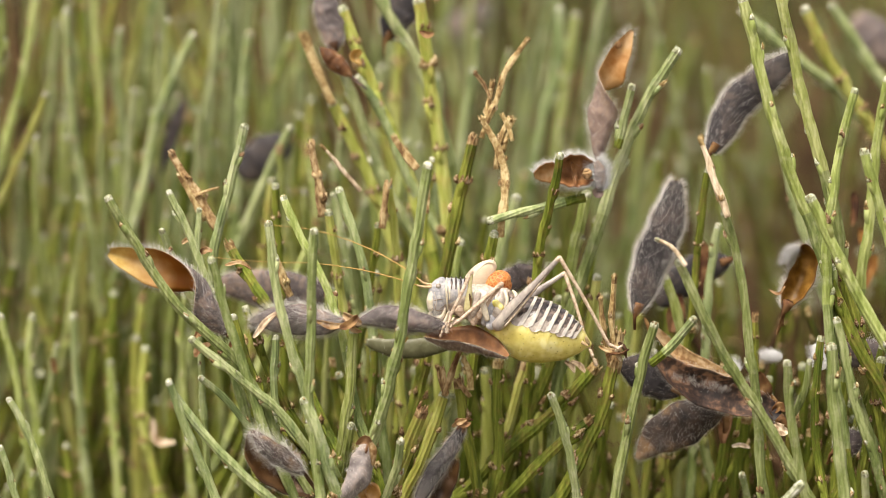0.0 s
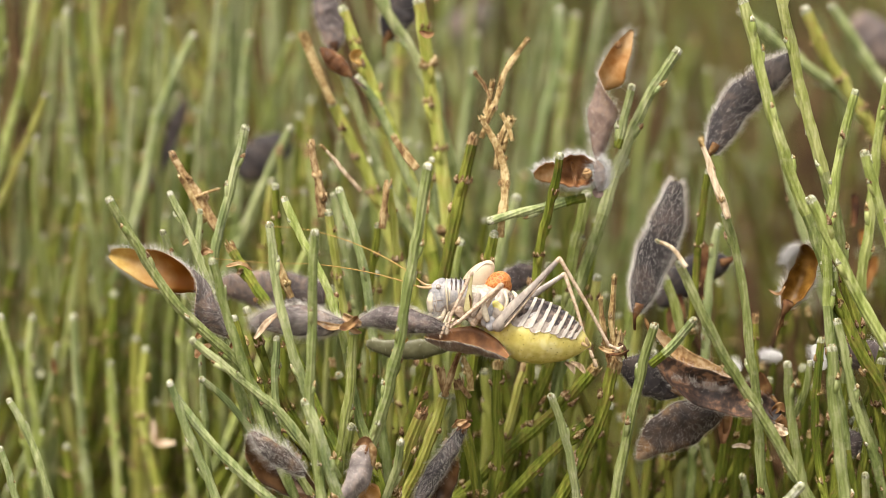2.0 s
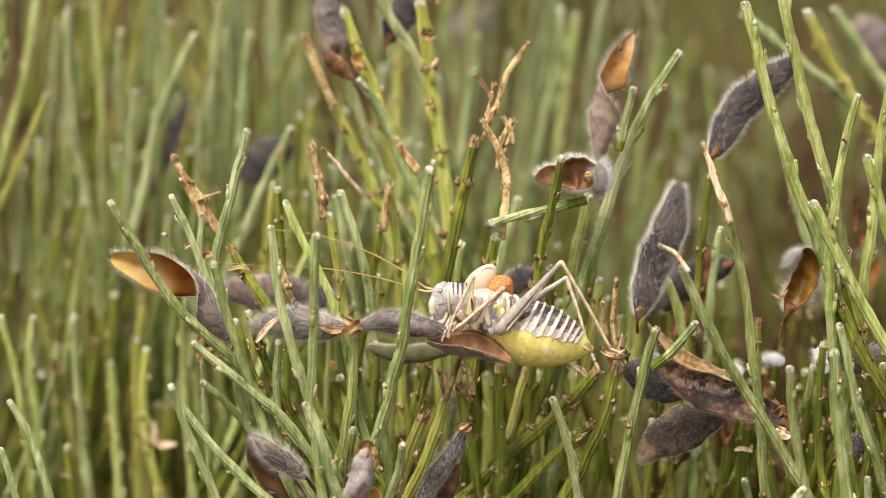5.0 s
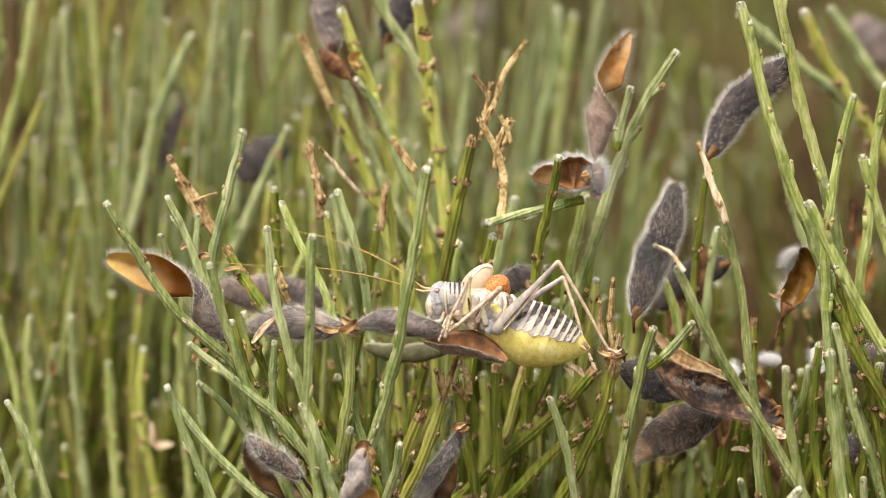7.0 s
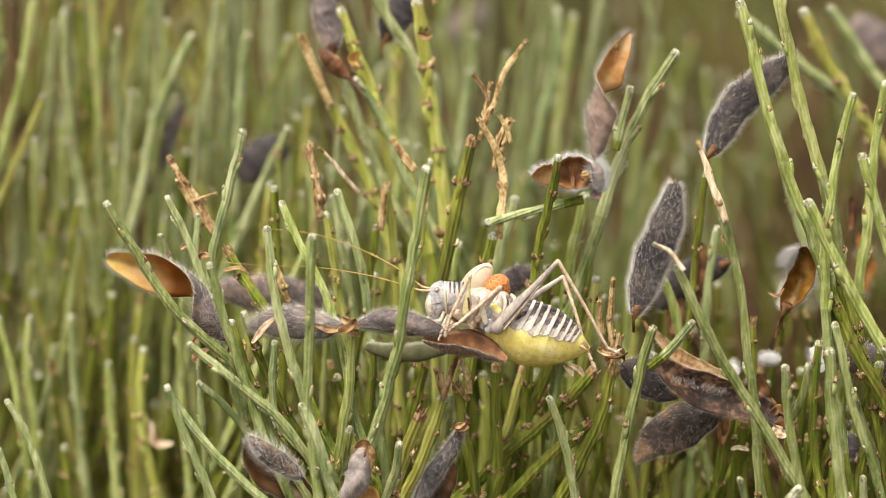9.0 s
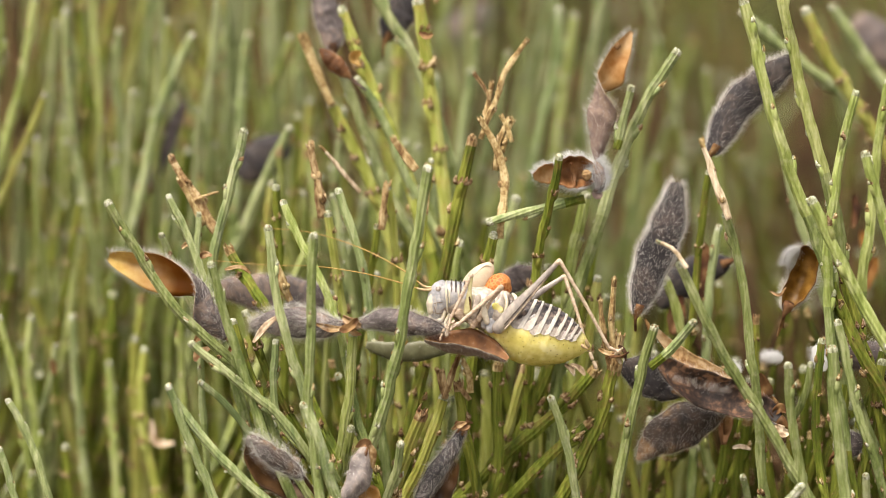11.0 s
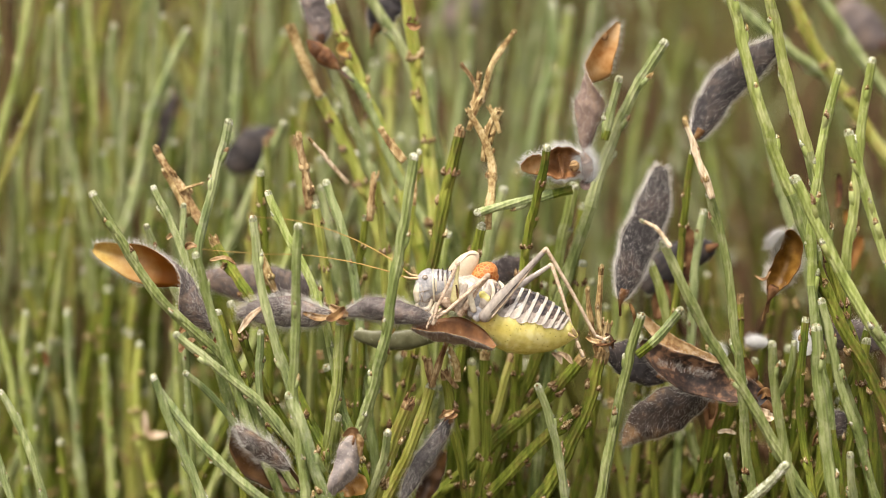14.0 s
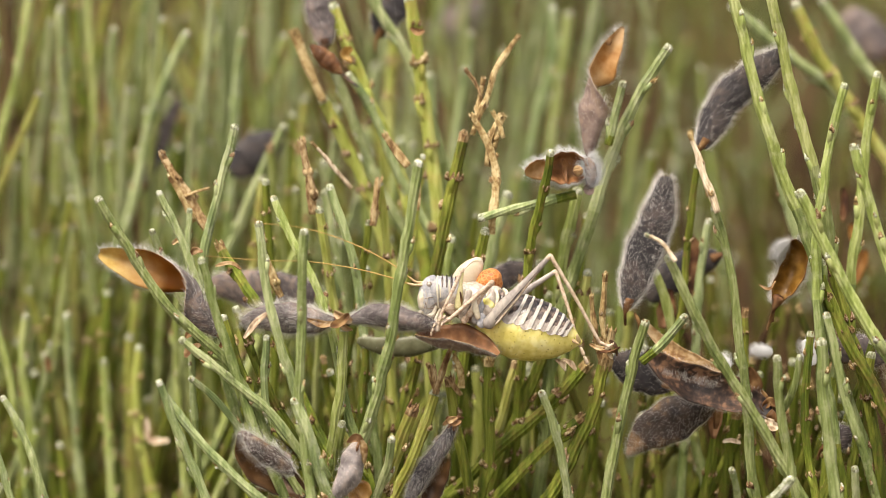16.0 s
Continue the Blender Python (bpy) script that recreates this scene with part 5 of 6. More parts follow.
stem("F", [(-67.4, 96.6, 29.5), (-68.8, 97.1, 18.1), (-67.8, 97.7, 7.1)], 2.10, "grey", "bud", 114, detail=1)
stem("F", [(-51.2, 86.5, 29.8), (-55.4, 86.8, 21.8), (-58.7, 87.0, 13.5), (-61.6, 86.4, 0.5)], 2.31, "grey", "bud", 115, detail=1)
stem("F", [(-63.7, 84.5, 18.5), (-64.4, 85.3, 8.9), (-65.1, 86.2, -0.7)], 1.58, "grey", "bud", 116, detail=1)
stem("F", [(-50.6, 83.9, 14.8), (-51.0, 84.7, 5.5), (-51.7, 85.6, -4.2)], 1.58, "grey", "bud", 117, detail=1)
stem("F", [(-45.4, 138.0, 34.0), (-46.2, 139.9, 16.2), (-47.2, 142.3, 0.7)], 4.00, "grey", "bud", 118, detail=1)
stem("F", [(-38.6, 157.9, 31.9), (-39.0, 159.1, 9.9), (-40.6, 160.5, -11.1)], 4.21, "grey", "bud", 119, detail=1)
stem("F", [(-29.9, 63.3, 13.5), (-33.0, 64.3, 7.4), (-36.0, 64.8, -0.8)], 2.63, "grey", "bud", 120, detail=1)
stem("F", [(-86.6, 37.1, -20.0), (-83.8, 37.1, -31.3), (-82.6, 37.3, -41.7)], 2.10, "green", "bud", 121, detail=1)
stem("F", [(-76.4, 55.7, -29.6), (-78.5, 56.1, -38.8), (-82.2, 56.3, -49.4)], 1.89, "grey", "bud", 122, detail=1)
stem("F", [(-59.6, 55.6, -30.3), (-60.2, 55.5, -42.2), (-57.3, 54.7, -58.5)], 2.31, "yellow", "bud", 123, detail=1)
stem("F", [(24.2, 107.4, 33.0), (24.6, 107.4, 21.6), (21.3, 107.1, 8.2), (18.9, 106.7, -5.2)], 2.73, "grey", "bud", 124, detail=1)
stem("F", [(7.9, 106.4, 27.5), (7.5, 107.9, 19.1), (5.6, 109.0, 7.9)], 2.10, "grey", "bud", 125, detail=1)
stem("F", [(4.5, 95.1, 21.3), (3.3, 96.6, 12.1), (1.9, 97.5, -0.1)], 2.10, "grey", "bud", 126, detail=1)
stem("F", [(14.1, 95.8, 25.2), (12.6, 97.2, 15.6), (10.0, 98.3, 4.6)], 2.10, "grey", "bud", 127, detail=1)
stem("F", [(28.7, 117.1, 30.7), (27.0, 118.1, 19.0), (24.6, 118.1, 1.7)], 2.52, "green", "bud", 128, detail=1)
stem("F", [(0.7, 75.1, 22.7), (0.9, 75.4, 12.7), (-0.5, 75.3, 1.0)], 2.31, "grey", "bud", 129, detail=1)
stem("F", [(-60.8, 128.0, 35.1), (-60.0, 131.3, 24.8), (-59.1, 134.1, 11.9)], 3.16, "grey", "bud", 130, detail=1)
stem("F", [(-45.5, 106.5, 28.3), (-48.1, 107.4, 21.6), (-50.6, 107.5, 10.6)], 2.52, "grey", "bud", 131, detail=1)
stem("F", [(-90.1, 67.8, 39.2), (-89.3, 69.6, 32.1), (-91.4, 70.6, 20.4)], 2.73, "green", "bud", 132, detail=1)
stem("F", [(-15.1, 84.3, 17.4), (-13.6, 86.3, 11.2), (-11.1, 87.2, -0.9)], 2.31, "yellow", "bud", 133, detail=1)
stem("F", [(-82.1, 51.8, -22.8), (-83.0, 52.7, -32.3), (-81.5, 52.8, -46.3)], 2.10, "green", "bud", 134, detail=1)
stem("F", [(-73.5, 56.7, -23.8), (-72.7, 57.3, -37.9), (-71.8, 57.8, -52.1)], 2.31, "grey", "bud", 135, detail=1)
stem("F", [(-67.6, 67.3, -21.2), (-68.4, 67.5, -37.7), (-67.5, 67.6, -54.4)], 2.52, "olive", "bud", 136, detail=1)
stem("F", [(-26.9, 103.9, 13.5), (-28.2, 104.8, 1.2), (-28.9, 105.7, -11.1)], 2.52, "yellow", "bud", 137, detail=1)
stem("F", [(-19.9, 74.0, 16.4), (-21.1, 74.9, 4.6), (-22.6, 76.1, -6.2)], 2.31, "grey", "bud", 138, detail=1)
stem("F", [(-38.6, 86.5, 30.1), (-40.2, 87.5, 18.1), (-41.8, 87.6, 1.5)], 2.52, "grey", "bud", 139, detail=1)
stem("F", [(-7.6, 96.5, 28.9), (-8.6, 97.0, 14.5), (-9.4, 97.5, -0.1)], 2.52, "yellow", "bud", 140, detail=1)
stem("F", [(-30.1, 128.0, 35.1), (-30.7, 130.0, 17.5), (-31.7, 131.9, -0.4)], 3.37, "grey", "bud", 141, detail=1)
stem("F", [(-11.4, 115.1, 19.4), (-13.2, 116.0, 7.0), (-15.2, 116.6, -6.7)], 2.73, "grey", "bud", 142, detail=1)
stem("F", [(-69.4, 60.0, -33.8), (-68.5, 60.5, -45.7), (-67.0, 60.1, -62.2)], 2.31, "green", "bud", 143, detail=1)
stem("F", [(-63.9, 65.7, -30.3), (-63.6, 66.3, -44.6), (-63.4, 66.0, -63.6)], 2.52, "yellow", "bud", 144, detail=1)
stem("F", [(-51.2, 47.7, -17.4), (-52.5, 48.7, -29.1), (-51.6, 48.9, -45.4)], 2.10, "green", "bud", 145, detail=1)

stem("A", [(-49.7, 17.6, 11.0), (-47.7, 17.0, 7.5), (-45.4, 16.4, 2.5)], 1.50, "dry", "cut", 146, rooted=False, name="dry_twig", label="dry straw-brown broken twig")
stem("A", [(-43.0, 16.6, 8.9), (-45.1, 16.6, 8.3), (-47.0, 16.8, 7.3)], 0.80, "blond", "cut", 147, rooted=False, name="dry_twig", label="dry straw-brown broken twig")
stem("C", [(-23.4, 19.0, 16.6), (-20.9, 19.4, 13.7), (-18.6, 20.0, 11.0), (-15.8, 21.0, 7.6)], 1.00, "pale", "cut", 148, rooted=False, name="dry_twig", label="thin pinkish dry twig")
stem("C", [(-2.9, 18.0, 13.5), (-2.8, 18.0, 8.4), (-3.1, 17.6, 3.8)], 1.00, "blond", "cut", 149, rooted=False, name="dry_twig", label="dry straw-brown broken twig")
stem("C", [(5.8, 20.0, 30.3), (7.1, 19.6, 28.7), (8.5, 19.4, 27.0)], 0.90, "blond", "cut", 150, rooted=False, name="dry_twig", label="dry straw-brown broken twig")
stem("C", [(13.7, 16.0, 22.1), (12.4, 15.6, 19.1), (11.3, 15.0, 15.9)], 1.30, "dry", "cut", 151, rooted=False, name="dry_twig", label="dry straw-brown broken twig")
stem("C", [(9.4, 19.5, 28.7), (8.6, 19.0, 24.0), (7.8, 18.4, 19.1)], 1.40, "blond", "cut", 152, rooted=False, name="dry_twig", label="dry straw-brown broken twig")
stem("B", [(-0.1, 1.0, -22.9), (0.2, 1.2, -25.9), (0.6, 1.4, -28.2)], 1.40, "dry", "cut", 153, rooted=False, name="dry_twig", label="dry straw-brown broken twig")
stem("B", [(3.8, 1.4, -21.2), (4.9, 1.2, -23.2), (5.3, 1.6, -27.1)], 1.30, "blond", "cut", 154, rooted=False, name="dry_twig", label="dry straw-brown broken twig")
stem("B", [(2.8, 1.0, -25.3), (4.0, 1.2, -27.0), (5.1, 1.6, -28.4)], 1.20, "dry", "cut", 155, rooted=False, name="dry_twig", label="dry straw-brown broken twig")
stem("F", [(-81.5, 118.0, 11.0), (-81.0, 119.0, 2.2), (-80.8, 120.0, -7.9)], 2.10, "grey", "bud", 160, detail=1)
stem("F", [(-67.4, 122.0, 12.9), (-68.4, 123.0, 4.1), (-69.1, 124.0, -6.0)], 2.30, "green", "bud", 161, detail=1)
stem("F", [(-52.7, 116.0, 9.7), (-52.2, 117.0, 0.9), (-51.8, 118.0, -9.2)], 2.50, "grey", "bud", 162, detail=1)
stem("F", [(-90.3, 112.0, -1.7), (-91.4, 113.0, -10.5), (-92.2, 114.0, -20.6)], 2.10, "grey", "bud", 163, detail=1)
stem("F", [(-72.0, 120.0, 1.2), (-71.5, 121.0, -7.7), (-71.2, 122.0, -17.9)], 2.30, "yellow", "bud", 164, detail=1)
stem("F", [(-87.0, 118.0, -6.0), (-88.0, 119.0, -14.9), (-88.8, 120.0, -25.0)], 2.50, "yellow", "bud", 165, detail=1)
stem("F", [(-66.8, 126.0, -8.5), (-66.3, 127.0, -17.5), (-66.0, 128.0, -27.8)], 2.10, "dead", "bud", 166, detail=1)
stem("F", [(-82.1, 118.0, 28.6), (-83.1, 119.0, 19.9), (-83.9, 120.0, 9.8)], 2.30, "grey", "bud", 167, detail=1)
stem("F", [(-48.7, 150.0, 22.8), (-48.0, 151.0, 13.8), (-47.7, 152.0, 3.4)], 2.50, "grey", "bud", 168, detail=1)
stem("F", [(-80.5, 92.0, -36.8), (-81.4, 93.0, -45.5), (-82.2, 94.0, -55.6)], 2.10, "grey", "bud", 169, detail=1)
stem("F", [(-75.4, 44.0, -47.8), (-75.0, 45.0, -56.1), (-74.8, 46.0, -65.7)], 2.30, "olive", "bud", 170, detail=1)
stem("F", [(-74.2, 120.0, -46.5), (-75.2, 121.0, -55.6), (-75.9, 122.0, -66.0)], 2.50, "grey", "bud", 171, detail=1)
stem("F", [(-62.1, 72.0, -33.4), (-61.6, 73.0, -42.0), (-61.3, 74.0, -51.8)], 2.10, "yellow", "bud", 172, detail=1)
stem("F", [(-84.2, 60.0, -36.7), (-85.1, 61.0, -45.2), (-85.9, 62.0, -54.9)], 2.30, "olive", "bud", 173, detail=1)

def low_growth():
    """Shorter olive shoots between the tall ones, set at random."""
    rng = np.random.default_rng(8)
    for i in range(130):
        key = "BCEALE"[i % 6]
        x, y = rng.uniform(-88, 88), rng.uniform(18, 70)
        if key in "AL":
            x = rng.uniform(-90, -20)
        if x < -38:
            y += 55
        z = rng.uniform(-50, 0) if x > -25 else rng.uniform(-50, 12)
        lean = rng.normal(0, 9)
        skin = ("olive", "green", "moss", "yellow", "olive")[int(rng.integers(0, 5))]
        if x < -20 and skin == "moss":
            skin = "green"
        if -20 < x < 40 and skin == "moss":
            skin = "yellow"
        # on the right, darker skins put the shade of the gaps into colour
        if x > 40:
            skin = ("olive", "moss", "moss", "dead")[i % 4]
        stem(key, [(x, y, z), (x + lean * 0.4, y + 2, z - 18), (x + lean, y + 5, z - 45)], rng.uniform(1.5, 2.5), skin, "cut" if rng.random() < 0.35 else "bud", 300 + i, detail=1)


low_growth()


def undergrowth():
    """Olive shoots in the middle of the shrubs; their darkest skin stands for the shade there."""
    rng = np.random.default_rng(21)
    for i in range(62):
        x, y = rng.uniform(-42, 88), rng.uniform(14, 58)
        z = -24 - 0.12 * y - abs(rng.normal(0, 9))
        # bright gaps: lighter skins here carry the light that falls in
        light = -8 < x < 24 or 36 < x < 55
        if light:
            y += 22
        key = "BBECBE"[i % 6] if x < 58 else "DE"[i % 2]
        lean = rng.normal(0, 8) + (x - 10) * 0.12
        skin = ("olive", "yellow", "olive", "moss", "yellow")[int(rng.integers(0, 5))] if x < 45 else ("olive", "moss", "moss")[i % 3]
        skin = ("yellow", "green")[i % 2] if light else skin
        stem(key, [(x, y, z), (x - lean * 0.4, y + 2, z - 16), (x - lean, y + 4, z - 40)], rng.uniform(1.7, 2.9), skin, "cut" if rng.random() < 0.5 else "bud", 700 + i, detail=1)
    for i in range(26):  # added dark shoots: shade at the tall shrub's foot, put into colour
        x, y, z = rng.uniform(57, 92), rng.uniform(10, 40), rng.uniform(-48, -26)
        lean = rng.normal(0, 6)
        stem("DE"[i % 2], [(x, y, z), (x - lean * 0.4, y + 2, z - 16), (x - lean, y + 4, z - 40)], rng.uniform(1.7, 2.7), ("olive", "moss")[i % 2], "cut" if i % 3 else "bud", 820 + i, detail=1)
    for i in range(18):  # shoots behind the olive ones, their colour lightened for light in the gaps
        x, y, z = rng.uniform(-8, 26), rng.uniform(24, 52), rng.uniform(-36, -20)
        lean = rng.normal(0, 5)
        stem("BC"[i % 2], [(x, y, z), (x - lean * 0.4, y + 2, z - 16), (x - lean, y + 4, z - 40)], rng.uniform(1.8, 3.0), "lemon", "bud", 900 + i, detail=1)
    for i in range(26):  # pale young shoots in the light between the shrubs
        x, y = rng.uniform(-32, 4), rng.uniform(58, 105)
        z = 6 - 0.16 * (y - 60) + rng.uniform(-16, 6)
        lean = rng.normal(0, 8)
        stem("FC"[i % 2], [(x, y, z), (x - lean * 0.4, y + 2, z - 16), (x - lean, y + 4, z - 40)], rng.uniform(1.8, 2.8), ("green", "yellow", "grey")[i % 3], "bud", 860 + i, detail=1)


undergrowth()

# ---- pods ----
def flake(key, points, width, twist, skin, label):
    """A scrap of dry pod or bark: thin, cupped and curled."""
    top, base, fork = SHRUBS[key]
    n, k = 14, 7
    line, _ = glide([mm(*p) - base for p in points], n)
    s, a = np.linspace(0, 1, n), np.linspace(-1, 1, k)
    t, sd, fr = frames_on(line)
    tw = np.radians(np.linspace(twist[0], twist[1], n))[:, None]
    sd, fr = sd * np.cos(tw) + fr * np.sin(tw), fr * np.cos(tw) - sd * np.sin(tw)
    seed = width * 7.7
    half = width / 2000 * np.clip(np.sin(np.pi * (0.06 + 0.88 * s)) ** 0.6, 0.15, 1) * (1 + 0.1 * np.sin(s * 9 + seed))
    sheet = line[:, None] + sd[:, None] * (a[None, :, None] * half[:, None, None]) - fr[:, None] * ((0.6 * (1 - a ** 2) + 0.15 * np.sin(5 * a + seed))[None, :, None] * half[:, None, None])
    verts = np.concatenate([sheet.reshape(-1, 3), (sheet - fr[:, None] * 0.00016).reshape(-1, 3)])
    N, faces = n * k, []
    for i in range(n - 1):
        for j in range(k - 1):
            q = (i * k + j, i * k + j + 1, (i + 1) * k + j + 1, (i + 1) * k + j)
            faces += [q, tuple(N + x for x in q[::-1])]
        for j in (0, k - 1):
            faces.append((i * k + j, (i + 1) * k + j, N + (i + 1) * k + j, N + i * k + j))
    for i in (0, n - 1):
        for j in range(k - 1):
            faces.append((i * k + j, i * k + j + 1, N + i * k + j + 1, N + i * k + j))
    ob = new("dry_scale", mesh_of("dry_scale", verts, faces, [skin]))
    ob.parent = top
    return tagged(ob, label)


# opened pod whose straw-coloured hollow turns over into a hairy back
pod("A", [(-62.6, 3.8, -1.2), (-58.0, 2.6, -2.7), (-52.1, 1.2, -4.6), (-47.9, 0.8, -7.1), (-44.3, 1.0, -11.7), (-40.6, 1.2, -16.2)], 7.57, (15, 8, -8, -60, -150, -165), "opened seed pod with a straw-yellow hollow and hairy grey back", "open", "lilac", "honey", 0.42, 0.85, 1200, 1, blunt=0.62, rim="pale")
pod("B", [(-35.9, 1.5, -14.3), (-32.1, 0.7, -13.5), (-26.8, 0.7, -13.5), (-22.0, -0.4, -14.0), (-18.4, -0.4, -13.7)], 5.68, (180, 175, 185, 200, 170), "hairy grey pod half beside the path of the cricket", "open", "lilac", "lining", 0.3, 1.15, 1050, 2, blunt=0.6)
pod("B", [(0.8, -4.5, -13.8), (-5.1, -3.3, -13.1), (-10.9, -2.2, -12.4), (-16.0, -1.4, -13.6)], 4.63, (-172, -178, -180, -180), "grey hairy pod half beside the cricket", "open", "lilac", "umber", 0.4, 0.8, 900, 4, blunt=0.7, calyx=False)
pod("B", [(12.0, -8.6, -18.5), (9.2, -7.6, -16.4), (5.6, -6.8, -15.0), (1.7, -6.0, -14.8), (-3.4, -4.4, -15.3)], 5.6, (-58, -66, -68, -72, -80), "open pod with a brown hollow under the cricket", "open", "rosy", "russet", 0.62, 0.5, 500, 3, blunt=0.62, calyx=False, rim="buff")
pod("B", [(2.4, 9.0, -19.5), (-3.6, 10.0, -20.8), (-9.0, 10.4, -21.0), (-14.6, 11.0, -19.9)], 3.6, (180, 180), "dull grey-green pod under the twisted one", "closed", "celadon", "celadon", 0.3, 0.3, 120, 5, calyx=False)
pod("A", [(-43.6, 30.4, -11.9), (-36.7, 30.2, -13.0), (-29.0, 30.1, -13.6), (-21.6, 30.0, -14.1)], 6.94, (0, 0), "dark grey closed pod among the shoots", "closed", "lilac", "lining", 0.3, 0.8, 500, 6, calyx=False)
pod("C", [(17.9, 15.1, -6.7), (14.1, 16.8, -8.5), (10.4, 16.2, -11.5)], 4.42, (0, 0), "grey pod behind the cricket", "closed", "lilac", "lining", 0.3, 0.8, 300, 7, calyx=False)
pod("A", [(-34.9, -16.8, -31.0), (-32.0, -18.4, -33.6), (-28.8, -17.7, -36.1), (-25.5, -17.1, -38.8)], 3.7, (168, 178, 184, 190), "small brown pod half with a furry back", "open", "tan", "umber", 0.36, 1.3, 420, 8, blunt=0.6, calyx=False, rim="rosy")
pod("A", [(-35.4, -15.6, -31.4), (-33.1, -14.4, -36.6), (-29.4, -14.2, -39.7), (-23.4, -14.0, -43.4)], 6.6, (-12, 4, 12, 20), "brown pod half with a glossy umber hollow", "open", "husk", "umber", 0.4, 0.5, 300, 35, calyx=False, rim="tar", blunt=0.6)
pod("B", [(-19.3, -16.4, -45.1), (-17.0, -15.7, -41.9), (-15.4, -14.6, -39.6), (-14.9, -13.6, -37.0), (-14.1, -12.3, -34.6)], 4.8, (110, 140, 166, 178, 184), "twisted grey pod with a brown dry calyx", "open", "ashy", "umber", 0.22, 0.7, 170, 9, blunt=0.4, rim="pale", fringe=9)
flake("B", [(-16.3, -13.0, -45.3), (-14.2, -13.0, -43.4), (-11.7, -12.6, -44.6)], 4.2, (-10, 20), "lining", "amber hollow below the grey pod")
flake("B", [(-16.0, -15.0, -33.9), (-14.1, -15.6, -32.7), (-12.9, -14.6, -34.5)], 1.4, (-30, 40), "rust", "rust dry calyx on the grey pod")
flake("B", [(-13.3, -15.0, -33.3), (-12.8, -15.4, -35.1), (-12.7, -15.0, -37.8)], 1.5, (0, 60), "buff", "pale torn calyx edge")
pod("B", [(-5.2, -8.4, -47.5), (-2.0, -6.3, -41.6), (1.7, -4.4, -36.6), (4.0, -2.7, -32.7)], 3.26, (200, 185, 170, 180), "hairy grey pod hanging beside olive shoots", "open", "husk", "lining", 0.34, 0.85, 650, 10)
pod("B", [(-2.3, -1.8, -50.5), (0.0, -0.9, -45.7), (2.5, -0.0, -40.3)], 3.79, (10, 5, 0), "brown hollow half of the hairy pod", "open", "husk", "umber", 0.4, 0.4, 200, 36, calyx=False)

pod("C", [(35.9, 21.0, 38.5), (34.3, 20.5, 35.3), (32.8, 20.0, 32.3), (31.8, 19.5, 29.4), (31.0, 19.2, 27.0), (30.5, 19.0, 24.0), (30.1, 18.8, 20.8), (29.7, 18.6, 17.0), (29.5, 18.4, 13.8)], 6.0, (-8, 0, 4, 20, 95, 172, 180, 184, 180), "twisted pod with a peach hollow and pinkish grey back", "open", "rosy", "peach", 0.3, 1.05, 520, 11, blunt=0.78, fringe=12, calyx=False, rim="pale")
pod("C", [(33.6, 20.6, 36.3), (33.3, 20.7, 35.7), (33.1, 20.8, 35.0)], 1.1, (0, 0), "brown seed scar in the pod hollow", "closed", "rust", "rust", hair=0, seed=39, calyx=False, thick=0.5)
pod("C", [(21.1, 10.6, 13.1), (23.5, 10.8, 13.0), (26.2, 11.0, 12.9), (28.7, 11.6, 12.2)], 6.2, (-6, 0, 8, 20), "short curled pod with a rust hollow and white hairs", "open", "lilac", "russet", 0.62, 1.0, 800, 12, blunt=0.34, hair_mat="down", calyx=False, fringe=9, rim="peach")
flake("C", [(24.3, 11.0, 14.6), (24.8, 12.6, 12.4), (25.0, 11.0, 10.2)], 1.0, (10, 50), "russet", "torn rust wall inside the curled pod")
pod("C", [(17.2, 10.4, 12.2), (19.4, 10.6, 12.6), (22.1, 11.0, 13.3)], 4.1, (-40, -20, 0), "peach hollow end of the curled pod", "open", "lilac", "peach", 0.35, 0.9, 260, 40, blunt=0.4, hair_mat="down", calyx=False, rim="peach")
pod("C", [(26.9, 11.2, 13.4), (27.2, 11.2, 12.4), (27.2, 11.2, 11.3)], 1.75, (0, 0), "round tan seed left in the curled pod", "closed", "buff", "buff", hair=0, seed=37, calyx=False, thick=0.8, blunt=0.5)
pod("C", [(28.9, 12.9, 14.7), (29.6, 12.7, 12.5), (29.7, 12.9, 8.9)], 2.5, (180, 180), "white-haired pod back by the curled pod", "closed", "lilac", "lining", 0.3, 1.25, 900, 13, hair_mat="down", calyx=False, thick=0.6)
flake("C", [(28.4, 12.4, 9.2), (29.3, 12.2, 8.7), (30.1, 12.6, 9.2)], 2.0, (0, 30), "rosy", "pinkish dry calyx of the curled pod")
pod("E", [(43.4, 2.2, 12.5), (41.9, 0.9, 5.3), (38.8, 0.5, -2.7), (36.1, -0.1, -11.9)], 6.31, (10, 0, -5, 0), "large closed pod, dark and densely hairy", "closed", "husk", "lining", 0.3, 0.85, 2600, 14, blunt=0.5, fringe=3)
pod("E", [(65.4, 10.1, 34.6), (60.4, 10.5, 30.6), (54.9, 10.6, 25.5), (50.3, 9.1, 17.0)], 5.9, (0, 0, 0), "closed dark pod with a pale furry edge", "closed", "husk", "lining", 0.3, 0.9, 1300, 15, blunt=0.38, fringe=7)
pod("E", [(67.4, 2.0, 0.4), (68.0, 2.3, -2.7), (67.0, 2.0, -5.8), (65.3, 1.8, -9.0), (64.1, 2.2, -11.9)], 4.9, (4, 0, -5, 0, 24), "open pod half with a deep amber hollow", "open", "lilac", "cognac", 0.45, 1.1, 900, 16, blunt=0.5, fringe=9, rim="lining")
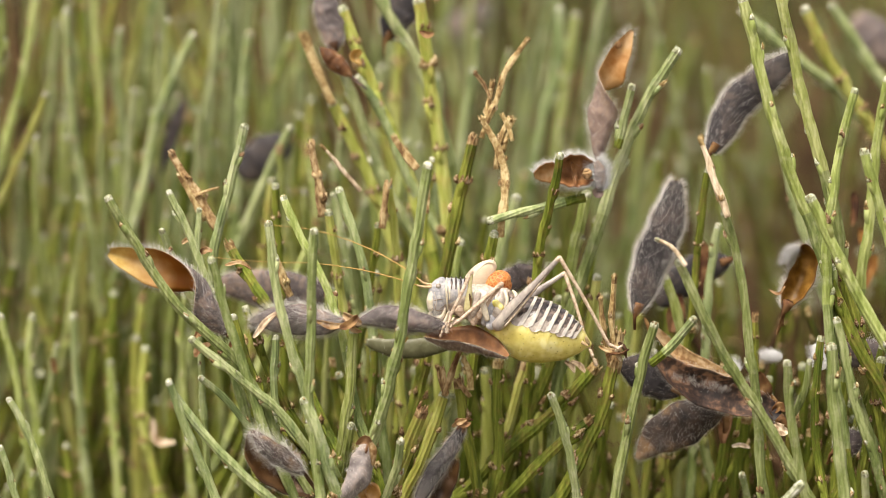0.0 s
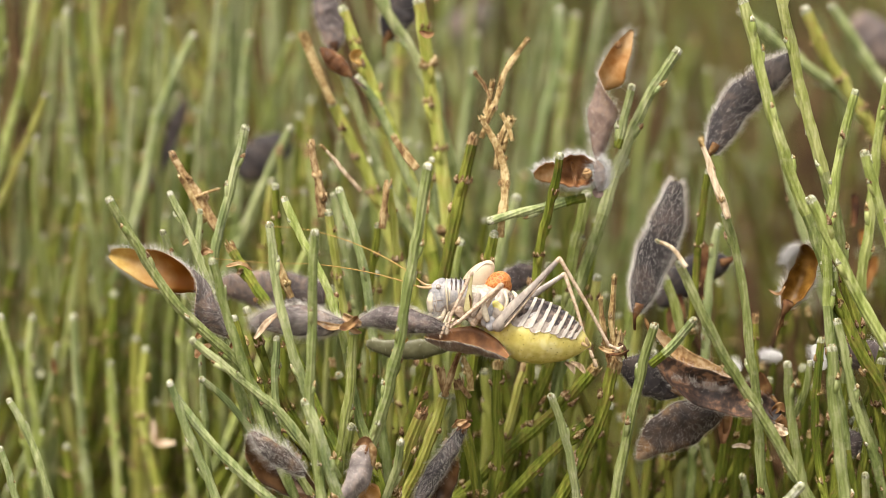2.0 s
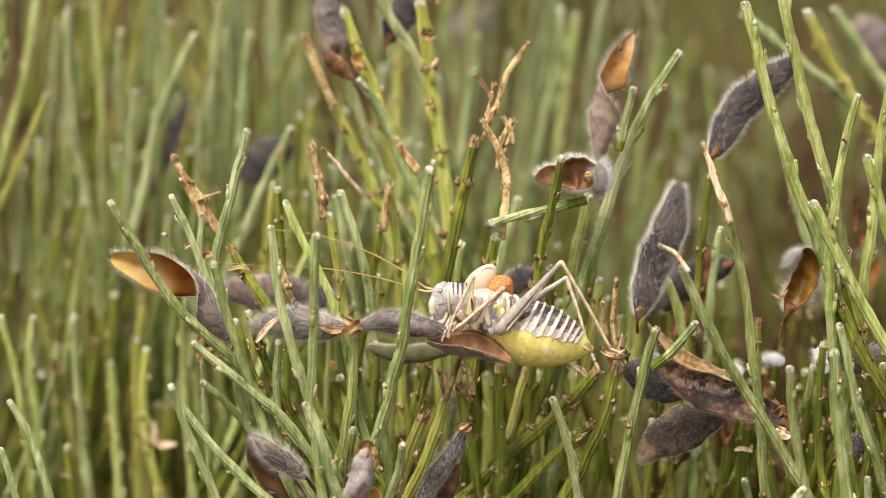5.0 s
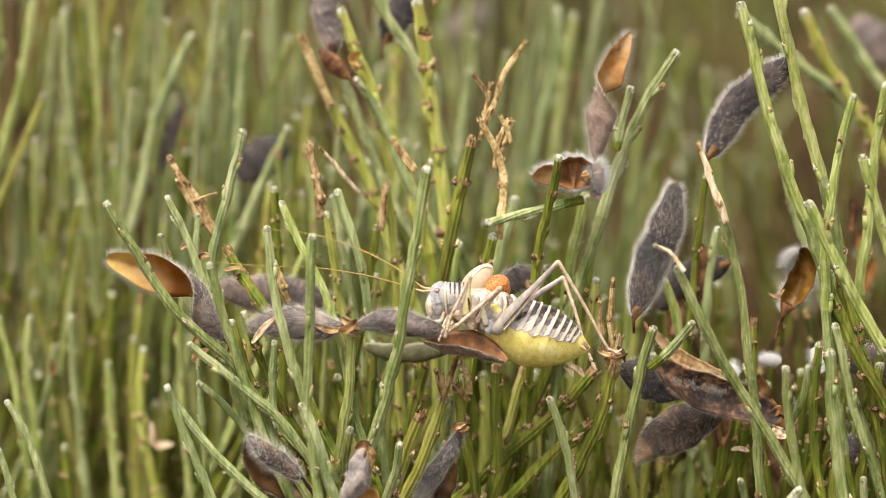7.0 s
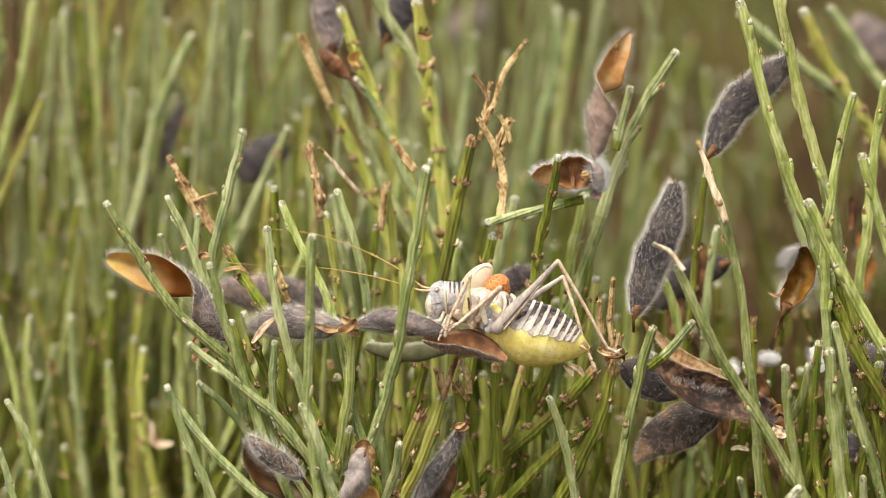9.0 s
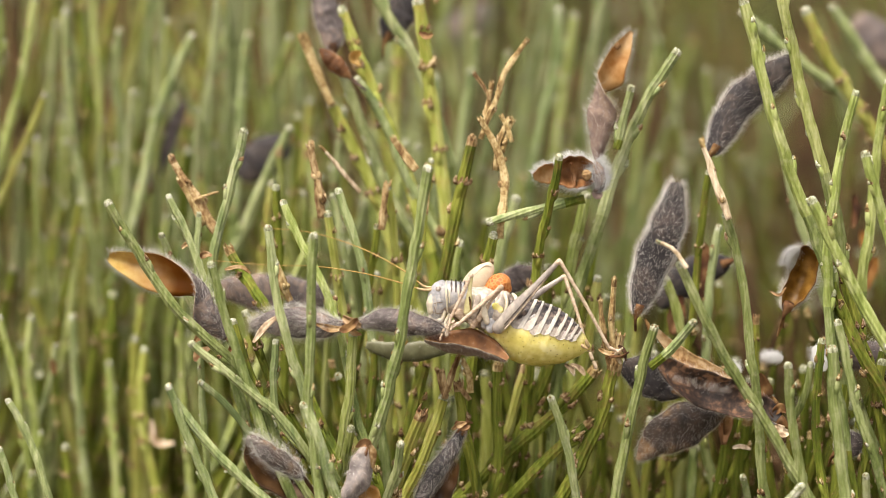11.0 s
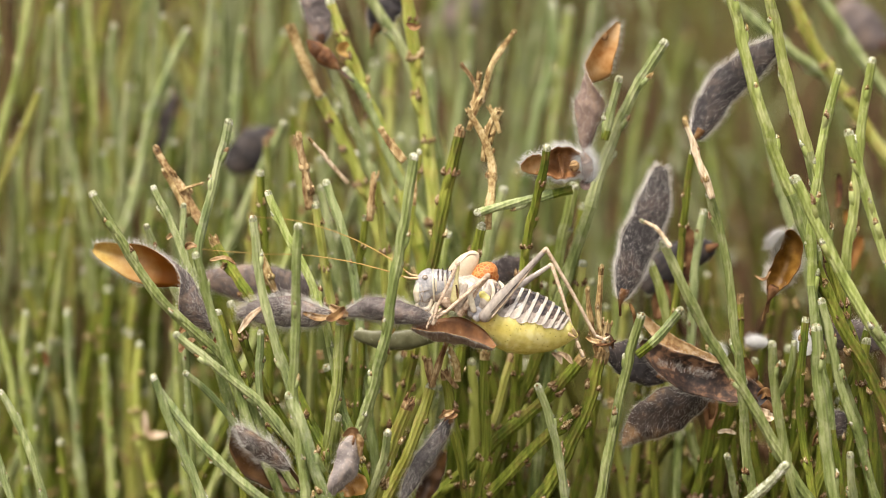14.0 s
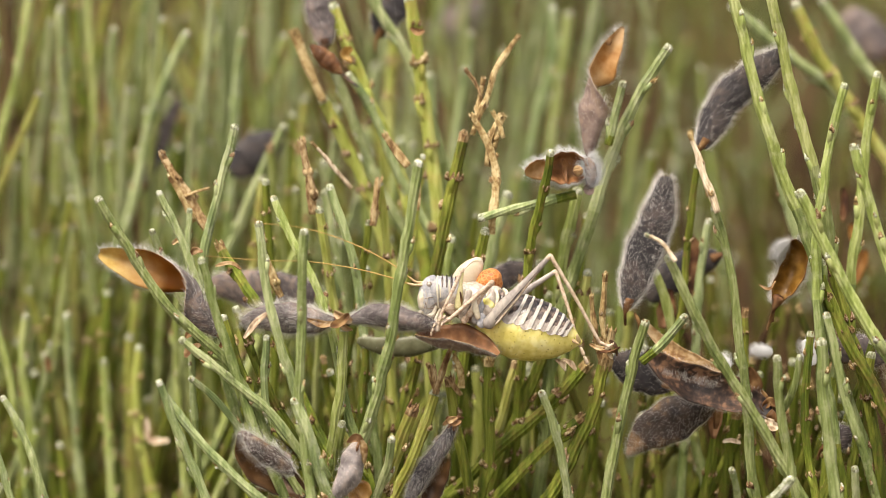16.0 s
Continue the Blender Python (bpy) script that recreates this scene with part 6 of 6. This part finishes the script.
pod("E", [(63.8, 1.6, -3.0), (64.8, 1.5, -0.9), (66.4, 1.7, 0.2)], 1.1, (160, 170), "tuft of white down on the pod edge", "closed", "down", "down", 0.2, 1.1, 420, 17, hair_mat="down", calyx=False)
pod("E", [(39.6, -3.5, -19.6), (44.6, -4.1, -23.5), (50.1, -3.6, -26.2), (56.0, -2.9, -27.9), (60.6, -2.2, -29.8), (64.0, -2.7, -32.7)], 6.94, (24, 20, 12, 10, 30, 70), "dark split pod with a rust rim and blackish hollow", "open", "lilac", "tar", 0.36, 0.75, 800, 18, blunt=0.62, fringe=1)
pod("E", [(39.6, 2.4, -15.4), (43.0, 1.7, -19.0), (48.3, 1.2, -22.2), (55.8, 1.7, -25.2)], 3.16, (30, 35, 35, 40), "dry buff pod half", "open", "rust", "buff", 0.3, 0.3, 150, 19, calyx=False)
pod("E", [(36.7, 3.0, -40.7), (40.6, 2.7, -36.6), (46.4, 2.3, -33.2), (53.8, 2.8, -30.1)], 8.63, (175, 175, 180), "broad flat brown pod with a rusty patch", "open", "tan", "rust", 0.16, 0.5, 1000, 20, blunt=0.85)
pod("E", [(33.9, 10.0, -24.0), (39.2, 8.6, -25.9), (45.0, 7.1, -28.8)], 6.94, (180, 180), "blackish old pod among olive shoots", "closed", "husk", "lining", 0.3, 0.5, 400, 21)
pod("D", [(78.8, 1.8, -35.9), (76.2, 1.5, -37.4), (73.9, 2.2, -39.2)], 4.63, (0, 0), "small grey pod between shoots", "closed", "lilac", "lining", 0.3, 0.8, 250, 23)
pod("D", [(86.2, 8.1, -23.1), (81.0, 9.3, -22.2), (73.6, 10.6, -20.3)], 5.89, (0, 0), "grey pod with pale hairs", "closed", "lilac", "lining", 0.3, 1.0, 300, 24)
pod("C", [(-42.4, 86.0, 0.3), (-37.4, 86.0, 4.3), (-32.0, 86.0, 8.1)], 7.6, (0, 0), "dark grey pod deep in the shrub", "closed", "husk", "lining", 0.3, 0.8, 150, 25)
pod("C", [(-24.0, 42.3, 44.2), (-21.9, 41.2, 37.6), (-21.2, 40.2, 32.2)], 4.84, (180, 180), "grey-brown pod above a rust calyx", "closed", "lilac", "lining", 0.3, 0.8, 200, 26)
pod("C", [(-23.8, 34.0, 33.6), (-21.0, 33.6, 31.0), (-17.7, 33.0, 28.0)], 3.1, (0, 0), "pinkish rust dry pod", "closed", "rust", "rust", 0.3, 0.3, 60, 27, calyx=False, thick=0.7, blunt=0.75)
flake("C", [(-17.9, 33.0, 28.3), (-16.4, 32.6, 27.0), (-14.6, 32.0, 25.7)], 0.7, (0, 60), "tar", "dark thin pod stalk")
pod("C", [(-5.5, 53.3, 43.0), (-8.5, 52.5, 38.6), (-11.1, 51.5, 33.1)], 5.89, (0, 0), "dark grey pod deep between shoots", "closed", "husk", "lining", 0.3, 0.8, 150, 28)
pod("L", [(-54.2, 92.0, 15.4), (-57.6, 92.0, 6.8), (-62.0, 92.0, -3.8)], 3.0, (0, 0), "lilac-grey pod deep in the shrub", "closed", "lilac", "lining", 0.3, 0.5, 60, 29)
pod("E", [(90.0, 127.1, 29.6), (93.1, 126.3, 25.4), (99.3, 125.3, 19.3)], 7.99, (0, 0), "pale lilac-grey pod", "closed", "lilac", "lining", 0.3, 0.5, 100, 30)
pod("E", [(42.0, 31.6, -16.7), (47.5, 32.5, -11.2), (55.8, 33.1, -8.0)], 6.31, (0, 0), "soft dark pod among dry twigs", "closed", "husk", "lining", 0.3, 0.5, 150, 31)

pod("C", [(-0.5, 215.6, 13.5), (6.3, 216.3, 17.5), (13.1, 217.0, 21.5)], 7.36, (0, 0), "bleached pinkish pod far back in the shrub", "closed", "lilac", "lilac", hair=0, seed=38, calyx=False)

def fibres(key, points, width, count, length, label, seed, facing=(0, -1, 0.5)):
    """Loose pale hairs that lie in a pod's hollow along a line."""
    top, base, fork = SHRUBS[key]
    rng = np.random.default_rng(seed)
    line, _ = glide([mm(*p) - base for p in points], 40)
    places = line[rng.integers(0, 40, 300)] + rng.normal(0, width / 4000, (300, 3)) * np.array((1, 0.3, 1))
    normals = np.tile(np.array(facing, float) / np.linalg.norm(facing), (300, 1))
    v, f = hairs_for(rng, places, normals, length / 1000, 0.000013, count, np.array((0.1, 0, 0.9)), (line[0] - line[-1]) / 40)
    h = new("pod_hair", mesh_of("pod_hair", v, f, ["hair"]))
    h.parent = top
    return tagged(h, label, kind="stuff")


fibres("E", [(42.7, -4.8, -23.4), (46.0, -5.2, -24.2), (49.5, -5.0, -25.1), (53.2, -4.6, -26.2)], 1.6, 420, 1.5, "pale fibres in the dark split pod", 3)

# papery scales, dry calyx flakes and down
flake("B", [(-23.6, -2.3, -13.2), (-20.6, -2.5, -14.1), (-18.1, -2.4, -13.8)], 1.3, (20, 40), "buff", "buff dry pod seam")
flake("B", [(-18.7, -3.1, -11.7), (-17.0, -4.2, -12.6), (-15.1, -3.4, -13.4)], 1.9, (-20, 30), "buff", "torn buff calyx")
flake("B", [(-19.3, -4.5, -14.0), (-17.4, -5.4, -13.2), (-15.7, -4.1, -11.9)], 1.58, (40, -30), "rust", "torn rust calyx")
flake("B", [(-18.1, -2.2, -12.3), (-16.7, -3.6, -14.4), (-15.1, -2.7, -15.2)], 1.1, (60, 10), "buff", "torn buff calyx")
flake("A", [(-35.1, -6.8, -15.5), (-32.6, -7.2, -12.2), (-29.5, -6.8, -9.8)], 1.37, (20, 70), "pale", "bleached papery pod flake")
flake("B", [(-6.5, -0.9, -16.7), (-8.2, -2.1, -17.9), (-9.5, -2.3, -18.9)], 1.05, (30, 60), "straw", "pale splinter of bark")
flake("B", [(32.7, -1.1, -17.5), (33.9, -2.2, -18.3), (34.3, -2.5, -20.2)], 0.95, (10, 80), "rust", "curled brown bark shred")
flake("B", [(31.0, -1.4, -19.6), (32.8, -3.3, -19.0), (34.6, -2.3, -18.5)], 0.84, (50, 120), "rust", "curled brown bark shred")
flake("B", [(33.4, -0.7, -21.2), (32.2, -2.3, -18.9), (33.4, -3.1, -17.5)], 0.84, (0, 90), "pale", "curled pale bark shred")
flake("B", [(24.1, 6.2, -22.6), (25.8, 6.1, -23.3), (26.9, 5.8, -24.7)], 1.05, (30, 20), "pale", "curled pale bark shred")
flake("A", [(-45.8, 5.7, -2.0), (-44.5, 4.9, -1.0), (-43.2, 4.9, -1.2)], 1.26, (0, 60), "buff", "pale torn bud scale")
flake("A", [(-46.7, 4.4, -21.4), (-46.0, 4.6, -19.9), (-43.8, 4.8, -18.9)], 1.5, (10, 40), "buff", "pale broken pod edge")
flake("A", [(-39.9, -3.2, -18.3), (-39.1, -3.9, -16.3), (-39.3, -3.5, -14.2)], 0.95, (0, 60), "rust", "thin dark stalk")
flake("E", [(37.6, -0.2, -12.9), (38.4, -0.6, -14.8), (38.7, 0.0, -17.1)], 0.84, (0, 60), "rust", "brown pod stalk")
flake("E", [(64.0, 2.2, -11.9), (63.5, 2.2, -14.0), (62.7, 2.6, -16.9)], 0.8, (0, 60), "rust", "brown pod stalk")
flake("E", [(60.6, -1.3, -7.4), (62.4, -2.4, -8.0), (63.7, -1.2, -6.7)], 0.53, (0, 60), "buff", "curled straw seam thread")
flake("E", [(59.3, 5.8, -24.7), (60.6, 5.2, -27.9), (61.2, 4.7, -31.0)], 3.58, (10, 60), "rust", "rust pod scrap")
flake("E", [(61.1, 1.1, -28.1), (62.3, -0.2, -30.2), (63.1, -0.7, -32.7)], 2.73, (10, 60), "rust", "rust calyx scrap")
flake("E", [(53.7, 9.1, -28.7), (53.6, 8.2, -34.0), (53.2, 7.4, -38.8)], 2.73, (10, 20), "rust", "rust pod scrap")
flake("E", [(61.6, -5.6, -32.0), (63.0, -6.8, -33.0), (64.4, -5.9, -33.3)], 2.10, (10, 50), "pale", "pale torn stub of a pod stalk")
flake("E", [(88.3, 13.0, -41.2), (88.9, 13.0, -41.7), (91.0, 13.1, -40.7)], 1.26, (10, 50), "pale", "pale bark chip")
flake("E", [(54.7, 5.3, -38.9), (56.3, 5.4, -38.6), (58.2, 5.3, -39.1)], 0.95, (10, 50), "pale", "pale bark chip")
flake("D", [(83.2, 49.9, -4.7), (84.3, 49.5, -7.5), (84.5, 48.9, -10.8)], 2.31, (0, 20), "lining", "amber pod scrap")
flake("D", [(86.3, 49.1, -9.7), (85.2, 48.5, -13.0), (84.1, 47.9, -16.3)], 2.31, (0, 20), "lining", "amber pod scrap")
flake("D", [(80.3, 37.4, 4.7), (80.5, 36.8, 1.5), (80.1, 36.2, -1.8)], 1.68, (0, 20), "rust", "rust bud scrap")
flake("E", [(50.0, 29.8, -3.5), (51.1, 29.0, -8.3), (49.6, 27.8, -14.8)], 3.16, (0, 30), "rust", "soft rust dead leaf")
flake("E", [(45.5, 26.1, -13.4), (45.1, 25.3, -17.7), (44.2, 24.7, -20.9)], 3.58, (0, 30), "rust", "soft rust dead leaf")
flake("L", [(-58.9, 53.2, -44.0), (-58.0, 52.4, -48.5), (-54.1, 52.3, -48.8)], 1.68, (0, 50), "pale", "pale bent bark chip")
flake("L", [(-79.0, 55.3, -31.9), (-78.6, 55.0, -33.4), (-78.3, 54.7, -35.3)], 1.26, (0, 50), "rust", "reddish bud scrap")
flake("C", [(-15.7, 30.3, 33.4), (-17.0, 30.1, 32.4), (-15.7, 29.8, 30.8)], 2.10, (0, 90), "straw", "straw collar at a node")
flake("C", [(-4.6, 28.9, 37.4), (-3.0, 27.8, 36.8), (-1.7, 28.9, 37.1)], 1.26, (0, 30), "rust", "brown ring scale at a node")
pod("E", [(69.6, 2.8, -18.7), (70.7, 2.4, -20.8), (71.3, 2.0, -23.4)], 2.73, (0, 0), "tuft of white down", "closed", "down", "down", 0.3, 0.9, 250, 32, hair_mat="down", calyx=False)
pod("E", [(59.5, 2.4, -20.8), (61.7, 2.4, -20.8), (63.7, 2.4, -21.2)], 1.89, (0, 0), "tuft of white down", "closed", "down", "down", 0.3, 0.7, 250, 33, hair_mat="down", calyx=False)
pod("E", [(54.3, 10.1, -23.5), (55.4, 9.9, -24.5), (55.9, 9.7, -25.8)], 1.89, (0, 0), "tuft of white down", "closed", "down", "down", 0.3, 0.7, 150, 34, hair_mat="down", calyx=False)
flake("B", [(2.3, -5.0, -31.3), (3.8, -5.4, -32.3), (5.1, -5.0, -31.9)], 1.6, (10, 70), "rust", "torn rust calyx of the hanging pod")
flake("B", [(1.7, -5.4, -32.7), (2.9, -5.6, -31.8), (4.4, -5.0, -31.3)], 1.1, (-20, 40), "buff", "torn buff calyx of the hanging pod")
flake("B", [(29.2, 2.0, -18.8), (31.1, 1.4, -19.5), (33.5, 2.0, -19.2)], 1.0, (0, 80), "buff", "curled pale bark shred")
flake("B", [(30.5, 2.0, -20.7), (32.0, 1.4, -19.7), (34.3, 2.0, -20.3)], 0.9, (30, 90), "rust", "curled brown bark shred")
flake("B", [(23.0, 5.0, -22.4), (24.3, 5.0, -23.3), (24.9, 5.0, -24.6)], 1.1, (0, 60), "pale", "curled pale bark shred")
flake("A", [(-46.2, -2.0, -16.4), (-45.5, -2.4, -15.5), (-44.4, -2.0, -15.4)], 1.2, (0, 60), "rust", "brown dry scale at a joint")
flake("A", [(-48.9, 4.0, 0.3), (-47.8, 3.6, 1.2), (-46.7, 4.0, 0.5)], 1.0, (0, 60), "buff", "pale torn bud scale")
flake("A", [(-40.8, 3.0, -3.6), (-37.9, 3.0, -3.0), (-35.8, 3.4, -4.4)], 0.9, (20, 60), "buff", "long pale bark shred")
flake("E", [(62.6, -2.0, -33.0), (63.8, -2.6, -32.3), (64.9, -2.0, -33.3)], 1.5, (0, 60), "pale", "pale torn stub of a pod stalk")
flake("E", [(61.8, -1.0, -30.9), (63.0, -1.6, -29.5), (64.3, -1.0, -30.5)], 1.8, (0, 60), "rust", "rust calyx scrap")
flake("E", [(53.5, 6.0, -32.2), (53.7, 6.0, -34.4), (53.4, 6.0, -36.6)], 1.6, (0, 30), "rust", "rust pod scrap")
flake("E", [(74.5, 2.0, -33.9), (75.1, 1.8, -34.3), (75.7, 2.0, -33.7)], 0.9, (0, 60), "buff", "pale bark chip")


# ---- what moves ----
def sway(carried, rows, height):
    """Wind: rows of seconds, shift across and shift up, in hundredths of a millimetre, at the given height over the root."""
    home = carried.matrix_basis.copy()
    walk(carried, [(t, Matrix.Translation((0, 0, c / 1e5)) @ home @ Matrix.Rotation(a / 1e5 / height, 4, "Y")) for t, a, c in rows])


def motions():
    sway(SHRUBS["A"][0], [(0, 0, -0), (0.5, 2, -16), (1, 7, -1), (1.5, 19, 7), (2, 13, -13), (2.5, 21, -39), (3, 33, -55), (3.5, 45, -65), (4, 58, -56), (6.5, -28, -79), (7, 5, -82), (7.5, -11, -89), (8, 21, -78), (8.5, 19, -77), (9, 5, -78), (11.5, 17, -61), (12, 21, -50), (12.5, -11, -54), (13, -65, -47), (13.5, -59, 2), (14, -177, 14), (14.5, -70, -3), (15, -22, -69), (15.5, -25, -54), (16, -61, -27)], 0.75)
    sway(SHRUBS["B"][0], [(0, 0, -0), (0.5, 5, -12), (1, 0, -0), (1.5, 0, 12), (2, -4, -8), (2.5, 8, -24), (3, 25, -44), (3.5, 29, -57), (4, 37, -61), (6.5, -20, -57), (7, 12, -60), (7.5, -7, -65), (8, 17, -57), (8.5, 13, -60), (9, 8, -45), (11.5, 17, -40), (12, 13, -32), (12.5, -12, -24), (13, -40, 8), (13.5, -52, 48), (14, -137, 84), (14.5, -76, 48), (15, -16, -40), (15.5, -8, -8), (16, -52, 19)], 0.75)
    sway(SHRUBS["C"][0], [(0, 0, -0), (0.5, 2, -0), (1, -4, 4), (1.5, -18, 12), (2, -4, 8), (2.5, 4, -1), (3, 11, -17), (3.5, 18, -21), (4, 25, -29), (6.5, -12, -20), (7, 10, -22), (7.5, -11, -24), (8, 9, -24), (8.5, 3, -17), (9, 4, -13), (11.5, 6, -8), (12, 5, -12), (12.5, -12, -0), (13, -49, 17), (13.5, -49, 46), (14, -129, 68), (14.5, -76, 46), (15, -12, -0), (15.5, 6, 16), (16, -51, 37)], 0.75)
    sway(SHRUBS["D"][0], [(0, 0, -0), (0.5, -4, -21), (1, 12, -1), (1.5, 16, 4), (2, 4, -16), (2.5, 4, -28), (3, 25, -61), (3.5, 36, -73), (4, 68, -81), (6.5, -22, -84), (7, 10, -92), (7.5, -22, -104), (8, 18, -80), (8.5, 31, -72), (9, 2, -64), (11.5, 43, -27), (12, 35, -32), (12.5, 18, -3), (13, -98, 93), (13.5, -30, 141), (14, -175, 275), (14.5, -106, 161), (15, -50, -27), (15.5, 10, 33), (16, -70, 69)], 0.75)
    sway(SHRUBS["E"][0], [(0, 0, -0), (0.5, -3, -22), (1, -4, -1), (1.5, -8, 23), (2, -4, 3), (2.5, -1, -18), (3, 17, -33), (3.5, 29, -53), (4, 47, -51), (6.5, 5, -36), (7, 21, -44), (7.5, -0, -51), (8, 26, -45), (8.5, 31, -44), (9, 16, -24), (11.5, 34, -13), (12, 26, -12), (12.5, 10, 11), (13, -86, 71), (13.5, -54, 115), (14, -166, 191), (14.5, -102, 110), (15, -33, -5), (15.5, 13, 38), (16, -61, 70)], 0.75)
    sway(SHRUBS["L"][0], [(0, 0, -0), (0.5, -3, -1), (1, -4, 4), (1.5, -8, 12), (2, -4, -9), (2.5, 4, -13), (3, 0, -12), (3.5, -3, -16), (4, 4, -24), (6.5, -12, -5), (7, 4, -28), (7.5, -12, -24), (8, 4, -24), (8.5, -7, -13), (9, 4, -9), (11.5, 1, -9), (12, -12, 4), (12.5, -12, -0), (13, 5, 11), (13.5, -28, 40), (14, -48, 67), (14.5, -28, 40), (15, -12, -0), (15.5, 12, 16), (16, 9, 15)], 0.75)
    ride(cricket, [(0, 0, -0), (0.5, 5, -12), (1, 0, -0), (1.5, 0, 12), (2, -4, -8), (2.5, 8, -24), (3, 25, -44), (3.5, 29, -57), (4, 37, -61), (6.5, -20, -57), (7, 12, -60), (7.5, -7, -65), (8, 17, -57), (8.5, 13, -60), (9, 8, -45), (11.5, 17, -40), (12, 13, -32), (12.5, -12, -24), (13, -40, 8), (13.5, -52, 48), (14, -137, 84), (14.5, -76, 48), (15, -16, -40), (15.5, -8, -8), (16, -52, 19)])
    # the saddle lifts in two small jerks
    lift = [(0, 0), (1.1, 0), (1.3, 1), (2, 0.75), (11.5, 0.9), (11.9, 1.9), (12.5, 1.6), (16, 1.6)]
    for piece in (saddle,):
        home = piece.matrix_basis.copy()
        walk(piece, [(t, Matrix.Translation((-0.0001 * a, 0, 0.0001 * a)) @ home @ Matrix.Rotation(radians(-2.0 * a), 4, "Y")) for t, a in lift])


motions()
